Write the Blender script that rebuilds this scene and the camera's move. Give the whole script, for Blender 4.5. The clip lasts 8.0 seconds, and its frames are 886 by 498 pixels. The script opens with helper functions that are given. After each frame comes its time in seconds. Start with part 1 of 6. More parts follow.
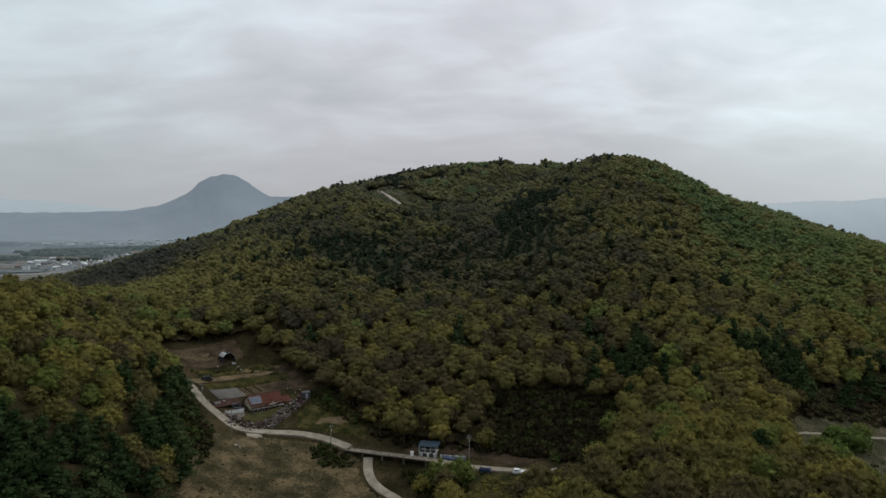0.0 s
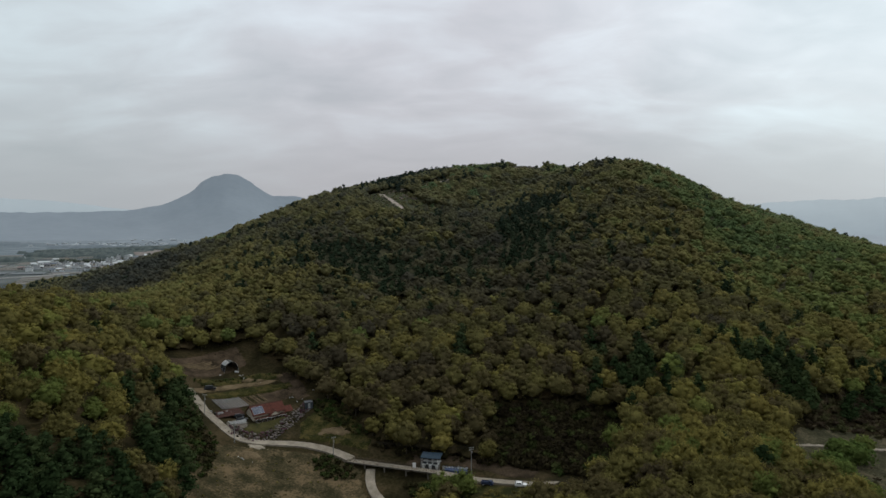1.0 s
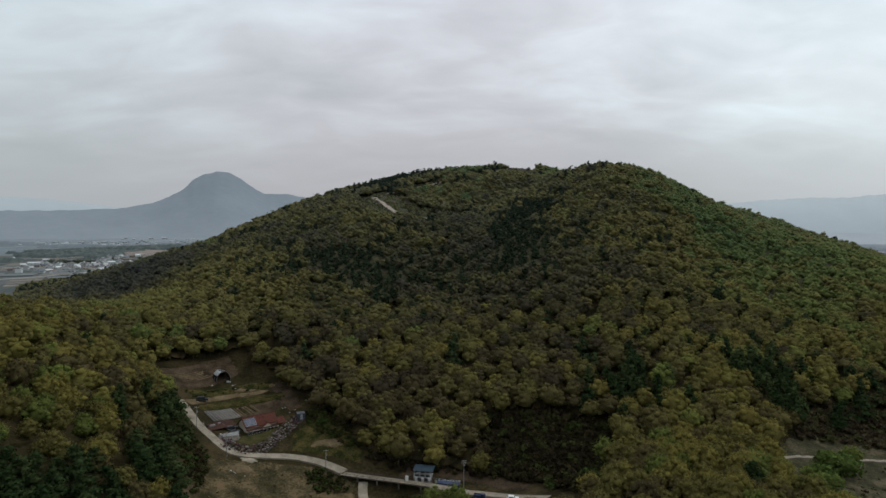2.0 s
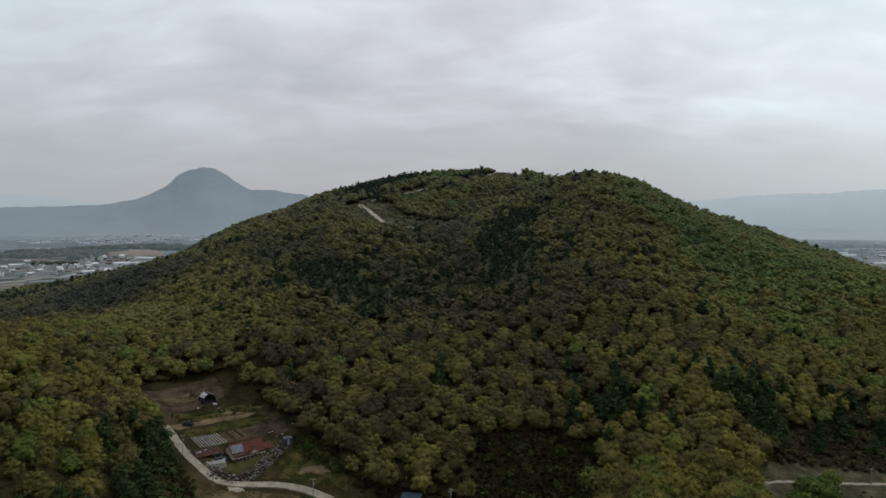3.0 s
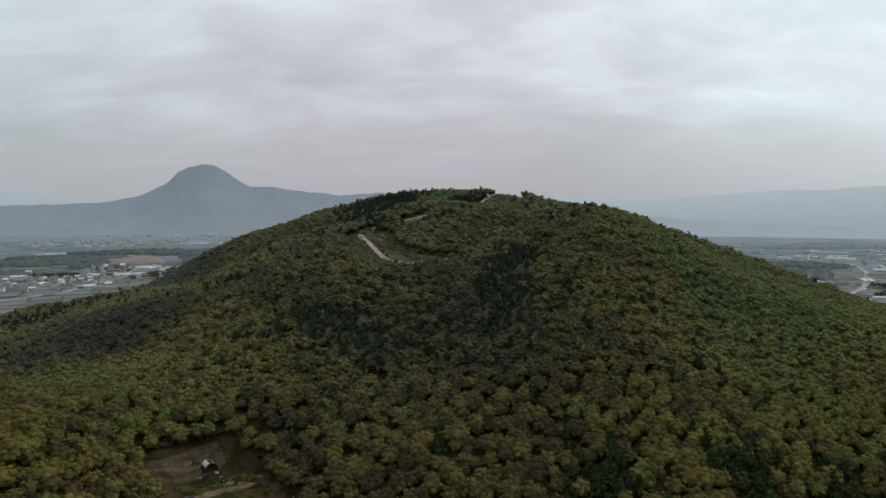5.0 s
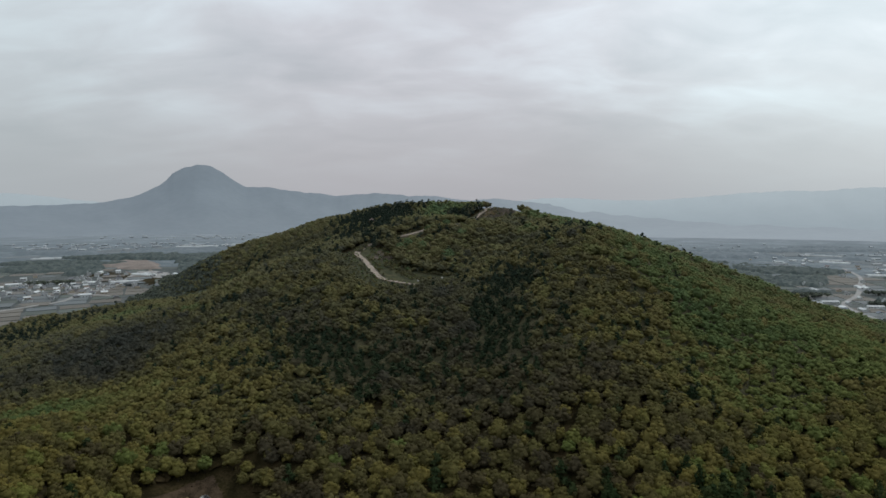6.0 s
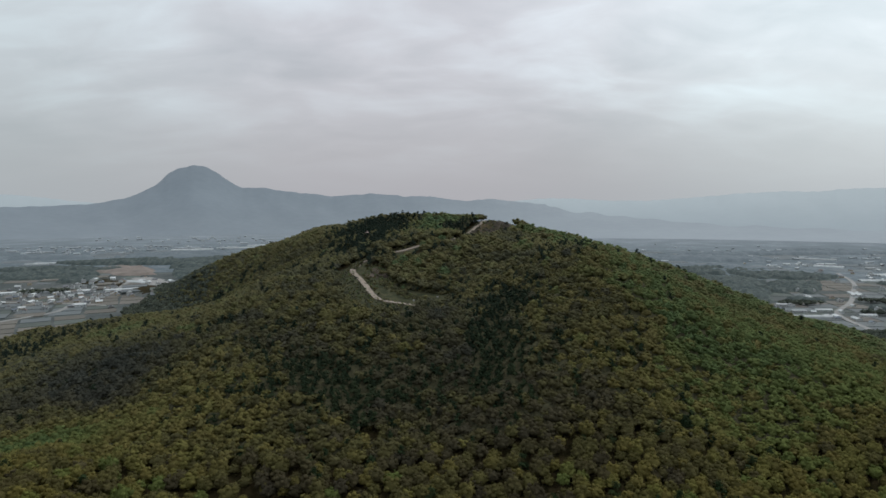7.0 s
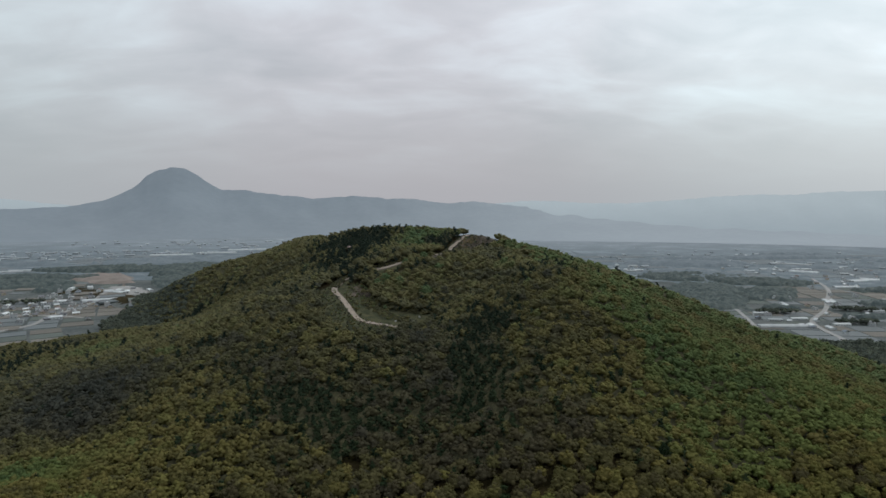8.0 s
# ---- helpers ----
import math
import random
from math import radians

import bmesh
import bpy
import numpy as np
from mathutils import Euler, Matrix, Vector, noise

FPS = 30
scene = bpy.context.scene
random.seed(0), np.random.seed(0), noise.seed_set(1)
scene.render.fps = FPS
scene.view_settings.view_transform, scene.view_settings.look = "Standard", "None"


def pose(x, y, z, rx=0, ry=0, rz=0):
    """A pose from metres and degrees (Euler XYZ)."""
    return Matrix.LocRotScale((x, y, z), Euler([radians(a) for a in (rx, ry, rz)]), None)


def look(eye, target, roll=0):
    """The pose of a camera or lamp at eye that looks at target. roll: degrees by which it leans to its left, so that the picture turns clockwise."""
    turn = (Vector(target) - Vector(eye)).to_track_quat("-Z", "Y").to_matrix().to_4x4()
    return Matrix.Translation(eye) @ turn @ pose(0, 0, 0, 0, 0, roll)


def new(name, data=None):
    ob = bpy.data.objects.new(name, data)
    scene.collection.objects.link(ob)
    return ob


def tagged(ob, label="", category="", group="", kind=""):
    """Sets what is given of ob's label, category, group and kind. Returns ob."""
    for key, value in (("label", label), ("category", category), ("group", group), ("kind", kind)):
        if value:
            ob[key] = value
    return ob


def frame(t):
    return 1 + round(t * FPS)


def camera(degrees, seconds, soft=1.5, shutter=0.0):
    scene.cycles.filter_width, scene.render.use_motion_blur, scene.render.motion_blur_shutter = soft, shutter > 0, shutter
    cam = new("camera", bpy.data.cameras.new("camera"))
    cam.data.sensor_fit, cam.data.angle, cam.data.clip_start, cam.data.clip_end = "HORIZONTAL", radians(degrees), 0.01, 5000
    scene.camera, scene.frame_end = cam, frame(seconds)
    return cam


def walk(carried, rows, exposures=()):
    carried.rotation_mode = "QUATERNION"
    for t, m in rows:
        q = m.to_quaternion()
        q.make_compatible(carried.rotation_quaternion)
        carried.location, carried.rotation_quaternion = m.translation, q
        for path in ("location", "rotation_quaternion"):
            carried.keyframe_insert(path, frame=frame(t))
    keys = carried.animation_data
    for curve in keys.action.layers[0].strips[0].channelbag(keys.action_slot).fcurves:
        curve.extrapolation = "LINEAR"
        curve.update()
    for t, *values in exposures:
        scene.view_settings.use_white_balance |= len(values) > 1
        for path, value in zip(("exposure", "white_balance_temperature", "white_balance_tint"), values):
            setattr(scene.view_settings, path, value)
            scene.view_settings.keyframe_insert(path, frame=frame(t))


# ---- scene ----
cam = camera(71.7, 8.0, 1.55)
METRES, EYE, TILT, LEAN, TURN = 120.0, 80.0, -2.0, 0.0, 0.0
ROWS = [
    (0.0, 0.0, 0.0, 0.0, 0.0, 0.0, 0.0),
    (0.5, 0.0005, -0.0007, 0.0199, 0.1, -0.03, 0.04),
    (1.0, 0.0008, -0.0011, 0.0407, 0.21, -0.13, 0.05),
    (1.5, 0.0015, -0.0019, 0.0603, 0.12, -0.23, 0.05),
    (3.0, 0.004, -0.0068, 0.1994, -1.68, -0.95, 0.22),
    (3.5, 0.0059, -0.0098, 0.2794, -1.64, -1.3, 0.24),
    (4.0, 0.0084, -0.0124, 0.3591, -1.47, -1.56, 0.29),
    (4.5, 0.011, -0.0148, 0.439, -1.53, -1.67, 0.32),
    (6.0, 0.0132, -0.0242, 0.6811, -1.98, -1.95, 0.3),
    (6.5, 0.0154, -0.0268, 0.7623, -2.22, -2.07, 0.34),
    (7.0, 0.0167, -0.0302, 0.8438, -2.38, -2.15, 0.35),
    (7.5, 0.0194, -0.0338, 0.9225, -2.42, -2.16, 0.34),
    (8.0, 0.0218, -0.0377, 0.999, -4.02, -2.16, 0.36),
]
walk(cam, [(t, pose(0, 0, EYE, TILT, LEAN, TURN) @ pose(METRES * x, METRES * y, METRES * z, 90 + pitch, roll, yaw)) for t, x, y, z, yaw, pitch, roll in ROWS])


# ---- world, sun, exposure ----
SUN_ELEV, SUN_AZ = 52.0, 60.0          # degrees; azimuth clockwise from ahead (+y)

world = bpy.data.worlds.new("overcast_sky")
scene.world = world
world.use_nodes = True
wn, wl = world.node_tree.nodes, world.node_tree.links
wn.clear()


def wnode(kind, **values):
    n = wn.new(kind)
    for key, value in values.items():
        n.inputs[key].default_value = value
    return n


w_out, w_bg = wn.new("ShaderNodeOutputWorld"), wn.new("ShaderNodeBackground")
w_sky = wn.new("ShaderNodeTexSky")
w_sky.sky_type, w_sky.sun_disc = "NISHITA", False
w_sky.sun_elevation, w_sky.sun_rotation = radians(SUN_ELEV), radians(SUN_AZ)
w_sky.air_density, w_sky.dust_density = 1.5, 4.0
w_tc = wn.new("ShaderNodeTexCoord")
w_sep = wn.new("ShaderNodeSeparateXYZ")
wl.new(w_tc.outputs["Generated"], w_sep.inputs[0])


def wmath(op, a, b=None, clamp=False):
    n = wn.new("ShaderNodeMath")
    n.operation, n.use_clamp = op, clamp
    for i, v in enumerate((a, b)):
        if v is None:
            continue
        if isinstance(v, (int, float)):
            n.inputs[i].default_value = v
        else:
            wl.new(v, n.inputs[i])
    return n.outputs[0]


# a flat cloud deck seen in perspective: direction divided by its height
w_up = wmath("MAXIMUM", w_sep.outputs["Z"], 0.0)
w_div = wmath("ADD", w_up, 0.26)
w_cx, w_cy = wmath("DIVIDE", w_sep.outputs["X"], w_div), wmath("DIVIDE", w_sep.outputs["Y"], w_div)
w_vec = wn.new("ShaderNodeCombineXYZ")
wl.new(w_cx, w_vec.inputs[0]), wl.new(w_cy, w_vec.inputs[1])
w_n1 = wnode("ShaderNodeTexNoise", Scale=1.15, Detail=5.0, Roughness=0.48, Distortion=0.6)
w_n2 = wnode("ShaderNodeTexNoise", Scale=3.2, Detail=6.0, Roughness=0.5, Distortion=0.5)
w_map = wn.new("ShaderNodeMapping")
w_map.inputs["Scale"].default_value = (1.0, 1.5, 1.0)
w_map.inputs["Location"].default_value = (3.1, 1.7, 0.0)
wl.new(w_vec.outputs[0], w_map.inputs[0])
wl.new(w_map.outputs[0], w_n1.inputs["Vector"]), wl.new(w_map.outputs[0], w_n2.inputs["Vector"])
w_cloud = wmath("ADD", wmath("MULTIPLY", w_n1.outputs[0], 0.65), wmath("MULTIPLY", w_n2.outputs[0], 0.35))
w_ramp = wn.new("ShaderNodeValToRGB")
w_ramp.color_ramp.elements[0].position, w_ramp.color_ramp.elements[0].color = 0.36, (0.52, 0.56, 0.59, 1)
w_ramp.color_ramp.elements[1].position, w_ramp.color_ramp.elements[1].color = 0.66, (0.775, 0.86, 0.905, 1)
_mid = w_ramp.color_ramp.elements.new(0.5)
_mid.color = (0.635, 0.668, 0.70, 1)
wl.new(w_cloud, w_ramp.inputs[0])
# thicker, greyer air low down
w_low = wn.new("ShaderNodeValToRGB")
w_low.color_ramp.elements[0].position, w_low.color_ramp.elements[0].color = 0.0, (1, 1, 1, 1)
w_low.color_ramp.elements[1].position, w_low.color_ramp.elements[1].color = 0.27, (0, 0, 0, 1)
w_low.color_ramp.interpolation = "EASE"
wl.new(w_up, w_low.inputs[0])
w_mix = wn.new("ShaderNodeMix")
w_mix.data_type = "RGBA"
wl.new(w_low.outputs[0], w_mix.inputs[0])
wl.new(w_ramp.outputs[0], w_mix.inputs[6])
w_mix.inputs[7].default_value = (0.455, 0.47, 0.49, 1)
w_skys = wn.new("ShaderNodeVectorMath")
w_skys.operation = "SCALE"
w_skys.inputs["Scale"].default_value = 0.08
wl.new(w_sky.outputs[0], w_skys.inputs[0])
w_over = wn.new("ShaderNodeMix")
w_over.data_type = "RGBA"
w_over.inputs[0].default_value = 0.92
wl.new(w_skys.outputs[0], w_over.inputs[6]), wl.new(w_mix.outputs[2], w_over.inputs[7])
# the side where the sun stands behind the cloud is brighter
w_dot = wn.new("ShaderNodeVectorMath")
w_dot.operation = "DOT_PRODUCT"
w_dot.inputs[1].default_value = (math.sin(radians(SUN_AZ)) * 0.8, math.cos(radians(SUN_AZ)) * 0.8, 0.6)
wl.new(w_tc.outputs["Generated"], w_dot.inputs[0])
w_sunny = wn.new("ShaderNodeMapRange")
w_sunny.interpolation_type = "SMOOTHSTEP"
w_sunny.inputs[1].default_value, w_sunny.inputs[2].default_value = 0.55, 1.0
w_sunny.inputs[3].default_value, w_sunny.inputs[4].default_value = 1.0, 1.55
wl.new(w_dot.outputs["Value"], w_sunny.inputs[0])
w_scale = wn.new("ShaderNodeVectorMath")
w_scale.operation = "SCALE"
wl.new(w_over.outputs[2], w_scale.inputs[0]), wl.new(w_sunny.outputs[0], w_scale.inputs["Scale"])
# an overcast sky is brightest overhead
w_zen = wn.new("ShaderNodeMapRange")
w_zen.interpolation_type = "SMOOTHSTEP"
w_zen.inputs[1].default_value, w_zen.inputs[2].default_value = 0.36, 0.95
w_zen.inputs[3].default_value, w_zen.inputs[4].default_value = 1.0, 1.2
wl.new(w_sep.outputs["Z"], w_zen.inputs[0])
w_deck = wn.new("ShaderNodeVectorMath")
w_deck.operation = "SCALE"
wl.new(w_scale.outputs[0], w_deck.inputs[0]), wl.new(w_zen.outputs[0], w_deck.inputs["Scale"])
w_side = wmath("MULTIPLY", wmath("ABSOLUTE", wmath("ADD", w_sep.outputs["X"], 0.03)), 1.75, True)
w_hue = wn.new("ShaderNodeValToRGB")
w_hue.color_ramp.interpolation = "EASE"
w_hue.color_ramp.elements[0].position, w_hue.color_ramp.elements[0].color = 0.15, (1.0, 0.972, 1.0, 1)
w_hue.color_ramp.elements[1].position, w_hue.color_ramp.elements[1].color = 1.0, (0.955, 1.0, 1.012, 1)
wl.new(w_side, w_hue.inputs[0])
w_tint = wn.new("ShaderNodeVectorMath")
w_tint.operation = "MULTIPLY"
wl.new(w_deck.outputs[0], w_tint.inputs[0]), wl.new(w_hue.outputs[0], w_tint.inputs[1])
wl.new(w_tint.outputs[0], w_bg.inputs["Color"])
w_bg.inputs["Strength"].default_value = 1.0
wl.new(w_bg.outputs[0], w_out.inputs["Surface"])

sun_data = bpy.data.lights.new("sun", "SUN")
sun_data.energy, sun_data.angle, sun_data.color = 0.7, radians(14), (1.0, 0.96, 0.9)
sun = new("sun", sun_data)
_se, _sa = radians(SUN_ELEV), radians(SUN_AZ)
_sd = Vector((math.cos(_se) * math.sin(_sa), math.cos(_se) * math.cos(_sa), math.sin(_se)))
sun.matrix_basis = look(tuple(_sd * 300 + Vector((0, 300, 0))), (0, 300, 0))
scene.view_settings.exposure = 0.0


# ---- materials ----
def surface(name, dark, light, scale=1.0, fine=8.0, rough=0.9, bump=0.2, metal=0.0, spread=(0.35, 0.65), random_amount=0.0, mid=None, spec=0.3, glow=None, glow_top=None, glow_side=None, glow_back=None):
    """Two-scale noise between two or three colours, at world size (scale: features per metre), with relief. All glow
    colours are emission standing in for air haze.
    """
    m = bpy.data.materials.new(name)
    m.use_nodes = True
    nt = m.node_tree
    n, l = nt.nodes, nt.links
    bsdf = n["Principled BSDF"]
    geo = n.new("ShaderNodeNewGeometry")
    a, b = n.new("ShaderNodeTexNoise"), n.new("ShaderNodeTexNoise")
    a.inputs["Scale"].default_value, a.inputs["Detail"].default_value = scale, 4
    b.inputs["Scale"].default_value, b.inputs["Detail"].default_value = scale * fine, 5
    l.new(geo.outputs["Position"], a.inputs["Vector"]), l.new(geo.outputs["Position"], b.inputs["Vector"])
    s = n.new("ShaderNodeMath")
    s.operation = "MULTIPLY_ADD"
    s.inputs[1].default_value = 0.4
    l.new(b.outputs[0], s.inputs[0])
    h = n.new("ShaderNodeMath")
    h.operation = "MULTIPLY"
    h.inputs[1].default_value = 0.6
    l.new(a.outputs[0], h.inputs[0]), l.new(h.outputs[0], s.inputs[2])
    ramp = n.new("ShaderNodeValToRGB")
    e = ramp.color_ramp.elements
    e[0].position, e[0].color = spread[0], (*dark, 1)
    e[1].position, e[1].color = spread[1], (*light, 1)
    if mid:
        k = e.new(0.5 * (spread[0] + spread[1]))
        k.color = (*mid, 1)
    l.new(s.outputs[0], ramp.inputs[0])
    colour = ramp.outputs[0]
    if random_amount:
        info = n.new("ShaderNodeObjectInfo")
        hsv = n.new("ShaderNodeHueSaturation")
        mr = n.new("ShaderNodeMapRange")
        mr.inputs[3].default_value, mr.inputs[4].default_value = 1 - random_amount, 1 + random_amount
        l.new(info.outputs["Random"], mr.inputs[0]), l.new(mr.outputs[0], hsv.inputs["Value"])
        l.new(colour, hsv.inputs["Color"])
        colour = hsv.outputs[0]
    l.new(colour, bsdf.inputs["Base Color"])
    bsdf.inputs["Roughness"].default_value, bsdf.inputs["Metallic"].default_value = rough, metal
    bsdf.inputs["Specular IOR Level"].default_value = spec
    if bump:
        bp = n.new("ShaderNodeBump")
        bp.inputs["Strength"].default_value, bp.inputs["Distance"].default_value = bump, 0.3 / max(scale * fine, 0.2)
        l.new(b.outputs[0], bp.inputs["Height"]), l.new(bp.outputs[0], bsdf.inputs["Normal"])
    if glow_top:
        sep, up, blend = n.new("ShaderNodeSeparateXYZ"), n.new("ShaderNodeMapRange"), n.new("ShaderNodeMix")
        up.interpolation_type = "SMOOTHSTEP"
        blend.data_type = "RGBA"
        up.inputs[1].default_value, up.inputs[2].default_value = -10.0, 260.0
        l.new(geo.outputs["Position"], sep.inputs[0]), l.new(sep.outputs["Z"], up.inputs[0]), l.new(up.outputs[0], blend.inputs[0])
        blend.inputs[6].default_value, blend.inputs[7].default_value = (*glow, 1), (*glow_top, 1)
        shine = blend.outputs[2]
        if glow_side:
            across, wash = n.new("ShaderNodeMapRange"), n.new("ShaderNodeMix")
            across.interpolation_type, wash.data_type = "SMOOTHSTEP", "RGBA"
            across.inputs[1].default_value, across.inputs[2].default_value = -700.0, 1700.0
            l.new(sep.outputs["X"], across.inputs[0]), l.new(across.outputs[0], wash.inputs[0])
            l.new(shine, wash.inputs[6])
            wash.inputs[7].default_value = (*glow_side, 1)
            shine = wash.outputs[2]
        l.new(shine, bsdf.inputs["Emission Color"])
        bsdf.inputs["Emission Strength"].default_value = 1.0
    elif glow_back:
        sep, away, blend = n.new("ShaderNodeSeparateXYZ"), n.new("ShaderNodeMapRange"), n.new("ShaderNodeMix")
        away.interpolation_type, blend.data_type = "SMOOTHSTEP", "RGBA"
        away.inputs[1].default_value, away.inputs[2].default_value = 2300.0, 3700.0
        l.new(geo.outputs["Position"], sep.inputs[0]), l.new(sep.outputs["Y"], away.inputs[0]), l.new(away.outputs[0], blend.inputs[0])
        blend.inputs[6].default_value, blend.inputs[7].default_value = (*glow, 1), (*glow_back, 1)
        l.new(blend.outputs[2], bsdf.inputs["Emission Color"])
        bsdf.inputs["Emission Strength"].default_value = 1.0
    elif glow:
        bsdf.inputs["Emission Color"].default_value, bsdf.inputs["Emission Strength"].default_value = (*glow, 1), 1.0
    return m


def foliage(name, stops, through_light=0.2, jitter=0.35, hazed=None):
    """Leaves: colour by the tree's own tint, varied leaf clump by leaf clump. The second list of stops is greyer: air
    haze painted into the leaf colour further along y.
    """
    m = bpy.data.materials.new(name)
    m.use_nodes = True
    n, l = m.node_tree.nodes, m.node_tree.links
    n.remove(n["Principled BSDF"])
    att = n.new("ShaderNodeAttribute")
    att.attribute_name = "tint"
    geo = n.new("ShaderNodeNewGeometry")
    ramp = n.new("ShaderNodeValToRGB")
    e = ramp.color_ramp.elements
    while len(e) < len(stops):
        e.new(0.5)
    for k, (p, c) in enumerate(stops):
        e[k].position, e[k].color = p, (*c, 1)
    l.new(att.outputs["Fac"], ramp.inputs[0])
    colour = ramp.outputs[0]
    if hazed:
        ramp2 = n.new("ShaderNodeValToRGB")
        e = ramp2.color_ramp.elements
        while len(e) < len(hazed):
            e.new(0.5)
        for k, (p, c) in enumerate(hazed):
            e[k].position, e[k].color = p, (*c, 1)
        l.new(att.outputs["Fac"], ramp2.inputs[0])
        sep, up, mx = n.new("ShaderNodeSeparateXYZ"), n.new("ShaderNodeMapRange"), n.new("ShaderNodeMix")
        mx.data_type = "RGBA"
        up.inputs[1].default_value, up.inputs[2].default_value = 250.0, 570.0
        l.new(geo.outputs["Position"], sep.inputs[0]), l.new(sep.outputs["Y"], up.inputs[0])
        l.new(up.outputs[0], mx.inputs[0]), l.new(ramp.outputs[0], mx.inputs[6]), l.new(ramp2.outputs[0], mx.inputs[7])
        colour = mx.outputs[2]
    mr = n.new("ShaderNodeMapRange")
    mr.inputs[3].default_value, mr.inputs[4].default_value = 1 - jitter, 1 + jitter
    l.new(geo.outputs["Random Per Island"], mr.inputs[0])
    noi = n.new("ShaderNodeTexNoise")
    noi.inputs["Scale"].default_value, noi.inputs["Detail"].default_value = 1.3, 3
    l.new(geo.outputs["Position"], noi.inputs["Vector"])
    mr2 = n.new("ShaderNodeMapRange")
    mr2.inputs[1].default_value, mr2.inputs[2].default_value = 0.3, 0.7
    mr2.inputs[3].default_value, mr2.inputs[4].default_value = 0.74, 1.26
    l.new(noi.outputs[0], mr2.inputs[0])
    mul = n.new("ShaderNodeMath")
    mul.operation = "MULTIPLY"
    l.new(mr.outputs[0], mul.inputs[0]), l.new(mr2.outputs[0], mul.inputs[1])
    hsv = n.new("ShaderNodeHueSaturation")
    value = mul.outputs[0]
    # haze painted again: leaf-to-leaf contrast fades out along y
    if hazed:
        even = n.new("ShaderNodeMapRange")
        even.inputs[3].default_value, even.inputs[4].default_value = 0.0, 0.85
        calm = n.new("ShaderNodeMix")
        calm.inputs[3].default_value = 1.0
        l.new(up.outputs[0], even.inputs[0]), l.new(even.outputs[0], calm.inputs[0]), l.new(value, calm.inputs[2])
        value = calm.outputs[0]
    l.new(value, hsv.inputs["Value"]), l.new(colour, hsv.inputs["Color"])
    d, t, mix = n.new("ShaderNodeBsdfDiffuse"), n.new("ShaderNodeBsdfTranslucent"), n.new("ShaderNodeMixShader")
    l.new(hsv.outputs[0], d.inputs["Color"]), l.new(hsv.outputs[0], t.inputs["Color"])
    mix.inputs[0].default_value = through_light
    l.new(d.outputs[0], mix.inputs[1]), l.new(t.outputs[0], mix.inputs[2])
    l.new(mix.outputs[0], n["Material Output"].inputs["Surface"])
    return m


# greyer stops: air haze put into the colour of far leaves
HAZED_TINTS = [(0.0, (0.082, 0.094, 0.083)), (0.28, (0.106, 0.110, 0.082)), (0.48, (0.132, 0.133, 0.080)), (0.68, (0.188, 0.173, 0.084)), (0.84, (0.160, 0.206, 0.096)), (1.0, (0.102, 0.170, 0.094))]
M_LEAF = foliage("oak_leaves", [(0.0, (0.068, 0.055, 0.032)), (0.25, (0.106, 0.086, 0.041)), (0.48, (0.140, 0.126, 0.042)), (0.68, (0.206, 0.173, 0.050)), (0.84, (0.167, 0.189, 0.051)), (1.0, (0.085, 0.124, 0.034))], 0.45, 0.24, HAZED_TINTS)
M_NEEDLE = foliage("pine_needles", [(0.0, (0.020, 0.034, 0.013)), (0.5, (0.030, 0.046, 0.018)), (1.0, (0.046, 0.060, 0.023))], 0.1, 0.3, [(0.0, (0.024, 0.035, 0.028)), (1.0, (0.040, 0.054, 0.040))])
M_BRUSH = foliage("bare_brush", [(0.0, (0.020, 0.016, 0.010)), (0.5, (0.032, 0.028, 0.013)), (1.0, (0.036, 0.060, 0.016))], 0.1)
M_THINBRUSH = foliage("leafless_scrub", [(0.0, (0.050, 0.038, 0.026)), (0.5, (0.070, 0.058, 0.032)), (1.0, (0.060, 0.078, 0.026))], 0.3, 0.2)
M_BLOSSOM = foliage("azalea_bloom", [(0.0, (0.085, 0.034, 0.050)), (0.5, (0.120, 0.066, 0.078)), (1.0, (0.045, 0.042, 0.018))], 0.2)
M_BARK = surface("bark", (0.035, 0.028, 0.02), (0.085, 0.07, 0.055), 2.0, 6, spec=0.04)
M_FLOOR = surface("forest_floor", (0.014, 0.012, 0.005), (0.054, 0.040, 0.020), 0.10, 9, bump=0.6, mid=(0.028, 0.023, 0.010), spread=(0.38, 0.62), spec=0.04)
# colour of the added gap sheets, raised to lighten shade between crowns
M_GAPFILL = surface("gap_fill_leaf", (0.040, 0.039, 0.024), (0.092, 0.086, 0.048), 0.5, 6, bump=0.8, mid=(0.062, 0.060, 0.034), spread=(0.38, 0.62), spec=0.04)
# emission stands in for haze over the plain, stronger towards the back
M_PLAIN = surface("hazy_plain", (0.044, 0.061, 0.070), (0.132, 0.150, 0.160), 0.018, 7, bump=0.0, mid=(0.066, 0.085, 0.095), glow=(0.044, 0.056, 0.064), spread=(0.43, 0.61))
M_PLAINFAR = surface("hazed_far_plain", (0.046, 0.061, 0.070), (0.118, 0.138, 0.150), 0.007, 9, bump=0.0, mid=(0.066, 0.083, 0.094), glow=(0.064, 0.080, 0.092), glow_back=(0.118, 0.138, 0.156), spread=(0.42, 0.62))
# valley ground greyed and blued: haze mixed into its base colour
M_VALLEY = surface("valley_fields", (0.068, 0.080, 0.078), (0.126, 0.134, 0.130), 0.016, 10, bump=0.3, mid=(0.088, 0.100, 0.098), spread=(0.40, 0.60), spec=0.04)
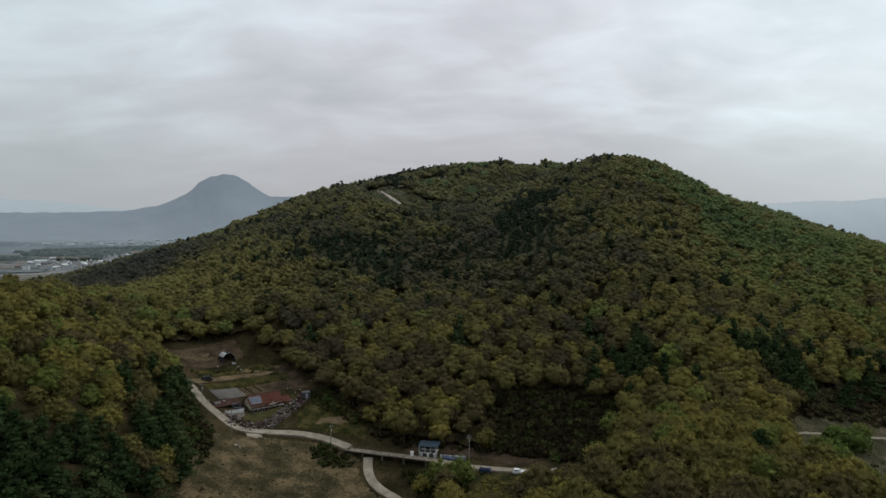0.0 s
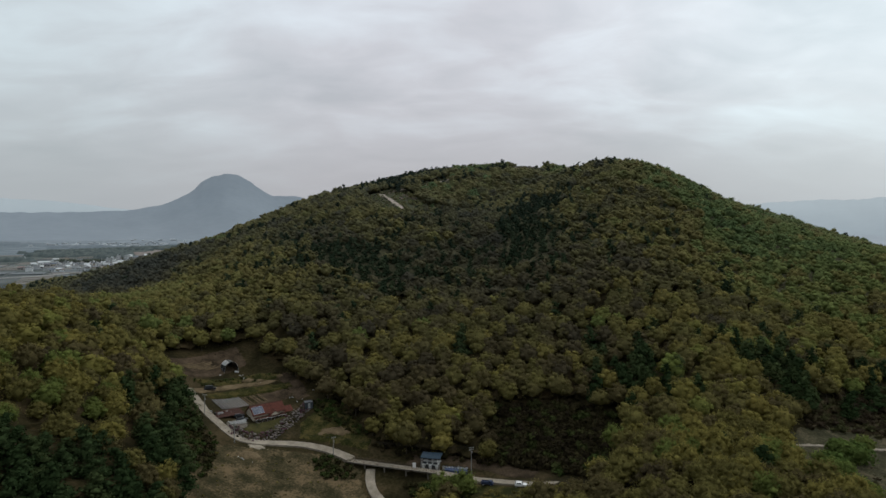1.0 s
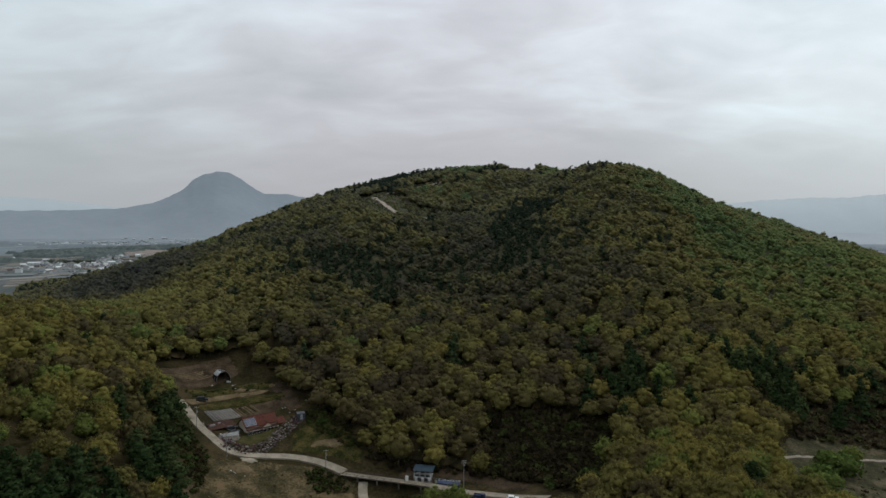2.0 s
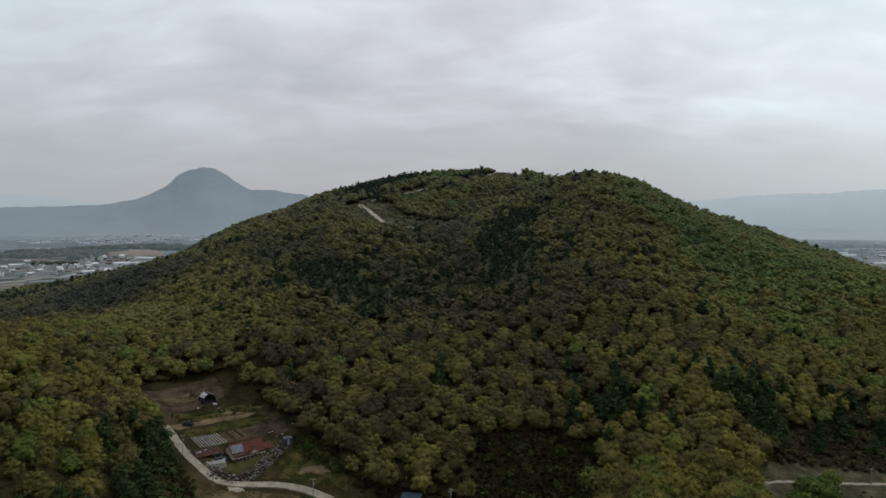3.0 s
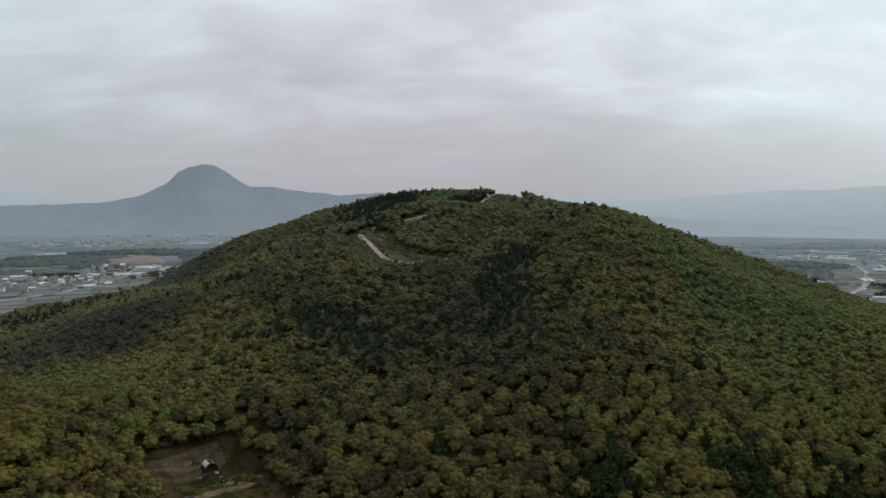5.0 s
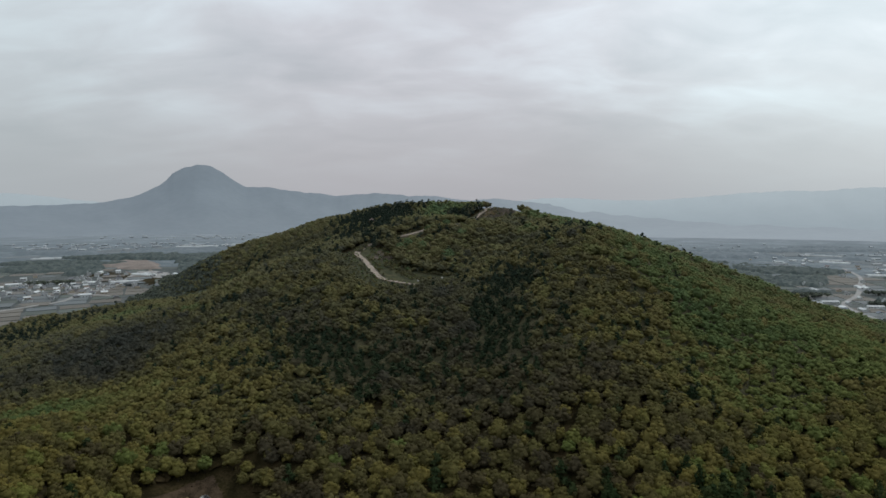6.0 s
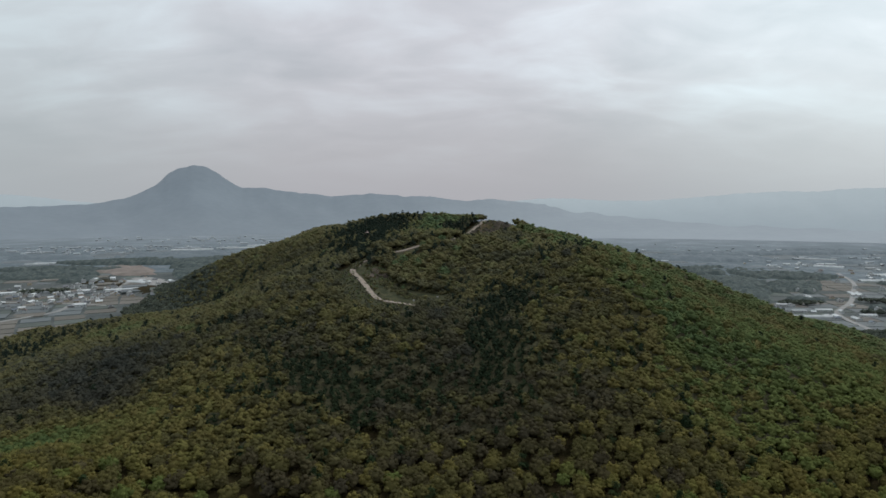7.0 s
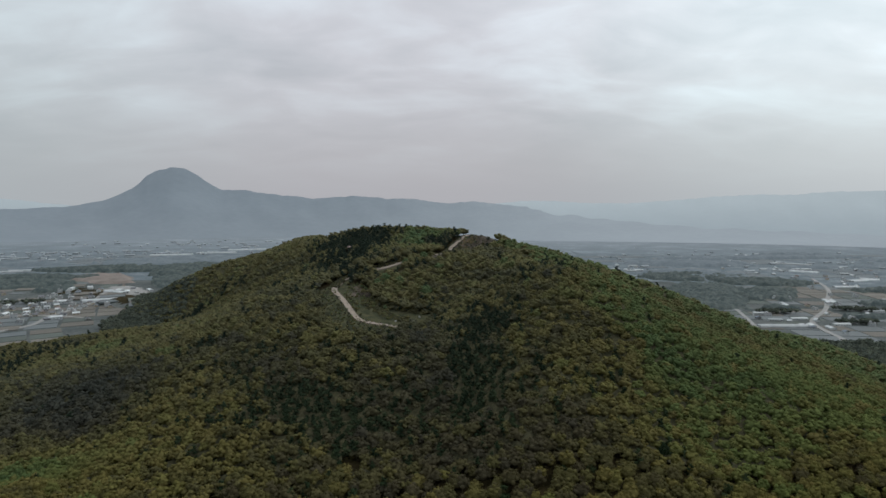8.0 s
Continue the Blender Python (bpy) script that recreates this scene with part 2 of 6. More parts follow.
# mountains pale and glow by emission: air haze painted on
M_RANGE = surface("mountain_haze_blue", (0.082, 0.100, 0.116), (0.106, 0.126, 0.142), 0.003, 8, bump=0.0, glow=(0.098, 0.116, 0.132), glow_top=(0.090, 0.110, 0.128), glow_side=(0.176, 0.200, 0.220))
M_RANGE_FAR = surface("far_mountain_haze", (0.10, 0.122, 0.134), (0.115, 0.137, 0.150), 0.004, 6, bump=0.0, glow=(0.190, 0.222, 0.246), glow_top=(0.276, 0.316, 0.338))
M_OLDCONC = surface("weathered_concrete", (0.058, 0.050, 0.040), (0.130, 0.114, 0.092), 0.5, 8, bump=0.3, spread=(0.38, 0.64))
M_RUSTRAIL = surface("rusty_rail", (0.040, 0.030, 0.022), (0.095, 0.074, 0.056), 0.8, 8, rough=0.8, spec=0.1)
M_CONCRETE = surface("pale_concrete", (0.160, 0.135, 0.100), (0.285, 0.248, 0.190), 0.30, 10, bump=0.2, spread=(0.40, 0.62))
M_TRACK = surface("hill_track_gravel", (0.185, 0.150, 0.120), (0.320, 0.270, 0.222), 0.25, 12, bump=0.3)
M_UPGRASS = surface("upland_grass", (0.028, 0.032, 0.018), (0.084, 0.080, 0.044), 0.12, 9, bump=0.5, mid=(0.048, 0.052, 0.030), spread=(0.40, 0.60), spec=0.04)
M_DIRT = surface("bare_yellow_soil", (0.054, 0.040, 0.021), (0.160, 0.120, 0.070), 0.3, 9, bump=0.4, spec=0.04)
M_TILLED = surface("tilled_brown_soil", (0.024, 0.018, 0.011), (0.078, 0.056, 0.036), 0.18, 9, bump=0.6, spread=(0.40, 0.60), spec=0.04)
M_PALESCRUB = surface("dull_open_scrub", (0.026, 0.025, 0.014), (0.094, 0.078, 0.048), 0.16, 9, bump=0.6, mid=(0.046, 0.045, 0.024), spread=(0.40, 0.60), spec=0.04)
M_DRY = surface("dry_grass", (0.026, 0.024, 0.011), (0.122, 0.088, 0.048), 0.14, 9, bump=0.6, mid=(0.058, 0.047, 0.024), spread=(0.42, 0.60), spec=0.04)
M_GRASS = surface("rough_grass", (0.012, 0.015, 0.004), (0.070, 0.056, 0.019), 0.22, 8, bump=0.6, mid=(0.029, 0.029, 0.009), spread=(0.40, 0.60), spec=0.04)
M_LAWN = surface("lawn", (0.024, 0.026, 0.009), (0.064, 0.056, 0.022), 0.3, 10, bump=0.4, spec=0.04)
M_BROWNSITE = surface("excavated_earth", (0.150, 0.128, 0.112), (0.250, 0.212, 0.186), 0.03, 9, bump=0.2)
M_WALL = surface("cream_plaster", (0.38, 0.33, 0.25), (0.48, 0.43, 0.34), 0.6, 9, bump=0.1)
M_WHITE = surface("weathered_white", (0.390, 0.390, 0.375), (0.540, 0.540, 0.525), 0.4, 9, bump=0.1, random_amount=0.15)
# valley white dimmed and cooled to carry the haze
M_VALLEYWHITE = surface("hazed_white_walls", (0.38, 0.405, 0.41), (0.57, 0.59, 0.59), 0.1, 9, bump=0.1, random_amount=0.25)
M_GREYWALL = surface("grey_render", (0.180, 0.180, 0.180), (0.270, 0.270, 0.262), 0.3, 9, bump=0.1, random_amount=0.2)
M_REDROOF = surface("red_tile_roof", (0.060, 0.023, 0.017), (0.112, 0.041, 0.029), 0.8, 8, rough=0.85, spec=0.1)
M_DARKRED = surface("rust_and_shade_red", (0.036, 0.019, 0.015), (0.074, 0.036, 0.027), 0.8, 8, rough=0.85, spec=0.1)
M_HUTWHITE = surface("white_painted_board", (0.55, 0.55, 0.53), (0.72, 0.72, 0.70), 0.6, 8, bump=0.1)
M_PANEL = surface("solar_cell", (0.035, 0.045, 0.075), (0.06, 0.074, 0.11), 1.5, 6, rough=0.3, bump=0.0, spec=0.4)
M_ALU = surface("aluminium", (0.45, 0.46, 0.47), (0.6, 0.61, 0.62), 1.0, 8, rough=0.45, metal=0.6, bump=0.05)
M_GLASS = surface("dark_window_glass", (0.02, 0.024, 0.028), (0.04, 0.045, 0.05), 1.0, 4, rough=0.1, bump=0.0, spec=0.6)
M_DARK = surface("dark_shade_cloth", (0.010, 0.010, 0.010), (0.028, 0.028, 0.028), 1.0, 6, rough=0.8)
M_FILM = surface("white_plastic_film", (0.322, 0.336, 0.343), (0.476, 0.490, 0.497), 0.4, 7, rough=0.4, bump=0.1, random_amount=0.15)
M_BLUE = surface("blue_roof_sheet", (0.012, 0.027, 0.042), (0.027, 0.050, 0.070), 0.7, 8, rough=0.6)
M_TARP = surface("blue_tarpaulin", (0.018, 0.030, 0.066), (0.046, 0.064, 0.112), 0.8, 7, rough=0.55, bump=0.4)
M_TANK = surface("blue_grey_tank", (0.034, 0.045, 0.054), (0.062, 0.074, 0.084), 0.6, 8, rough=0.65)
M_CARWHITE = surface("white_car_paint", (0.62, 0.62, 0.61), (0.72, 0.72, 0.71), 1.0, 6, rough=0.3, bump=0.0, spec=0.5)
M_CARDARK = surface("dark_car_paint", (0.012, 0.013, 0.015), (0.022, 0.024, 0.027), 1.0, 6, rough=0.35, bump=0.0, spec=0.35)
M_CARBLUE = surface("blue_truck_paint", (0.016, 0.028, 0.062), (0.028, 0.046, 0.092), 1.0, 6, rough=0.4, bump=0.0, spec=0.4)
M_RUBBER = surface("tyre_rubber", (0.012, 0.012, 0.012), (0.025, 0.025, 0.025), 3.0, 6, rough=0.85)
M_STONE = surface("pale_boulder", (0.056, 0.047, 0.042), (0.190, 0.164, 0.148), 0.8, 7, random_amount=0.5)
M_POLE = surface("concrete_pole", (0.156, 0.156, 0.150), (0.228, 0.222, 0.216), 0.8, 9)
M_STEEL = surface("galvanised_steel", (0.26, 0.27, 0.27), (0.38, 0.39, 0.39), 1.2, 8, rough=0.5, metal=0.5, bump=0.05)
M_ROOFGREY = surface("grey_roof", (0.11, 0.115, 0.125), (0.20, 0.205, 0.215), 0.3, 8, rough=0.7, random_amount=0.3)
# roof colours washed towards grey, haze mixed into the base
M_ROOFDULL = surface("dull_red_roof", (0.165, 0.125, 0.115), (0.22, 0.17, 0.155), 0.3, 8, rough=0.8, random_amount=0.25)
M_ROOFBLUE = surface("dull_blue_roof", (0.13, 0.155, 0.18), (0.18, 0.21, 0.24), 0.3, 8, rough=0.7, random_amount=0.2)
M_VALLEYROAD = surface("valley_road", (0.221, 0.221, 0.212), (0.306, 0.302, 0.289), 0.05, 9)

# ---- the lie of the land ----
# (centre x, centre y, half-length, half-width, turn in radians, height)
MAIN_HILL = [
    (88, 215, 77, 47, 1.05, 96.8),
    (123, 792, 233, 50, -0.84, 139.2),
    (-125, 970, 391, 133, -1.41, 173.0),
    (-317, 1059, 57, 318, 0.85, 57.9),
    (-457, 1041, 371, 66, 0.36, 33.7),
    (131, 606, 68, 152, -2.44, 123.5),
    (286, 377, 98, 132, -0.45, 57.7),
    (415, 659, 95, 72, -0.38, 63.5),
    (-113, 382, 105, 75, -0.81, -173.3),
]
SPURS = [
    (108, 407, 57, 100, -0.49, 69.0),
    (-53, 428, 62, 166, -1.05, 59.0),
    (-166, 308, 96, 266, -0.27, 117.3),
    (-10, 292, 55, 214, 0.81, 102.6),
    (-212, 707, 317, 447, -0.03, -117.0),
    (-383, 481, 265, 123, 0.39, 82.5),
    (80, 217, 64, 56, -0.79, -150.1),
    (-373, 777, 116, 152, 0.92, 101.8),
    (-16, 300, 26, 24, 0, -7.0),
    (42, 364, 24, 20, 0, 5.5),
    (135, 308, 30, 26, 0, -7.0),
    (88, 600, 32, 28, 0, -9.0),
    (-98, 328, 24, 15, 0, 6.0),
    (-268, 428, 40, 36, 0, 10.0),
    (-358, 608, 56, 46, 0, 7.0),
    (106, 778, 26, 22, 0, 5.0),
]


def land(x, y):
    """Height of the bare ground."""
    x, y = np.asarray(x, float), np.asarray(y, float)
    z = -14 * np.tanh(x / 700) - 9 * np.exp(-(x * x + (y - 150) ** 2) / (2 * 260.0 ** 2))
    for cx, cy, a, b, turn, h in MAIN_HILL + SPURS:
        c, s = math.cos(turn), math.sin(turn)
        u, v = ((x - cx) * c + (y - cy) * s) / a, (-(x - cx) * s + (y - cy) * c) / b
        z = z + h * np.exp(-0.5 * (u * u + v * v))
    # the valley floor lies flat
    return np.maximum(z, base(x, y) - 1 - 14 * np.exp(-((x + 10) / 90) ** 2 - ((y - 190) / 80) ** 2))


def land1(x, y):
    return float(land(x, y))


def base(x, y):
    return -14 * np.tanh(np.asarray(x) / 700) - 9 * np.exp(-(np.asarray(x) ** 2 + (np.asarray(y) - 150) ** 2) / (2 * 260.0 ** 2))


def inside(poly, x, y):
    """Which of the points lie in a polygon."""
    x, y = np.asarray(x, float), np.asarray(y, float)
    r = np.zeros(x.shape, bool)
    n = len(poly)
    for i in range(n):
        (x0, y0), (x1, y1) = poly[i], poly[(i + 1) % n]
        if y0 == y1:
            continue
        hitting = ((y0 > y) != (y1 > y)) & (x < (x1 - x0) * (y - y0) / (y1 - y0) + x0)
        r ^= hitting
    return r


# ---- building helpers ----
def mesh_from(name, verts, tris, mats, tint=None):
    """One mesh from numpy triangles."""
    me = bpy.data.meshes.new(name)
    me.vertices.add(len(verts))
    me.vertices.foreach_set("co", np.ascontiguousarray(verts, np.float32).ravel())
    me.loops.add(len(tris) * 3)
    me.loops.foreach_set("vertex_index", np.ascontiguousarray(tris, np.int32).ravel())
    me.polygons.add(len(tris))
    me.polygons.foreach_set("loop_start", np.arange(0, len(tris) * 3, 3, dtype=np.int32))
    for m in mats:
        me.materials.append(m)
    if tint is not None:
        at = me.attributes.new("tint", "FLOAT", "POINT")
        at.data.foreach_set("value", np.ascontiguousarray(tint, np.float32))
    me.polygons.foreach_set("use_smooth", np.ones(len(tris), bool))
    me.update(calc_edges=True)
    return me


def thing(name, label, category, x=0.0, y=0.0, z=None, turn=0.0, group="", kind=""):
    ob = new(name)
    ob.empty_display_size = 0.5
    ob.matrix_basis = pose(x, y, land1(x, y) if z is None else z, 0, 0, turn)
    return tagged(ob, label, category, group, kind)


def part(name, bm, material, parent, label=""):
    me = bpy.data.meshes.new(name)
    bm.to_mesh(me)
    bm.free()
    me.materials.append(material)
    ob = new(name, me)
    ob.parent = parent
    return tagged(ob, label)


def part_of(name, me, parent, label="", m=None):
    ob = new(name, me)
    ob.parent = parent
    if m is not None:
        ob.matrix_basis = m
    return tagged(ob, label)


def box(bm, x0, x1, y0, y1, z0, z1, m=None):
    t = Matrix.Translation(((x0 + x1) / 2, (y0 + y1) / 2, (z0 + z1) / 2)) @ Matrix.Diagonal((x1 - x0, y1 - y0, z1 - z0, 1))
    return bmesh.ops.create_cube(bm, size=1.0, matrix=(m @ t) if m else t)["verts"]


def boxes(*dims, bevel=0.0):
    bm = bmesh.new()
    for d in dims:
        box(bm, *d)
    if bevel:
        bmesh.ops.bevel(bm, geom=bm.edges[:], offset=bevel, segments=1, affect="EDGES")
    return bm


def prism(profile, x0, x1, bm=None):
    """A profile in y, z carried along x."""
    bm = bm or bmesh.new()
    a = [bm.verts.new((x0, y, z)) for y, z in profile]
    b = [bm.verts.new((x1, y, z)) for y, z in profile]
    n = len(profile)
    bm.faces.new(a[::-1])
    bm.faces.new(b)
    for i in range(n):
        bm.faces.new((a[i], a[(i + 1) % n], b[(i + 1) % n], b[i]))
    bmesh.ops.recalc_face_normals(bm, faces=bm.faces[:])
    return bm


def rod(bm, p, q, r0, r1=None, seg=6):
    p, q = Vector(p), Vector(q)
    d = q - p
    m = Matrix.Translation((p + q) / 2) @ d.to_track_quat("Z", "Y").to_matrix().to_4x4()
    bmesh.ops.create_cone(bm, cap_ends=True, segments=seg, radius1=r0, radius2=r0 if r1 is None else r1, depth=d.length, matrix=m)
    return bm


def smooth_line(points, step=2.0):
    """A curve through the points, every step metres or so."""
    p = [Vector(q) for q in points]
    p = [p[0] * 2 - p[1], *p, p[-1] * 2 - p[-2]]
    out = []
    for i in range(1, len(p) - 2):
        n = max(1, int((p[i + 1] - p[i]).length / step))
        for k in range(n):
            t = k / n
            a, b, c, d = p[i - 1], p[i], p[i + 1], p[i + 2]
            out.append(0.5 * ((2 * b) + (c - a) * t + (2 * a - 5 * b + 4 * c - d) * t * t + (3 * b - a - 3 * c + d) * t ** 3))
    out.append(p[-2])
    return out


def ribbon(points, width, lift=0.2, deep=0.8, ragged=0.0, step=2.0):
    """A road slab laid along a line over the land (z of the points is added to the lift)."""
    rng = random.Random(len(points))
    line = smooth_line([(q[0], q[1], q[2] if len(q) > 2 else 0.0) for q in points], step)
    bm = bmesh.new()
    rows = []
    for i, q in enumerate(line):
        d = (line[min(i + 1, len(line) - 1)] - line[max(i - 1, 0)]).to_2d().normalized()
        nrm = Vector((-d.y, d.x))
        w0, w1 = (width / 2 + rng.uniform(-ragged, ragged) for _ in range(2))
        a, b = q.to_2d() + nrm * w0, q.to_2d() - nrm * w1
        la, lb = land1(*a), land1(*b)
        top = max(la, lb, land1(q.x, q.y))
        za, zb = (0.68 * v + 0.32 * top + q.z + lift for v in (la, lb))
        rows.append([bm.verts.new(v) for v in ((*a, za), (*b, zb), (*b, zb - deep), (*a, za - deep))])
    for r, s in zip(rows, rows[1:]):
        for k in range(4):
            bm.faces.new((r[k], r[(k + 1) % 4], s[(k + 1) % 4], s[k]))
    bm.faces.new(rows[0]), bm.faces.new(rows[-1][::-1])
    bmesh.ops.recalc_face_normals(bm, faces=bm.faces[:])
    return bm


def structure(name, bm, material, label, category):
    me = bpy.data.meshes.new(name)
    bm.to_mesh(me)
    bm.free()
    me.materials.append(material)
    return tagged(new(name, me), label, category, kind="structure")


def drape(poly, res=1.5, lift=0.12, rough=0.0, seed=1):
    """A patch of ground cover laid over the land inside a polygon, with a slightly wandering edge."""
    rng = np.random.default_rng(seed)
    px, py = [q[0] for q in poly], [q[1] for q in poly]
    nx, ny = int((max(px) - min(px)) / res) + 2, int((max(py) - min(py)) / res) + 2
    gx, gy = np.meshgrid(min(px) + res * np.arange(nx), min(py) + res * np.arange(ny), indexing="ij")
    gx, gy = gx + rng.uniform(-0.3, 0.3, gx.shape) * res, gy + rng.uniform(-0.3, 0.3, gy.shape) * res
    gz = land(gx, gy) + lift + rng.uniform(0, 1, gx.shape) * rough
    bm = bmesh.new()
    vs = {}
    keep = inside(poly, (gx[:-1, :-1] + gx[1:, 1:]) / 2, (gy[:-1, :-1] + gy[1:, 1:]) / 2)
    for i, j in zip(*np.nonzero(keep)):
        c = []
        for a, b in ((i, j), (i + 1, j), (i + 1, j + 1), (i, j + 1)):
            if (a, b) not in vs:
                vs[a, b] = bm.verts.new((gx[a, b], gy[a, b], gz[a, b]))
            c.append(vs[a, b])
        bm.faces.new(c)
    for v in bm.verts:
        if any(len(e.link_faces) < 2 for e in v.link_edges):
            v.co.z -= lift + rough + 0.25
    for f in bm.faces:
        f.smooth = True
    return bm


# ---- ground, one sheet to the horizon ----
def steps(fine0, fine1, lo, hi, finest, coarse0, coarse1):
    """Grid lines: finest between fine0 and fine1, coarser around, widening to lo and hi."""
    mid = list(np.arange(fine0, fine1 + 0.1, finest))
    left, right = [], []
    v, d = fine0, finest
    while v > lo:
        d = coarse0 if v > coarse1[0] else d * 1.16
        v -= d
        left.append(v)
    v, d = mid[-1], finest
    while v < hi:
        d = coarse0 if v < coarse1[1] else d * 1.16
        v += d
        right.append(v)
    return np.array(left[::-1] + mid + right)


gx_lines = steps(-150, 60, -5200, 5200, 3.0, 8.5, (-520, 560))
gy_lines = steps(165, 330, -700, 5200, 3.0, 8.5, (60, 1180))
GX, GY = np.meshgrid(gx_lines, gy_lines, indexing="ij")
GZ = land(GX, GY)
nx, ny = GX.shape
idx = np.arange(nx * ny).reshape(nx, ny)
quads = np.stack([idx[:-1, :-1], idx[1:, :-1], idx[1:, 1:], idx[:-1, 1:]], -1).reshape(-1, 4)
ground_tris = np.concatenate([quads[:, [0, 1, 2]], quads[:, [0, 2, 3]]])
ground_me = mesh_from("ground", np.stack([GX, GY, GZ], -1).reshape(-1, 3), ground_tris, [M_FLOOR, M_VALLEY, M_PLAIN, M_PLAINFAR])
cx = GX.reshape(-1)[ground_tris].mean(1)
cy = GY.reshape(-1)[ground_tris].mean(1)
high = land(cx, cy) - base(cx, cy)
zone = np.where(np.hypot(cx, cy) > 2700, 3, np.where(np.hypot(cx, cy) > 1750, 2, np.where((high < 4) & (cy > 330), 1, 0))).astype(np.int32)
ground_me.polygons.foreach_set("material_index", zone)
ground_me.polygons.foreach_set("use_smooth", np.ones(len(ground_tris), bool))
tagged(new("ground", ground_me), "hilly ground of brown leaf litter running out into hazy valley fields", "ground", kind="structure")


# ---- far mountains ----
def mountain_range(name, crest, distance, material, label, depth=900.0, seed=0, tall=1.0):
    """A range standing at one distance; crest: bearing in degrees (right of ahead) and height."""
    az = np.radians(np.arange(crest[0][0], crest[-1][0] + 0.01, 0.12))
    kx, kh = np.radians([c[0] for c in crest]), 171 + (np.array([c[1] for c in crest], float) - 171) * tall
    hh = np.interp(az, kx, kh)
    k = np.exp(-0.5 * (np.arange(-9, 10) / 3.0) ** 2)
    hh = np.convolve(np.pad(hh, 9, mode="edge"), k / k.sum(), "valid")
    r = np.arange(0, 13)
    verts = []
    for i, a in enumerate(az):
        for j in r:
            f = j / 12.0
            d = distance - depth * (1 - f)
            prof = f ** 1.35
            wob = noise.noise(Vector((a * 26, f * 3.0, seed))) * 0.14 * (f * (1 - f) * 4) + noise.noise(Vector((a * 90, seed, 0.3))) * 0.022 * f ** 4
            verts.append((d * math.sin(a), d * math.cos(a), -12 + (hh[i] + 12) * max(0.0, prof + wob * prof)))
    n = len(r)
    ii = np.arange(len(az) - 1)[:, None] * n + np.arange(n - 1)[None, :]
    q = np.stack([ii, ii + n, ii + n + 1, ii + 1], -1).reshape(-1, 4)
    me = mesh_from(name, np.array(verts), np.concatenate([q[:, [0, 1, 2]], q[:, [0, 2, 3]]]), [material])
    me.polygons.foreach_set("use_smooth", np.ones(len(me.polygons), bool))
    return tagged(new(name, me), label, "mountains", kind="structure")


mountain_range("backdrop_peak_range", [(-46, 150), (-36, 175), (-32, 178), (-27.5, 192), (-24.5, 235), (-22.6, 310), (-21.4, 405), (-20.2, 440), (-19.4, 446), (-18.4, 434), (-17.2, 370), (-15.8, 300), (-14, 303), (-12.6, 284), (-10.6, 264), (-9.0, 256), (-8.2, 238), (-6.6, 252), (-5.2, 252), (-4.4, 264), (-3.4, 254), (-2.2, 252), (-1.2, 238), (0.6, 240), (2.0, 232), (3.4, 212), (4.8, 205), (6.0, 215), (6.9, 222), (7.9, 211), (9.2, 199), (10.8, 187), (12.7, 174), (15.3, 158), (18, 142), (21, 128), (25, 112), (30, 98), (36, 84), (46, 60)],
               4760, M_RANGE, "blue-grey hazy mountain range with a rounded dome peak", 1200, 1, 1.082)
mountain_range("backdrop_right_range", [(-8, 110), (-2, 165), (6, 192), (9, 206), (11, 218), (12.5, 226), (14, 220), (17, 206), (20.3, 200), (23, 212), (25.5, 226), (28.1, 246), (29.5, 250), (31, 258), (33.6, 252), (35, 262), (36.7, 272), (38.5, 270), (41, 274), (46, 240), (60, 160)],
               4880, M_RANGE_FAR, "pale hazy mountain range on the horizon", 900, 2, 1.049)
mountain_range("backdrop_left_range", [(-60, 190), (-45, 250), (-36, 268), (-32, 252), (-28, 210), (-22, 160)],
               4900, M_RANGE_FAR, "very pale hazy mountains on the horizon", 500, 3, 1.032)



# ---- woods: where trees stand ----
CLEARING = [(-137, 295), (-122, 312), (-104, 316), (-80, 298), (-66, 282), (-55, 266), (-36, 248), (-27, 235), (-14, 229), (6, 226.5), (20, 222), (34, 212), (44, 200), (46, 184), (34, 170), (12, 178), (-4, 196), (-14, 188), (-30, 168), (-54, 150), (-74, 172), (-86, 206), (-100, 238), (-112, 256), (-126, 276)]
BARE_STAND = [(138, 230), (148, 246), (162, 256), (184, 262), (214, 262), (236, 252), (234, 236), (190, 234), (160, 232)]
LOWER_THICKET = [(36, 207), (44, 204), (54, 206), (57, 194), (52, 182), (46, 180), (44, 196)]
RIGHT_OPEN = [(124, 148), (111, 164), (105, 177), (113, 196), (121, 212), (127, 226), (140, 236), (170, 244), (210, 244), (230, 200), (200, 150), (150, 130)]
DARK_THICKET = [(14, 238), (20, 258), (52, 261), (68, 246), (66, 226), (56, 206), (44, 204), (30, 214), (16, 224)]
HILL_MEADOW = [(-58, 612), (-52, 632), (-38, 632), (-28, 606), (-24, 584), (4, 574), (34, 566), (36, 546), (8, 524), (-20, 514), (-44, 524), (-52, 575)]
TRACK_GAP = [(-24, 642), (2, 646), (8, 668), (-4, 678), (-26, 672)]
SUMMIT_GRASS = [(64, 744), (84, 780), (98, 788), (106, 772), (90, 744), (76, 730)]
TRACK_FRONT = [(12, 518), (-14, 496), (-44, 502), (-66, 536), (-76, 580), (-80, 612), (-66, 622), (-50, 575), (-40, 545), (0, 533)]
UPPER_TRACK = [(22, 664), (46, 662), (70, 694), (98, 726), (122, 744), (124, 772), (106, 800), (86, 796), (66, 768), (50, 732), (36, 706), (16, 690)]
BARE_PATCH = [(-37, 370), (-29, 379), (-21, 377), (-21, 368), (-27, 363), (-34, 364)]
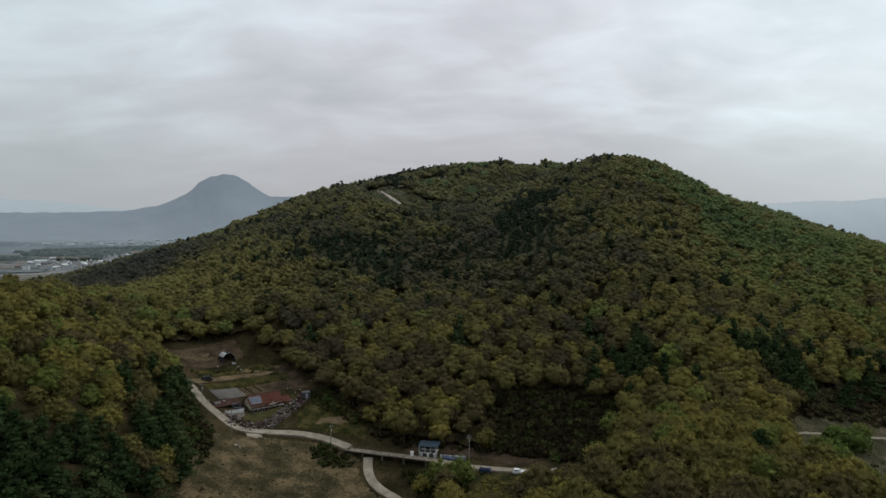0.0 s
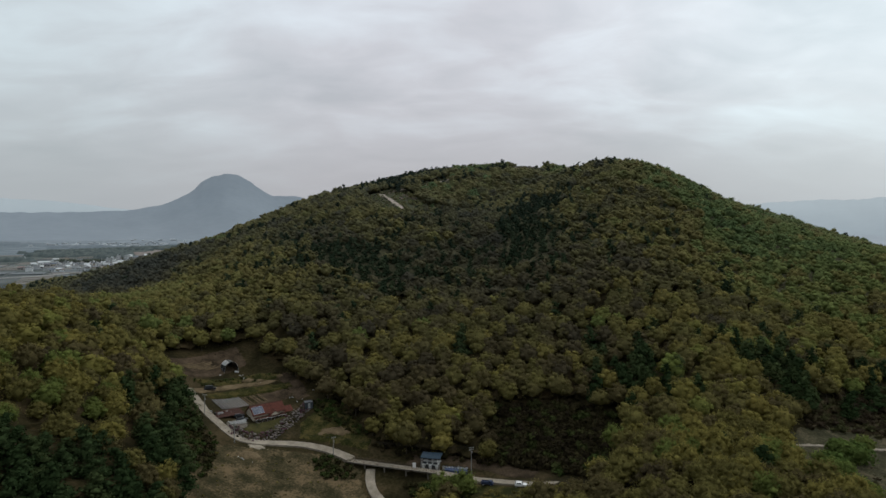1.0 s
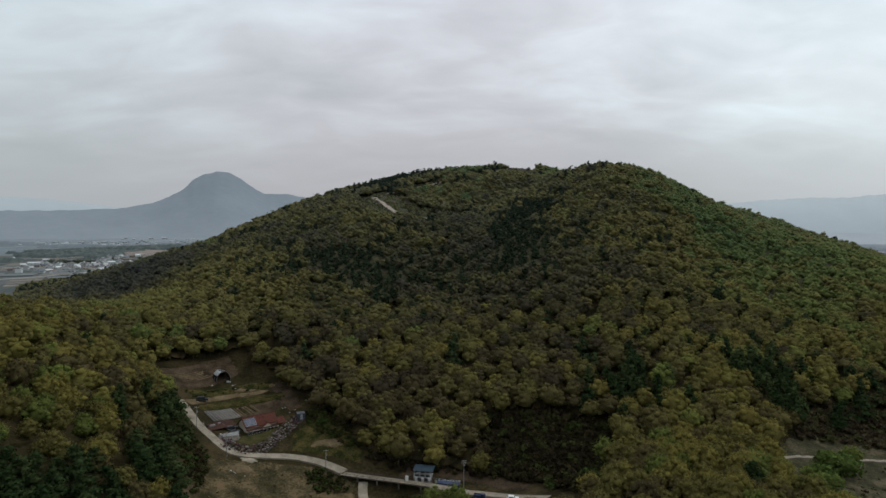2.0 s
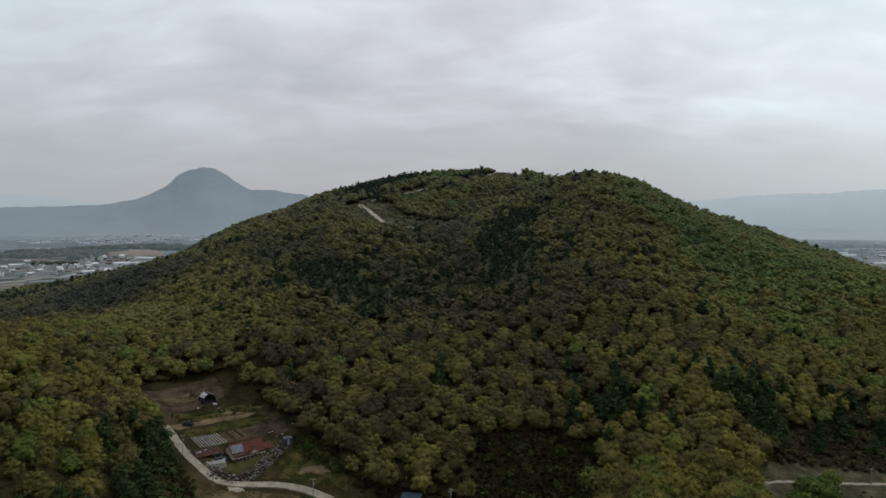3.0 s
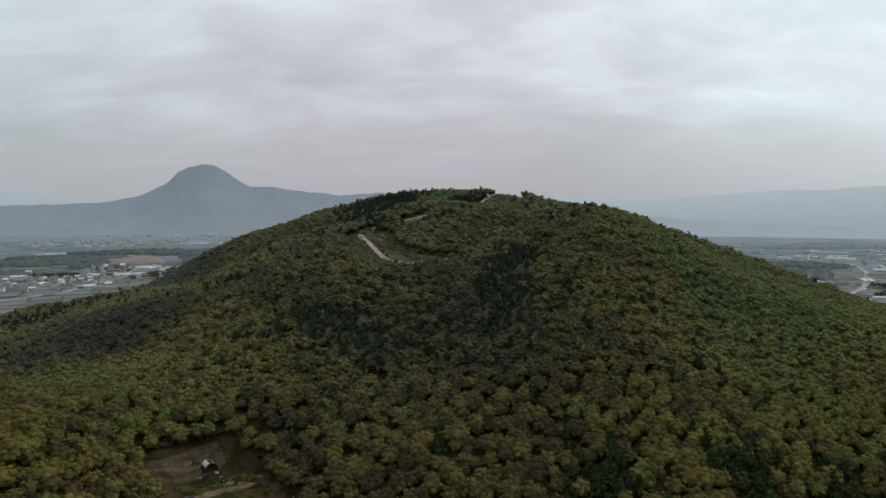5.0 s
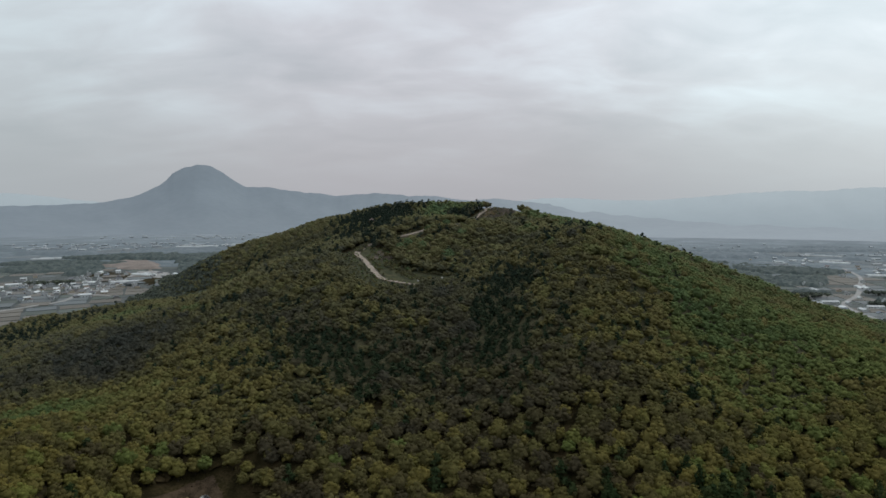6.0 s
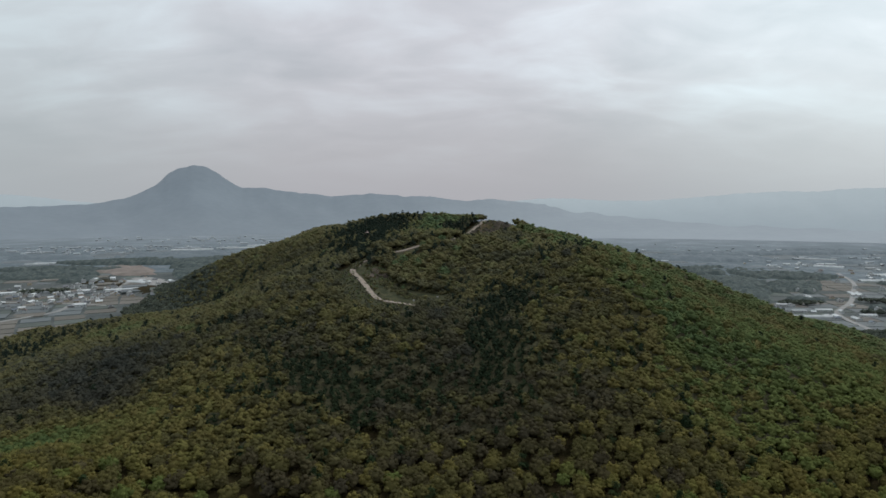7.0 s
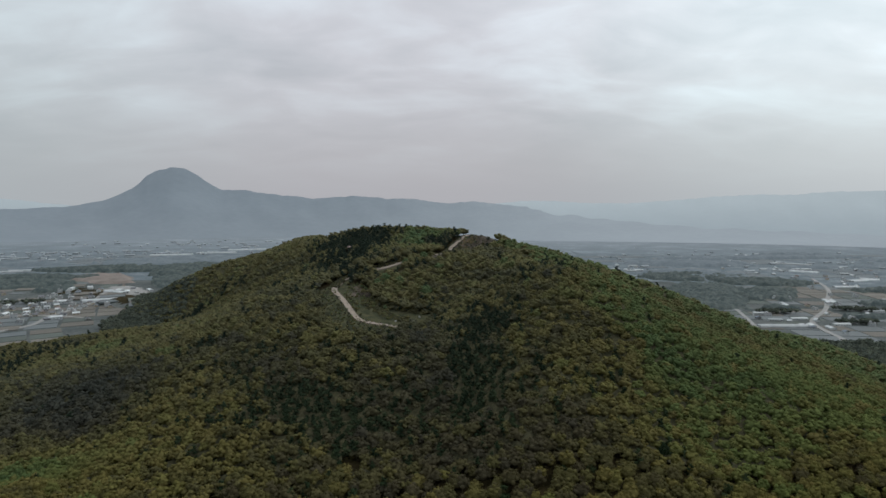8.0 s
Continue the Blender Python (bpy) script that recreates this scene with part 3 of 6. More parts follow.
HILL_TRACK = [(0, 531), (-14, 532), (-31, 535), (-40, 550), (-46, 568), (-55, 590), (-63, 610), (-60, 630), (-56, 646), (-39, 664), (-9, 671), (18, 684), (43, 702), (58, 732), (67, 759), (78, 772), (86, 782), (92, 792)]


def off_track(x, y, gap):
    line = smooth_line([(*q, 0) for q in HILL_TRACK], 4.0)
    d = np.full(np.shape(x), 1e9)
    for q in line:
        open_side = q.y < 640 or q.y > 728
        d = np.minimum(d, np.hypot(x - q.x, y - q.y) + (0.0 if open_side else 4.0))
        if open_side:
            d = np.minimum(d, np.hypot(x - q.x, y - q.y + 10))
    return d > gap


def wooded(x, y):
    high = land(x, y) - base(x, y)
    ok = (high > 7) & (y > 95) & (y < 1230)
    ok |= (y > 140) & (y < 330) & (x > -240) & (x < 330) & (high > 1.5)
    ok |= (y > 125) & (y < 330) & (x > 20) & (x < 120)
    ok |= (x > np.maximum(-0.6 * y - 60, -525)) & (x < -150) & (y > 330) & (y < 860)
    ok |= (x > 280) & (x < 600) & (y > 380) & (y < 800) & (x < 0.78 * y)
    ok &= (y > 125) & (np.abs(x) < 0.82 * y + 30) & (x > np.maximum(-0.6 * y - 60, -535))
    for poly in (CLEARING, RIGHT_OPEN, BARE_STAND, LOWER_THICKET, DARK_THICKET, HILL_MEADOW, SUMMIT_GRASS, BARE_PATCH, TRACK_FRONT, UPPER_TRACK, TRACK_GAP):
        ok &= ~inside(poly, x, y)
    ok &= (y < 1120) | (x > -440)
    ok &= (np.hypot(x + 63, y - 798) > 8) & (np.hypot(x + 62, y - 786) > 9)
    return ok & off_track(x, y, 8.0)


rng = np.random.default_rng(7)


def scatter(x0, x1, y0, y1, gap):
    """Jittered rows of places."""
    xs, ys = np.arange(x0, x1, gap), np.arange(y0, y1, gap * 0.87)
    px, py = np.meshgrid(xs, ys, indexing="ij")
    px = px + (np.arange(len(ys)) % 2)[None, :] * gap / 2
    px, py = px + rng.uniform(-0.44, 0.44, px.shape) * gap, py + rng.uniform(-0.44, 0.44, py.shape) * gap
    px, py = px.ravel(), py.ravel()
    k = wooded(px, py)
    return px[k], py[k]


def wave(x, y, size, seed):
    """Smooth wandering value, about -1 to 1."""
    r = np.random.default_rng(seed)
    v = np.zeros(np.shape(x))
    for k in range(6):
        a, f, p = r.uniform(0, 2 * np.pi), r.uniform(0.6, 1.6) / size, r.uniform(0, 6.28)
        v = v + np.sin((x * np.cos(a) + y * np.sin(a)) * f * 2 * np.pi + p)
    return v / 3.0


def blob(x, y, cx, cy, rx, ry):
    return np.exp(-((x - cx) / rx) ** 2 - ((y - cy) / ry) ** 2)


def pine_share(x, y):
    """Chance that a tree is a pine."""
    p = 0.012 + 0.05 * (wave(x, y, 120, 3) > 0.8)
    p = p + 1.9 * blob(x, y, -96, 150, 24, 25) + 1.3 * blob(x, y, -92, 204, 9, 22) + 0.5 * blob(x, y, -98, 225, 10, 20) + 0.6 * blob(x, y, -106, 238, 8, 14) + 1.6 * blob(x, y, 82, 262, 15, 15) + 0.16 * blob(x, y, 30, 375, 90, 55) + 1.9 * blob(x, y, 143, 258, 11, 25) + 0.13 * blob(x, y, 20, 445, 110, 60) + 0.5 * blob(x, y, 196, 272, 22, 10)
    p = p + 0.8 * blob(x, y, -45, 402, 34, 18) + 0.5 * blob(x, y, -78, 421, 25, 15) + 0.5 * blob(x, y, -128, 386, 12, 9) + 0.45 * blob(x, y, -112, 469, 16, 20) + 0.8 * blob(x, y, -160, 527, 16, 9)
    p = p + 1.2 * blob(x, y, 57, 435, 20, 44) + 1.1 * blob(x, y, 72, 505, 24, 30) + 0.35 * blob(x, y, -62, 420, 55, 35) + 0.4 * blob(x, y, 172, 352, 12, 12)
    p = p + 1.3 * blob(x, y, -55, 875, 52, 50) + 1.6 * blob(x, y, 58, 778, 15, 18) + 1.5 * blob(x, y, 74, 764, 9, 10) + 0.7 * blob(x, y, 150, 575, 36, 24)
    p = p + 0.8 * blob(x, y, -62, 770, 45, 110) + 0.35 * blob(x, y, 30, 560, 30, 20) + 0.7 * blob(x, y, -450, 725, 60, 45) + 0.8 * blob(x, y, -310, 960, 60, 60)
    return p


def oak_tint(x, y):
    """0 brown young leaves, 0.5 olive, 0.7 golden, 0.85 fresh yellow-green, 1 full green."""
    t = 0.48 + 0.11 * wave(x, y, 90, 11) + 0.10 * wave(x, y, 34, 12)
    t = t + 0.40 * np.clip((x - 105) / 140, 0, 1) * np.clip((y - 300) / 90, 0, 1) + 0.12 * np.clip((y - 430) / 200, 0, 1)
    t = t - 0.14 * blob(x, y, 105, 355, 50, 50) - 0.12 * blob(x, y, 5, 375, 75, 55) - 0.13 * blob(x, y, 20, 265, 70, 36) - 0.16 * blob(x, y, 15, 440, 90, 70) + 0.12 * blob(x, y, -250, 570, 130, 150) + 0.12 * blob(x, y, -225, 380, 60, 60) + 0.06 * blob(x, y, 110, 260, 50, 40)
    # far left flank tinted lighter to carry the brightness of air haze
    t = t + 0.13 * blob(x, y, 88, 185, 50, 50) + 0.22 * blob(x, y, -350, 1010, 220, 160) + 0.14 * blob(x, y, 245, 400, 60, 60) + 0.18 * blob(x, y, 200, 300, 60, 45) + 0.11 * blob(x, y, -165, 310, 70, 80)
    t = np.where(np.asarray(x) < 70, np.minimum(t, 0.66), t)
    # golden spur, the dark gully beside it, green stands on the left flank
    t = t + np.clip(0.68 - t, 0, 1) * blob(x, y, -152, 380, 50, 44) + np.clip(0.64 - t, 0, 1) * blob(x, y, -160, 440, 42, 36)
    t = t - 0.48 * blob(x, y, -264, 490, 66, 56) - 0.28 * blob(x, y, -226, 446, 22, 30) - 0.26 * blob(x, y, -212, 498, 24, 36) - 0.16 * blob(x, y, -300, 530, 80, 55) - 0.12 * blob(x, y, -380, 620, 60, 40)
    t = t + np.clip(0.97 - t, 0, 1) * blob(x, y, -243, 388, 54, 36) + (0.78 - t) * 0.8 * blob(x, y, -320, 690, 52, 36) + (0.84 - t) * blob(x, y, -204, 544, 27, 17) + (0.80 - t) * 0.7 * blob(x, y, -150, 552, 16, 12) + 0.12 * blob(x, y, -360, 705, 50, 30)
    # fresh green behind the hollow, bare grey-brown stand on the right shoulder
    t = t + 0.32 * blob(x, y, 25, 800, 42, 70) - 0.45 * blob(x, y, 196, 606, 26, 34) - 0.2 * blob(x, y, 110, 690, 40, 30)
    t = t + (0.80 - t) * 0.75 * blob(x, y, 4, 630, 42, 46) - 0.10 * blob(x, y, -90, 580, 50, 70)
    # deep green hollow on the right flank
    t = t + 0.08 * blob(x, y, 190, 435, 30, 40)
    crest = np.exp(-((0.625 * np.asarray(x) + 0.782 * np.asarray(y) - 590) / 24) ** 2) * np.clip((np.asarray(x) - 190) / 30, 0, 1)
    t = np.where(np.asarray(x) > 60, np.minimum(t + 0.07 * np.clip((y - 330) / 60, 0, 1) * np.clip((np.asarray(x) - 60) / 40, 0, 1), 0.84 + 0.13 * blob(x, y, 192, 432, 36, 48) + 0.10 * blob(x, y, 255, 418, 24, 26) + 0.10 * blob(x, y, 150, 500, 40, 40)), t)
    # a yellower stand along the right-hand crest
    return t + (0.74 - t) * 0.85 * crest


# ---- tree shapes ----
ICO_V = []
_g = (1 + 5 ** 0.5) / 2
for _a, _b in ((1, _g), (-1, _g), (1, -_g), (-1, -_g)):
    ICO_V += [(0, _a, _b), (_a, _b, 0), (_b, 0, _a)]
ICO_V = np.array(ICO_V, float) / math.hypot(1, _g)
_h = bmesh.new()
for _v in ICO_V:
    _h.verts.new(_v)
bmesh.ops.convex_hull(_h, input=_h.verts[:])
_h.verts.index_update()
_h.verts.ensure_lookup_table()
ICO_V = np.array([v.co[:] for v in _h.verts])
ICO_F = np.array([[v.index for v in f.verts] for f in _h.faces if len(f.verts) == 3])
_h.free()
OCT_V = np.array([(1, 0, 0), (0, 1, 0), (-1, 0, 0), (0, -1, 0), (0, 0, 1), (0, 0, -1)], float)
OCT_F = np.array([(0, 1, 4), (1, 2, 4), (2, 3, 4), (3, 0, 4), (1, 0, 5), (2, 1, 5), (3, 2, 5), (0, 3, 5)])


def leaf_cards(r, centres, normals, size, single):
    """Small leaf sprays: bent quads (two triangles) or single triangles."""
    n = len(centres)
    jit = normals + r.normal(0, 0.55, (n, 3))
    jit /= np.linalg.norm(jit, axis=1, keepdims=True)
    ref = r.normal(0, 1, (n, 3))
    u = np.cross(jit, ref)
    u /= np.linalg.norm(u, axis=1, keepdims=True)
    v = np.cross(jit, u)
    s = size * r.uniform(0.6, 1.35, (n, 1))
    if single:
        vs = np.stack([centres + u * s, centres - u * s * 0.6 + v * s * 0.85, centres - u * s * 0.55 - v * s * 0.9], 1)
        f = np.arange(3 * n).reshape(n, 3)
    else:
        dip = jit * s * r.uniform(-0.25, 0.35, (n, 1))
        vs = np.stack([centres + u * s * 0.9, centres + v * s * 0.75 + dip, centres - u * s * 0.8, centres - v * s * 0.8 + dip], 1)
        k = np.arange(n)[:, None] * 4
        f = np.concatenate([k + [0, 1, 2], k + [0, 2, 3]])
    return vs.reshape(-1, 3), f


def crown_shape(seed, kind, cards, size, lobes, single=False):
    """A crown about 2 wide, its foot at z = 0 and top near z = 2: puffs of leaf over a dome, with loose sprays on them."""
    r = np.random.default_rng(seed)
    L = []
    if kind == "pine":
        for k in range(lobes):
            f = k / max(1, lobes - 1)
            a = r.uniform(0, 6.28) + k * 2.4
            reach = (1 - f) ** 0.7 * 0.72 * r.uniform(0.55, 1.1)
            w = 0.30 + 0.24 * (1 - f) * r.uniform(0.8, 1.2)
            L.append((reach * math.cos(a), reach * math.sin(a), 0.25 + 1.55 * f, w, w, 0.18 + 0.08 * (1 - f)))
    elif kind == "shrub":
        for k in range(lobes):
            a, q = r.uniform(0, 6.28), r.uniform(0, 0.6)
            w = r.uniform(0.35, 0.6)
            L.append((q * math.cos(a), q * math.sin(a), r.uniform(0.3, 0.8), w, w, w * 0.8))
    else:
        # an uneven dome: one or two leaders, puffs smaller towards the top
        L.append((0, 0, 0.92, 0.86, 0.86, 0.84))
        lean, turn0 = r.uniform(0, 0.16), r.uniform(0, 6.28)
        for k in range(lobes - 1):
            f = (k + 0.5) / max(1, lobes - 1)
            up = -0.42 + 1.42 * f
            a = k * 2.399 + r.uniform(-0.45, 0.45)
            out = math.sqrt(max(0.0, 1 - up * up)) * r.uniform(0.54, 0.74)
            w = (1.7 / math.sqrt(lobes + 8)) * r.uniform(0.62, 1.15)
            z = 0.92 + 0.68 * up * r.uniform(0.86, 1.14)
            L.append((out * math.cos(a) + lean * up * math.cos(turn0), out * math.sin(a) + lean * up * math.sin(turn0), z, w, w, w * r.uniform(0.72, 0.95)))
    L = np.array(L)
    V, F, n0 = [], [], 0
    heart_v, heart_f = (ICO_V, ICO_F) if kind == "oak" and 6 < lobes < 20 and not single else (OCT_V, OCT_F)
    for i, l in enumerate(L):
        wob = 1 + r.uniform(-0.18, 0.18, (len(heart_v), 1))
        V.append(heart_v * wob * l[3:] * (0.95 if single else 0.84 if i == 0 else 0.76) + l[:3])
        F.append(heart_f + n0)
        n0 += len(heart_v)
    area = (L[:, 3] * L[:, 4]) / (L[:, 3] * L[:, 4]).sum()
    which = r.choice(len(L), cards, p=area)
    d = r.normal(0, 1, (cards, 3))
    d[:, 2] += 0.45
    d /= np.linalg.norm(d, axis=1, keepdims=True)
    c = L[which, :3] + d * L[which, 3:] * r.uniform(0.72, 1.16, (cards, 1))
    if kind == "pine":
        d[:, 2] += 0.8
        d /= np.linalg.norm(d, axis=1, keepdims=True)
    v, f = leaf_cards(r, c, d, size, single)
    V.append(v), F.append(f + n0)
    return np.concatenate(V), np.concatenate(F)


def trunk_shape(sides=5):
    """A tapered trunk, 1 high, radius 1 at its foot, leaning a little."""
    a = np.arange(sides) * 2 * np.pi / sides
    ring = lambda z, r, ox: np.stack([np.cos(a) * r + ox, np.sin(a) * r, np.full(sides, z)], 1)
    V = np.concatenate([ring(-0.06, 1.25, 0), ring(0.12, 0.9, 0), ring(1.0, 0.45, 0.3)])
    F = []
    for k in range(2):
        for i in range(sides):
            j = (i + 1) % sides
            p, q = k * sides, (k + 1) * sides
            F += [(p + i, p + j, q + j), (p + i, q + j, q + i)]
    return V, np.array(F)


def plant(shapes, which, px, py, pz, rad, high, lift, spin, tint):
    """Joins copies of shapes: crowns of radius rad and height high whose feet are lift above the ground."""
    VV, FF, TT, n0 = [], [], [], 0
    for k, (v, f) in enumerate(shapes):
        s = np.nonzero(which == k)[0]
        if not len(s):
            continue
        c, n = np.cos(spin[s])[:, None], np.sin(spin[s])[:, None]
        x, y, z = v[:, 0][None], v[:, 1][None], v[:, 2][None]
        X = (x * c - y * n) * rad[s][:, None] + px[s][:, None]
        Y = (x * n + y * c) * rad[s][:, None] + py[s][:, None]
        Z = z * high[s][:, None] + (pz[s] + lift[s])[:, None]
        VV.append(np.stack([X, Y, Z], -1).reshape(-1, 3))
        FF.append((f[None] + (np.arange(len(s)) * len(v))[:, None, None] + n0).reshape(-1, 3))
        TT.append(np.repeat(tint[s], len(v)))
        n0 += len(s) * len(v)
    return np.concatenate(VV), np.concatenate(FF), np.concatenate(TT)


def grow(name, label, kind, material, px, py, cards, size, lobes, single, rad0, rad1, tint, variants=6, tall=1.0):
    """A stand of trees as one mesh: crowns and trunks."""
    n = len(px)
    if n == 0:
        return
    shapes = [crown_shape(100 + k, kind, cards, size, lobes, single) for k in range(variants)]
    rad = rng.uniform(rad0, rad1, n)
    pz = land(px, py)
    if kind == "shrub":
        lift, high = np.zeros(n) - 0.1, rad * rng.uniform(0.7, 1.1, n)
    else:
        lift = rng.uniform(1.4, 3.2, n) if single else rng.uniform(0.3, 1.5, n)
        high = rad * rng.uniform(0.60, 0.76, n) * tall if single and kind == "oak" else rad * rng.uniform(0.70, 1.0, n) * tall * (1.12 if kind == "pine" else 1.0)
    V, F, T = plant(shapes, rng.integers(0, variants, n), px, py, pz, rad, high, lift, rng.uniform(0, 6.28, n), tint)
    me = mesh_from(name, V, F, [material, M_BARK], T)
    if kind != "shrub":
        tv, tf = trunk_shape(3)
        V2, F2, _ = plant([(tv * [0.05, 0.05, 1], tf)], np.zeros(n, int), px, py, pz, rad, lift + high * 0.9, np.zeros(n), rng.uniform(0, 6.28, n), tint)
        me = mesh_from(name, np.concatenate([V, V2]), np.concatenate([F, F2 + len(V)]), [material, M_BARK], np.concatenate([T, np.zeros(len(V2))]))
        slot = np.zeros(len(F) + len(F2), np.int32)
        slot[len(F):] = 1
        me.polygons.foreach_set("material_index", slot)
    return tagged(new(name, me), label, "woods", kind="stuff")


# ---- woods: near slopes, the middle of the hill, its far side ----
nx_, ny_ = scatter(-260, 330, 95, 345, 7.3)
mx_, my_ = scatter(-460, 470, 345, 575, 6.1)
fx_, fy_ = scatter(-520, 620, 575, 960, 7.3)
# trees thinned on slopes behind the ridge, which the camera doesn't see
away = land(fx_, fy_ + 5) - land(fx_, fy_ - 5) < -1.5
steep = land(fx_, fy_ + 5) - land(fx_, fy_ - 5) < -2.6
keep = (~away | (rng.uniform(0, 1, len(fx_)) < 0.45)) & ~(steep & (rng.uniform(0, 1, len(fx_)) < 0.8))
fx_, fy_ = fx_[keep], fy_[keep]
bx_, by_ = scatter(-560, 620, 960, 1230, 8.2)
side = (bx_ < -130) | (bx_ > 210)
bx_, by_ = bx_[side], by_[side]

near_first = np.argsort(ny_ + 0.12 * np.abs(nx_))
single_out = (ny_[near_first] > 128) & (np.abs(nx_[near_first]) < ny_[near_first] * 0.80 + 8)
front = near_first[single_out][:300]
rest = np.setdiff1d(np.arange(len(nx_)), front)


def split(px, py):
    p = rng.uniform(0, 1, len(px)) < pine_share(px, py)
    return px[~p], py[~p], px[p], py[p]


def tints(px, py, loose=0.10):
    t = oak_tint(px, py)
    fresh = rng.uniform(0, 1, len(px)) < np.where(py < 330, 0.5, 0.08)
    return np.clip(t + rng.normal(0, loose, len(px)), 0, np.maximum(t, np.where(fresh, 0.88, 0.72)))


ox, oy, qx, qy = split(nx_[rest], ny_[rest])
grow("near_oak_woods", "dense young oak woods in brown and olive spring leaf", "oak", M_LEAF, ox, oy, 190, 0.072, 13, False, 4.0, 6.3, tints(ox, oy, 0.18), tall=1.12)
grow("near_pine_woods", "dark green pines among the oaks", "pine", M_NEEDLE, qx, qy, 200, 0.120, 10, False, 4.4, 6.0, rng.uniform(0, 1, len(qx)), tall=1.15)
ox, oy, qx, qy = split(mx_, my_)
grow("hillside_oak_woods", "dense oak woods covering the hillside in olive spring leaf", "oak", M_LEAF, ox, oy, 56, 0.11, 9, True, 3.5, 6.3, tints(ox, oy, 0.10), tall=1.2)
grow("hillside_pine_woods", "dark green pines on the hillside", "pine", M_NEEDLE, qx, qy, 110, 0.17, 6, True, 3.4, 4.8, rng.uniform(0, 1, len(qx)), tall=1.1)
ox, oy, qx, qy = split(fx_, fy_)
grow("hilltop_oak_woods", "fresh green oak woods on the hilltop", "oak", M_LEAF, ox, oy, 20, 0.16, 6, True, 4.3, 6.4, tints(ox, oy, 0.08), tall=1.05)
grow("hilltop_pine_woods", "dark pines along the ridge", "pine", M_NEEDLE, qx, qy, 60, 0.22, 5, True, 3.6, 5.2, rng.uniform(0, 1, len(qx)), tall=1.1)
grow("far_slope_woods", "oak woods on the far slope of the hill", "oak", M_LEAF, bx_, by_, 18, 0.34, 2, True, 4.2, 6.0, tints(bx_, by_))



def gap_sheet(name, label, x0, x1, y0, y1, cell, low=3.4, high=6.6, mat=None):
    """An added sheet closing the gaps between the crowns, ragged, to soften the dark there."""
    gx, gy = np.meshgrid(np.arange(x0, x1, cell), np.arange(y0, y1, cell), indexing="ij")
    gx, gy = gx + rng.uniform(-0.4, 0.4, gx.shape) * cell, gy + rng.uniform(-0.4, 0.4, gy.shape) * cell
    ok = wooded(gx.ravel(), gy.ravel())
    away = (land(gx, gy + 5) - land(gx, gy - 5)).ravel() < -2.0
    k = np.arange(gx.size).reshape(gx.shape)
    quad = np.stack([k[:-1, :-1], k[1:, :-1], k[1:, 1:], k[:-1, 1:]], -1).reshape(-1, 4)
    quad = quad[ok[quad].all(1) & ~away[quad].all(1)]
    gz = land(gx, gy) + rng.uniform(low, high, gx.shape)
    me = mesh_from(name, np.stack([gx, gy, gz], -1).reshape(-1, 3), np.concatenate([quad[:, [0, 1, 2]], quad[:, [0, 2, 3]]]), [mat or M_GAPFILL])
    me.polygons.foreach_set("use_smooth", np.zeros(len(me.polygons), bool))
    return tagged(new(name, me), label, "undergrowth", kind="stuff")


gap_sheet("near_gap_sheet", "ground-coloured sheet filling the gaps of the near woods", -250, 320, 100, 352, 3.0, 0.6, 3.4, M_FLOOR)
gap_sheet("hillside_gap_sheet", "added leaf-coloured sheet lightening the gaps of the hillside woods", -420, 440, 350, 575, 2.9)
gap_sheet("far_slope_gap_sheet", "added leaf-coloured sheet lightening the gaps of the far slope", -540, -130, 940, 1220, 5.0)
gap_sheet("hilltop_gap_sheet", "added leaf-coloured sheet lightening the gaps of the hilltop woods", -440, 420, 575, 940, 4.8)

# ---- the nearest trees, one by one ----
TRUNK_ME = {}


def trunk_mesh(kind, k):
    if (kind, k) in TRUNK_ME:
        return TRUNK_ME[kind, k]
    r = random.Random(k)
    bm = bmesh.new()
    rod(bm, (0, 0, -0.5), (0.1, 0, 3.2), 0.20, 0.14, 7)
    rod(bm, (0.1, 0, 3.1), (0.15, 0.1, 7.2), 0.14, 0.05, 6)
    for i in range(5):
        a, z = i * 1.9 + r.uniform(-0.4, 0.4), 2.6 + i * 0.75
        rod(bm, (0.1, 0, z), (0.1 + math.cos(a) * 1.9, math.sin(a) * 1.9, z + 1.5), 0.075, 0.025, 5)
    me = bpy.data.meshes.new("trunk")
    bm.to_mesh(me)
    bm.free()
    me.materials.append(M_BARK)
    TRUNK_ME[kind, k] = me
    return me


CROWN_ME = {}


def crown_mesh(kind, k, shade):
    key = (kind, k, shade)
    if key not in CROWN_ME:
        if kind == "pine":
            v, f = crown_shape(300 + k, "pine", 560, 0.078, 14)
            v = v * [5.7, 5.7, 5.6] + [0, 0, 0.4]
            mat = M_NEEDLE
        else:
            v, f = crown_shape(400 + k, "oak", 570, 0.054, 22)
            v = v * [5.0, 5.0, 4.9] + [0, 0, 0.6]
            mat = M_LEAF
        CROWN_ME[key] = mesh_from("crown", v, f, [mat], np.full(len(v), shade))
    return CROWN_ME[key]


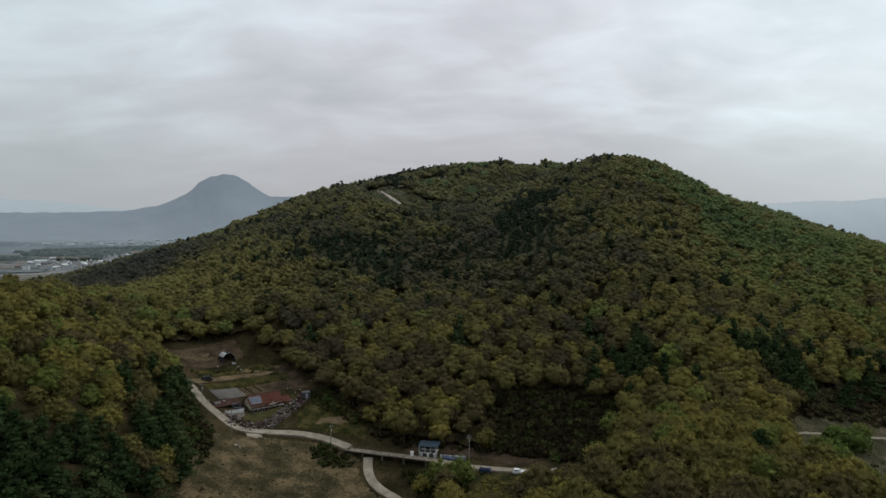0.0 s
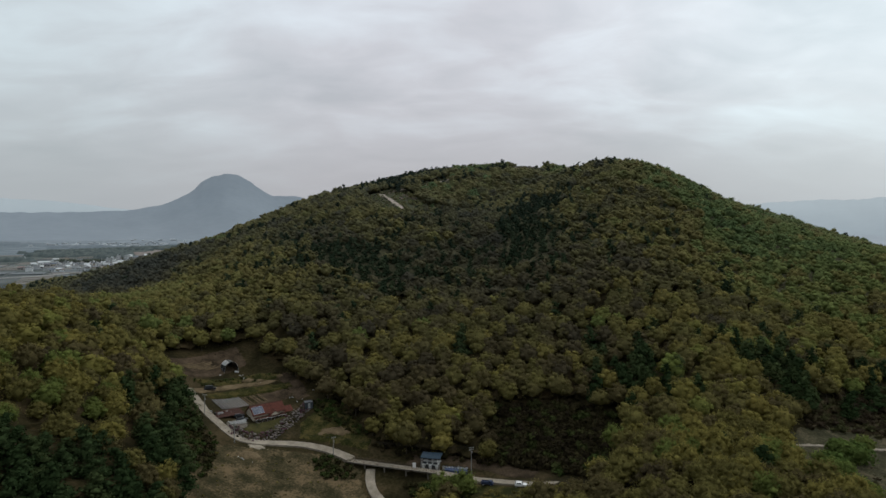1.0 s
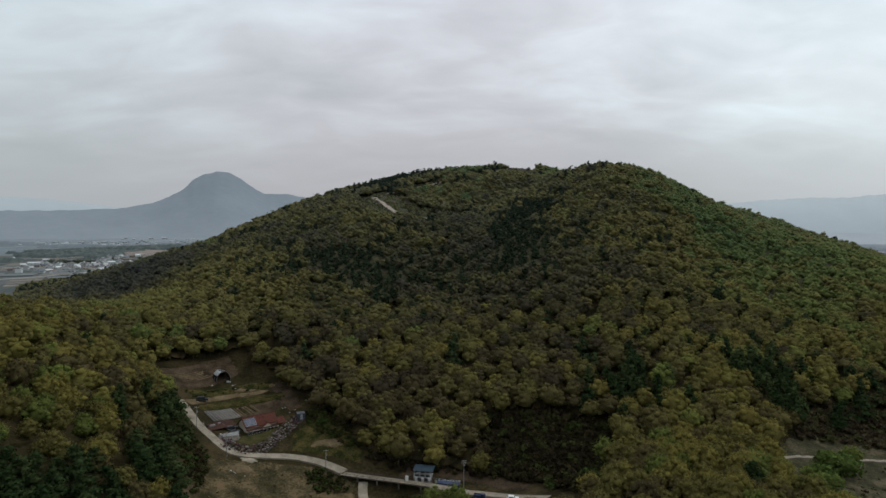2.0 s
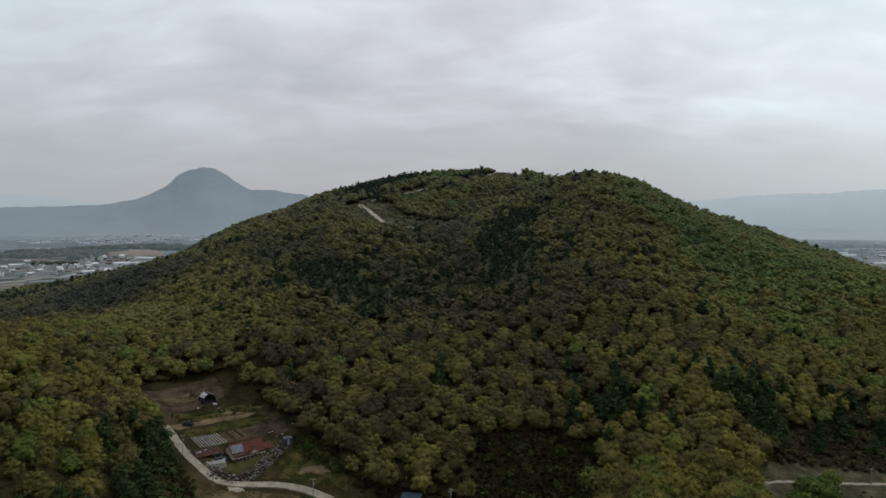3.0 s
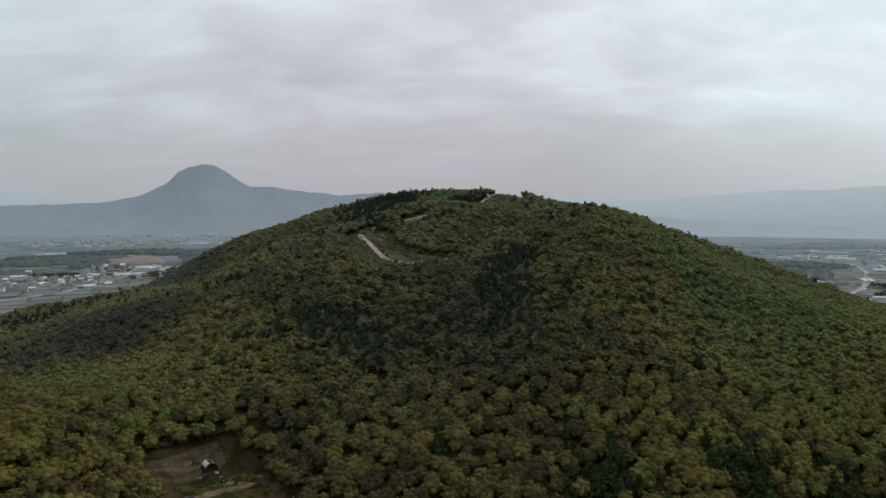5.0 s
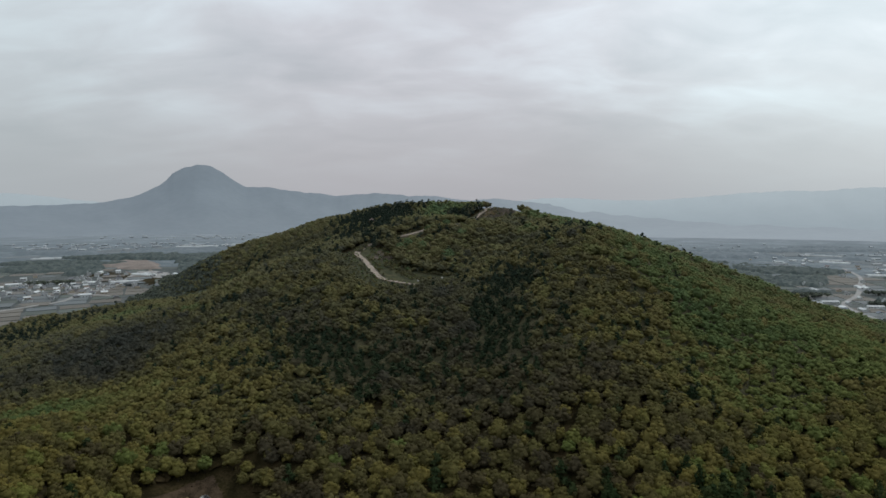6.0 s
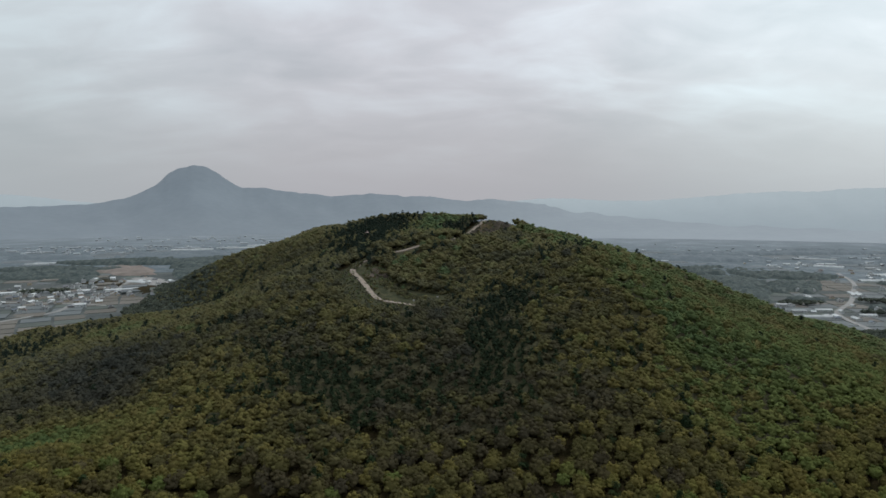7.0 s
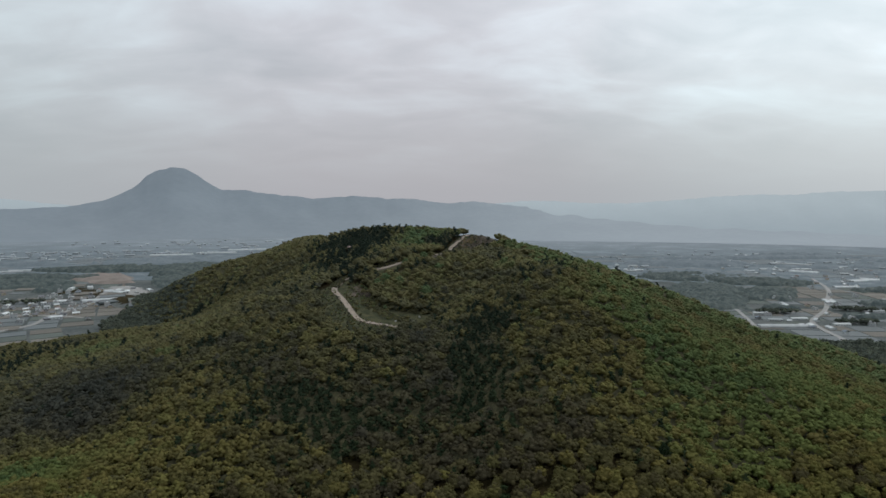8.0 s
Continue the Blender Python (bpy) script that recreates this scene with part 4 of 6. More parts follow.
OAK_WORDS = {0.1: "young oak tree in rust-brown spring leaf", 0.3: "oak tree in brownish olive spring leaf", 0.5: "oak tree in olive-yellow spring leaf", 0.7: "oak tree in yellow-green spring leaf", 0.9: "tree in fresh green spring leaf"}
for i in front:
    x, y = float(nx_[i]), float(ny_[i])
    is_pine = rng.uniform() < float(pine_share(x, y))
    k = int(rng.integers(0, 5))
    if is_pine:
        ob = thing("pine_tree", "dark green pine with layered boughs on the slope", "tree", x, y, turn=float(rng.uniform(0, 360)), group="pines on the near slopes")
        shade = round(float(rng.choice([0.1, 0.4, 0.8])), 1)
    else:
        t = float(np.clip(oak_tint(x, y) + rng.normal(0, 0.16), 0, 0.999))
        shade = round(math.floor(t * 5) * 0.2 + 0.1, 1)
        ob = thing("oak_tree", OAK_WORDS[shade] + " on the slope", "tree", x, y, turn=float(rng.uniform(0, 360)), group="oaks on the near slopes")
    s = float(rng.uniform(0.78, 1.15))
    ob.scale = (s, s, s * float(rng.uniform(0.92, 1.1)))
    part_of("trunk", trunk_mesh("pine" if is_pine else "oak", k), ob)
    part_of("crown", crown_mesh("pine" if is_pine else "oak", k, shade), ob)

# ---- roads, tracks and ground cover in the clearing ----
structure("patch_dry_field", drape([(-80, 172), (-88, 200), (-92, 216), (-80, 226), (-66, 230), (-48, 230), (-30, 222), (-29, 212), (-24, 204), (-16, 195), (-24, 176), (-55, 158)], 0.9, 0.15, 0.25, 2), M_DRY, "dry brown grass field below the road", "field")
structure("patch_grass_slope", drape([(-99, 236), (-106, 250), (-112, 252), (-96, 212), (-90, 196), (-84, 200), (-88, 222)], 0.9, 0.2, 0.35, 3), M_GRASS, "rough green grass bank beside the road", "grass")
structure("patch_bank", drape([(-58, 238), (-60, 250), (-54, 262), (-38, 248), (-28, 238), (-30, 232), (-44, 236)], 0.9, 0.2, 0.3, 4), M_GRASS, "rough brown-green grass bank above the road", "bank")
structure("patch_bank_green", drape([(-52, 258), (-58, 268), (-50, 266), (-36, 250), (-30, 242), (-36, 244)], 0.9, 0.24, 0.4, 5), M_GRASS, "green scrub along the top of the bank", "grass")
structure("patch_tilled_field", drape([(-134, 291), (-120, 309), (-108, 316), (-98, 303), (-106, 290), (-116, 279), (-125, 277)], 0.9, 0.2, 0.2, 6), M_TILLED, "bare brown tilled field at the wood's edge", "field")
structure("patch_weeds", drape([(-116, 277), (-104, 288), (-90, 296), (-78, 294), (-82, 288), (-96, 283), (-108, 273)], 0.9, 0.22, 0.35, 7), M_GRASS, "weedy green strip with litter", "grass")
structure("patch_dirt_lane", drape([(-112, 266), (-108, 272), (-101, 281), (-94, 287), (-85, 289), (-78, 289), (-82, 285), (-93, 281), (-101, 273), (-107, 263)], 0.9, 0.26, 0.12, 8), M_DIRT, "yellow bare-earth lane and yard", "yard")
structure("patch_terrace_bank", drape([(-106, 262), (-100, 272), (-93, 280), (-82, 284.5), (-73, 286), (-69, 281), (-86, 274), (-100, 262)], 0.9, 0.3, 0.4, 9), M_GRASS, "green terrace bank above the garden", "grass")
structure("patch_brown_slope", drape([(-76, 297), (-66, 284), (-60, 270), (-66, 268), (-74, 282), (-82, 292)], 0.9, 0.22, 0.3, 10), M_TILLED, "bare reddish-brown slope at the wood's edge", "slope")
structure("patch_garden_soil", drape([(-99, 258), (-88, 271), (-75, 280), (-68, 277), (-70, 270), (-84, 262), (-94, 254)], 0.9, 0.34, 0.08, 11), M_TILLED, "brown vegetable garden soil", "garden")
structure("patch_yard_lawn", drape([(-80, 240), (-74, 237), (-68, 243), (-64, 254), (-66, 257), (-74, 250), (-80, 246)], 0.9, 0.3, 0.1, 12), M_LAWN, "small green lawn in front of the house", "lawn")
structure("patch_hut_yard", drape([(-16, 224), (-12, 231), (6, 229), (22, 223), (34, 212), (30, 206), (14, 219), (0, 225)], 0.9, 0.2, 0.2, 13), M_TILLED, "bare reddish-brown ground behind the hut", "yard")
structure("patch_verge", drape([(-16, 214), (-2, 217), (14, 210), (26, 202), (32, 192), (22, 188), (6, 194), (-8, 203)], 0.9, 0.15, 0.5, 14), M_GRASS, "overgrown green verge below the road", "grass")


def beside(points, half):
    """Outline of a strip along a line."""
    line = smooth_line([(*q, 0) for q in points], 8.0)
    left, right = [], []
    for i, q in enumerate(line):
        d = (line[min(i + 1, len(line) - 1)] - line[max(i - 1, 0)]).normalized()
        left.append((q.x - d.y * half, q.y + d.x * half))
        right.append((q.x + d.y * half, q.y - d.x * half))
    return left + right[::-1]


structure("patch_track_verge", drape(beside(HILL_TRACK, 11), 3.0, 0.15, 0.1, 35), M_UPGRASS, "rough grass verge along the hill track", "grass")
structure("patch_track_front", drape(TRACK_FRONT, 3.0, 0.19, 0.1, 34), M_UPGRASS, "rough grass below the hill track", "grass")
structure("patch_meadow", drape([(-58, 612), (-50, 634), (-36, 634), (-26, 606), (-20, 588), (6, 578), (38, 570), (38, 540), (20, 532), (-20, 534), (-40, 546), (-48, 575)], 2.5, 0.24, 0.15, 15), M_UPGRASS, "small hillside meadow of rough grass", "meadow")
M_BROWNBANK = surface("bare_brown_bank", (0.040, 0.034, 0.027), (0.112, 0.092, 0.074), 0.12, 9, bump=0.5, mid=(0.068, 0.057, 0.045), spread=(0.40, 0.60), spec=0.04)
structure("patch_upper_bank", drape(UPPER_TRACK, 2.5, 0.34, 0.3, 36), M_BROWNBANK, "bare brown bank beside the upper track", "bank")
structure("patch_hollow_bank", drape([(-50, 596), (-47, 626), (-34, 630), (-22, 604), (-28, 590)], 2.5, 0.5, 0.3, 37), M_BROWNBANK, "bare brown bank above the meadow", "bank")
structure("patch_summit_grass", drape([(q[0], q[1]) for q in SUMMIT_GRASS], 2.5, 0.3, 0.4, 16), M_DRY, "dry grass on the bare summit", "grass")
structure("patch_right_scrub", drape(RIGHT_OPEN, 2.0, 0.2, 0.5, 17), M_PALESCRUB, "dull dry scrub on open ground by a footpath", "scrub")
structure("patch_bare_stand", drape(BARE_STAND, 2.0, 0.3, 0.5, 38), M_FLOOR, "brown leaf litter under thin leafless scrub", "scrub")

structure("patch_bank_earth", drape([(-52, 240), (-50, 245), (-42, 246.5), (-37, 243), (-40, 239.5), (-46, 241)], 0.8, 0.5, 0.5, 18), M_DIRT, "bare reddish earth slipped down the bank", "bank")
structure("patch_dug_earth", drape([(-77, 219), (-75, 224), (-69, 224.5), (-66, 221), (-71, 218)], 0.8, 0.4, 0.5, 19), M_DIRT, "dug yellow earth below the lane", "bank")
ROAD = [(-112, 264, 0), (-106, 257, 0), (-97, 246, 0), (-89, 239, 0), (-81, 232.5, 0), (-75, 231.5, 0), (-68, 233, 0), (-58, 234.5, 0), (-48, 233, 0), (-40, 229.5, 0.2), (-35, 226, 0.8)]
structure("road", ribbon(ROAD, 3.6, 0.35, 1.0, 0.08), M_CONCRETE, "narrow pale concrete lane", "road")
structure("road_east", ribbon([(-3, 217.5, 1.4), (4, 216, 0.8), (10, 213.5, 0.4), (16, 211, 0.2), (24, 206, 0.1), (31, 200, 0), (36, 195, 0)], 3.0, 0.35, 1.0, 0.1), M_CONCRETE, "worn narrow concrete lane", "road")
structure("road_lower", ribbon([(-27.4, 222, 0), (-27, 217, 0), (-25, 210, 0), (-21, 204, 0), (-16, 199, 0), (-10, 192, 0), (-2, 184, 0)], 3.4, 0.35, 1.0, 0.08), M_CONCRETE, "pale concrete lane passing under the bridge", "road")
structure("road_turnout", drape([(-76, 229.5), (-69, 231), (-66, 228), (-73, 225.5)], 0.9, 0.34, 0.0, 21), M_CONCRETE, "concrete turnout beside the lane", "road")
structure("driveway", drape([(-86, 238), (-82, 236), (-79, 243), (-80, 248), (-85, 249), (-88, 243)], 0.9, 0.36, 0.0, 22), M_OLDCONC, "grey weathered concrete driveway of the house", "driveway")
structure("hill_track", ribbon(HILL_TRACK, 5.6, 0.8, 1.8, 0.3, 3.0), M_TRACK, "pale gravel track winding up the hill", "track")
structure("footpath", ribbon([(97, 165), (102, 174), (106, 184), (109.5, 193), (114, 203), (120.5, 212), (129, 216.8), (142, 220.4), (155, 223.2), (166, 224.6), (178, 226), (200, 228)], 1.5, 0.75, 1.4, 0.3), M_CONCRETE, "pale footpath through the scrub", "path")


# ---- bridge of the lane ----
def bridge():
    ob = thing("lane_bridge", "low weathered concrete lane bridge with rusty rails and posts", "bridge", 0, 0, 0)
    p0, p1 = Vector((-36.0, 225.6, -2.4)), Vector((-2.5, 217.2, -3.4))
    d = (p1 - p0)
    u = d.normalized()
    s = Vector((-u.y, u.x, 0)).normalized()
    turn = math.degrees(math.atan2(d.y, d.x))
    mid = (p0 + p1) / 2
    m = pose(*mid, 0, -math.degrees(math.asin(u.z)), turn)
    bm = bmesh.new()
    box(bm, -d.length / 2, d.length / 2, -1.7, 1.7, -0.26, 0.0, m)
    part("deck", bm, M_OLDCONC, ob)
    bm = bmesh.new()
    box(bm, -d.length / 2 + 0.05, d.length / 2 - 0.05, -1.48, 1.48, 0.002, 0.03, m)
    part("paving", bm, M_CONCRETE, ob, "pale worn concrete surface")
    for side in (-1, 1):
        bm = bmesh.new()
        box(bm, -d.length / 2, d.length / 2, side * 1.62 - 0.12, side * 1.62 + 0.12, 0.004, 0.14, m)
        part("kerb", bm, M_OLDCONC, ob)
        for h in (0.55, 0.95):
            bm = bmesh.new()
            rod(bm, p0 + s * side * 1.6 + Vector((0, 0, h)), p1 + s * side * 1.6 + Vector((0, 0, h)), 0.06, None, 6)
            part("rail", bm, M_RUSTRAIL, ob)
        for k in range(13):
            q = p0 + d * (k + 0.5) / 13 + s * side * 1.6
            bm = bmesh.new()
            rod(bm, q + Vector((0, 0, 0.12)), q + Vector((0, 0, 1.0)), 0.06, None, 6)
            part("post", bm, M_RUSTRAIL, ob)
    for k in (0.06, 0.20, 0.42, 0.66, 0.9):
        q = p0 + d * k
        bm = bmesh.new()
        for side in (-1, 1):
            a = q + s * side * 1.2
            box(bm, a.x - 0.28, a.x + 0.28, a.y - 0.28, a.y + 0.28, land1(a.x, a.y) - 0.8, q.z - 0.25)
        part("pier", bm, M_OLDCONC, ob)


bridge()


# ---- the red-roofed house ----
def farmhouse():
    ob = thing("farmhouse", "single-storey cream farmhouse with red tiled roof and solar panels", "house", -78.6, 248.6, 3.7, 39)
    L, D, E, R = 13.4, 7.4, 3.8, 6.4
    part("plinth", boxes((-0.15, L + 0.15, -0.15, D + 0.15, -2.2, 0.25)), M_POLE, ob)
    bm = prism([(0, 0.25), (D, 0.25), (D, E), (D / 2, R - 0.22), (0, E)], 0, L)
    part("wall", bm, M_WALL, ob)
    t = 0.18
    for name, sgn in (("front", 1), ("back", -1)):
        y0, y1 = (-0.7, D / 2) if sgn > 0 else (D + 0.7, D / 2)
        slope = (R - E) / (D / 2)
        prof = [(y0, E - 0.7 * slope), (y1, R), (y1, R + t), (y0, E - 0.7 * slope + t)]
        rf = part("roof", prism(prof, -0.5, L + 0.5), M_REDROOF, ob, "red clay tile roof slope")
        if sgn > 0:
            for k in range(26):
                x = -0.4 + k * (L + 0.8) / 26
                part("roof_rib", prism([(y0 - 0.03, E - 0.7 * slope + t), (y1, R + t), (y1, R + t + 0.07), (y0 - 0.03, E - 0.7 * slope + t + 0.07)], x, x + 0.26), M_REDROOF, rf)
    part("ridge", prism([(D / 2 - 0.22, R + 0.10), (D / 2, R + 0.34), (D / 2 + 0.22, R + 0.10)], -0.55, L + 0.55), M_DARKRED, ob)
    # solar array on the front slope
    slope = (R - E) / (D / 2)
    a = math.atan(slope)
    arr = part("solar_array", boxes((0.1, 4.7, 0, 3.75, 0, 0.06)), M_STEEL, ob, "blue-grey solar panels in a steel frame")
    arr.matrix_basis = pose(0, -0.25, E - 0.25 * slope + t + 0.16, math.degrees(a), 0, 0)
    for i in range(4):
        for j in range(3):
            part("solar_panel", boxes((0.18 + i * 1.13, 0.18 + i * 1.13 + 1.04, 0.08 + j * 1.22, 0.08 + j * 1.22 + 1.14, 0.064, 0.10)), M_PANEL, arr)
    # cross gable over the porch
    bm = bmesh.new()
    w, out = 4.2, 1.6
    x0 = 6.6
    f = [bm.verts.new(v) for v in ((x0, -out, 2.7), (x0 + w, -out, 2.7), (x0 + w / 2, -out, 4.3))]
    b = [bm.verts.new(v) for v in ((x0, 2.0, 2.7), (x0 + w, 2.0, 2.7), (x0 + w / 2, 2.0, 4.3))]
    bm.faces.new(f), bm.faces.new(b[::-1])
    for i in range(3):
        bm.faces.new((f[i], b[i], b[(i + 1) % 3], f[(i + 1) % 3]))
    bmesh.ops.recalc_face_normals(bm, faces=bm.faces[:])
    part("porch_gable", bm, M_WALL, ob, "peach plaster porch gable")
    for sgn in (-1, 1):
        bm = bmesh.new()
        c = x0 + w / 2
        e = c + sgn * (w / 2 + 0.4)
        vs = [bm.verts.new(v) for v in ((c, -out - 0.3, 4.36), (e, -out - 0.3, 2.56), (e, 2.6, 2.56), (c, 2.6, 4.36))]
        vt = [bm.verts.new(v.co + Vector((0, 0, 0.16))) for v in vs]
        bm.faces.new(vs), bm.faces.new(vt[::-1])
        for i in range(4):
            bm.faces.new((vs[i], vt[i], vt[(i + 1) % 4], vs[(i + 1) % 4]))
        bmesh.ops.recalc_face_normals(bm, faces=bm.faces[:])
        part("porch_roof", bm, M_REDROOF, ob)
    # veranda along the front
    # veranda floor and roof coloured dark to stand in for eave shade
    part("veranda_floor", boxes((0.2, L, -2.0, -0.02, -1.6, 0.3), bevel=0.03), M_DARKRED, ob)
    part("veranda_roof", prism([(-2.1, 2.2), (-0.05, 2.55), (-0.05, 2.65), (-2.1, 2.3)], 0.1, L), M_DARKRED, ob, "veranda roof coloured dark for the eave's shade")
    part("gutter", boxes((0.1, L, -2.2, -2.1, 2.16, 2.26)), M_WHITE, ob, "white gutter")
    for k in range(9):
        x = 0.3 + k * (L - 0.6) / 8
        part("veranda_post", boxes((x - 0.07, x + 0.07, -1.95, -1.81, 0.3, 2.22)), M_GREYWALL, ob)
    for k in range(26):
        x = 0.45 + k * (L - 0.9) / 25
        part("baluster", boxes((x - 0.10, x + 0.10, -1.98, -1.92, 0.35, 1.15)), M_WHITE if k % 2 else M_DARKRED, ob, "white painted baluster" if k % 2 else "dark red baluster")
    for k in range(5):
        x = 1.0 + k * 2.4
        win = part("window", boxes((x, x + 1.6, -0.03, 0.05, 0.9, 2.2)), M_WHITE, ob)
        part("pane", boxes((x + 0.08, x + 0.76, -0.045, -0.02, 0.98, 2.12)), M_GLASS, win)
        part("pane", boxes((x + 0.84, x + 1.52, -0.045, -0.02, 0.98, 2.12)), M_GLASS, win)
    win = part("window", boxes((-0.04, 0.05, 2.8, 4.4, 1.1, 2.3)), M_WHITE, ob)
    part("pane", boxes((-0.06, -0.035, 2.88, 4.32, 1.18, 2.22)), M_GLASS, win)
    # lower wing at the far end
    part("wing_wall", boxes((L, L + 4.0, 1.2, 6.2, -1.0, 2.5)), M_WALL, ob)
    part("wing_roof", prism([(0.5, 2.2), (3.7, 3.9), (6.9, 2.2), (6.9, 2.36), (3.7, 4.08), (0.5, 2.36)], L + 0.02, L + 4.5), M_REDROOF, ob)
    part("chimney", boxes((10.4, 10.9, 4.4, 4.9, 4.0, 6.1), bevel=0.04), M_POLE, ob)


farmhouse()


def carport():
    ob = thing("carport", "low lean-to shed with a rusty dark red sheet roof", "shed", -93.6, 243.6, 5.0, 40)
    part("roof", prism([(-1.3, 2.62), (5.6, 3.35), (5.6, 3.47), (-1.3, 2.74)], -0.3, 12.8), M_DARKRED, ob)
    for k in range(16):
        x = -0.2 + k * 0.8
        part("seam", prism([(-1.3, 2.744), (5.6, 3.474), (5.6, 3.53), (-1.3, 2.80)], x, x + 0.09), M_DARKRED, ob)
    part("back_wall", boxes((0, 12.4, 5.0, 5.15, -0.6, 3.25)), M_DARKRED, ob)
    for x in (0.1, 3.3, 6.4, 9.4, 12.3):
        part("post", boxes((x - 0.08, x + 0.08, 0.0, 0.16, -1.5, 2.70)), M_RUSTRAIL, ob)


carport()


def shed_clutter():
    r = random.Random(8)
    for k in range(9):
        s = r.uniform(0.35, 0.8)
        p = pose(-93.6, 243.6, 0, 0, 0, 40) @ Vector((0.8 + k * 1.3, r.uniform(2.2, 4.2), 0))
        ob = thing("crate", "dull farm crate stored under the lean-to", "crate", p.x, p.y, None, r.uniform(0, 90), "crates under the lean-to")
        ob.location.z += 0.5
        part("body", boxes((-s, s, -s * 0.7, s * 0.7, -0.6, s), bevel=0.05), r.choice([M_GREYWALL, M_DARK, M_TARP, M_POLE, M_DARKRED]), ob)
    ob = thing("yard_wall", "low white rendered wall round the parking place", "wall", -85.6, 241.6, None, 40)
    part("long_wall", boxes((0, 6.4, -0.12, 0.12, -1.2, 1.1), bevel=0.03), M_WHITE, ob)
    part("short_wall", boxes((-0.12, 0.12, 0.125, 2.4, -1.2, 1.0), bevel=0.03), M_WHITE, ob)


shed_clutter()


def vehicle(name, label, x, y, turn, paint, length=4.4, width=1.8, height=1.6, style="suv", z=None, group=""):
    ob = thing(name, label, "car" if style != "truck" else "truck", x, y, z, turn, group)
    ob.location.z += 0.36
    l, w = length / 2, width / 2
    if style == "truck":
        body = [(-l, 0.45), (l, 0.45), (l, 1.0), (l - 0.25, 1.15), (l - 0.5, height), (l - 1.7, height), (l - 1.75, 0.95), (-l, 0.95)]
    else:
        body = [(-l, 0.35), (l, 0.35), (l, 0.8), (l - 0.15, 0.95), (l - 1.15, 1.05), (l - 1.75, height - 0.05), (-l + 0.55, height), (-l + 0.1, 1.05), (-l, 0.9)]
    bm = bmesh.new()
    a = [bm.verts.new((px, -w, pz)) for px, pz in body]
    b = [bm.verts.new((px, w, pz)) for px, pz in body]
    for i in range(len(body)):
        if body[i][1] > 1.2:
            a[i].co.y += 0.16
            b[i].co.y -= 0.16
    bm.faces.new(a), bm.faces.new(b[::-1])
    for i in range(len(body)):
        j = (i + 1) % len(body)
        bm.faces.new((a[i], b[i], b[j], a[j]))
    bmesh.ops.recalc_face_normals(bm, faces=bm.faces[:])
    bmesh.ops.bevel(bm, geom=[e for e in bm.edges], offset=0.05, segments=2, affect="EDGES")
    part("body", bm, paint, ob)
    if style == "truck":
        part("windscreen", boxes((l - 0.50, l - 0.30, -w + 0.2, w - 0.2, 1.18, height - 0.12)), M_GLASS, ob)
        part("side_window", boxes((l - 1.5, l - 0.75, -w - 0.004, w + 0.004, 1.1, height - 0.2)), M_GLASS, ob)
        part("cargo_bed", boxes((-l, l - 1.8, -w, w, 0.96, 1.06), (-l, l - 1.8, -w, -w + 0.05, 1.06, 1.4), (-l, l - 1.8, w - 0.05, w, 1.06, 1.4), (-l, -l + 0.05, -w, w, 1.06, 1.4)), M_CARBLUE, ob)
    else:
        part("windscreen", boxes((l - 1.62, l - 1.28, -w + 0.24, w - 0.24, 1.1, height - 0.2)), M_GLASS, ob)
        part("rear_window", boxes((-l + 0.16, -l + 0.42, -w + 0.26, w - 0.26, 1.12, height - 0.2)), M_GLASS, ob)
        part("side_window", boxes((-l + 0.7, l - 1.85, -w + 0.02, w - 0.02, 1.1, height - 0.18)), M_GLASS, ob)
    for sx in (-l + 0.78, l - 0.78):
        for sy in (-w + 0.1, w - 0.1):
            bm = bmesh.new()
            rod(bm, (sx, sy - 0.1, 0.32), (sx, sy + 0.1, 0.32), 0.32, None, 12)
            tyre = part("wheel", bm, M_RUBBER, ob)
            bm = bmesh.new()
            rod(bm, (sx, sy - 0.115, 0.32), (sx, sy + 0.115, 0.32), 0.18, None, 8)
            part("rim", bm, M_ALU, tyre)
    for sy in (-w + 0.25, w - 0.25):
        part("headlight", boxes((l - 0.03, l + 0.02, sy - 0.16, sy + 0.16, 0.68, 0.84)), M_ALU, ob)
        part("tail_light", boxes((-l - 0.02, -l + 0.03, sy - 0.14, sy + 0.14, 0.72, 0.9)), M_DARKRED, ob)
    return ob


vehicle("parked_suv", "dark sport utility car parked on the dirt lane", -104.8, 270.6, 20, M_CARDARK, 5.1, 2.05, 2.0)
vehicle("parked_car", "dark estate car parked beside the house", -82.6, 246.4, 34, M_CARDARK, 4.5, height=1.5)
vehicle("parked_car", "dark hatchback parked behind the dark estate car", -84.8, 249.4, 34, M_CARDARK, 4.2, height=1.5)
vehicle("white_car", "small white car parked at the end of the lane", 25.2, 201.6, -8, M_CARWHITE, 4.0, height=1.6)
vehicle("pickup_truck", "small dark blue pickup truck on the lane's verge", 14.6, 208.6, -14, M_CARBLUE, 4.2, 1.6, 1.75, "truck")


# ---- rockery round the yard ----
def stone_mesh(seed):
    r = random.Random(seed)
    bm = bmesh.new()
    bmesh.ops.create_icosphere(bm, subdivisions=1, radius=1.0)
    for v in bm.verts:
        v.co *= r.uniform(0.75, 1.15)
        v.co.z *= 0.72
    me = bpy.data.meshes.new("stone")
    bm.to_mesh(me)
    bm.free()
    me.materials.append(M_STONE)
    return me


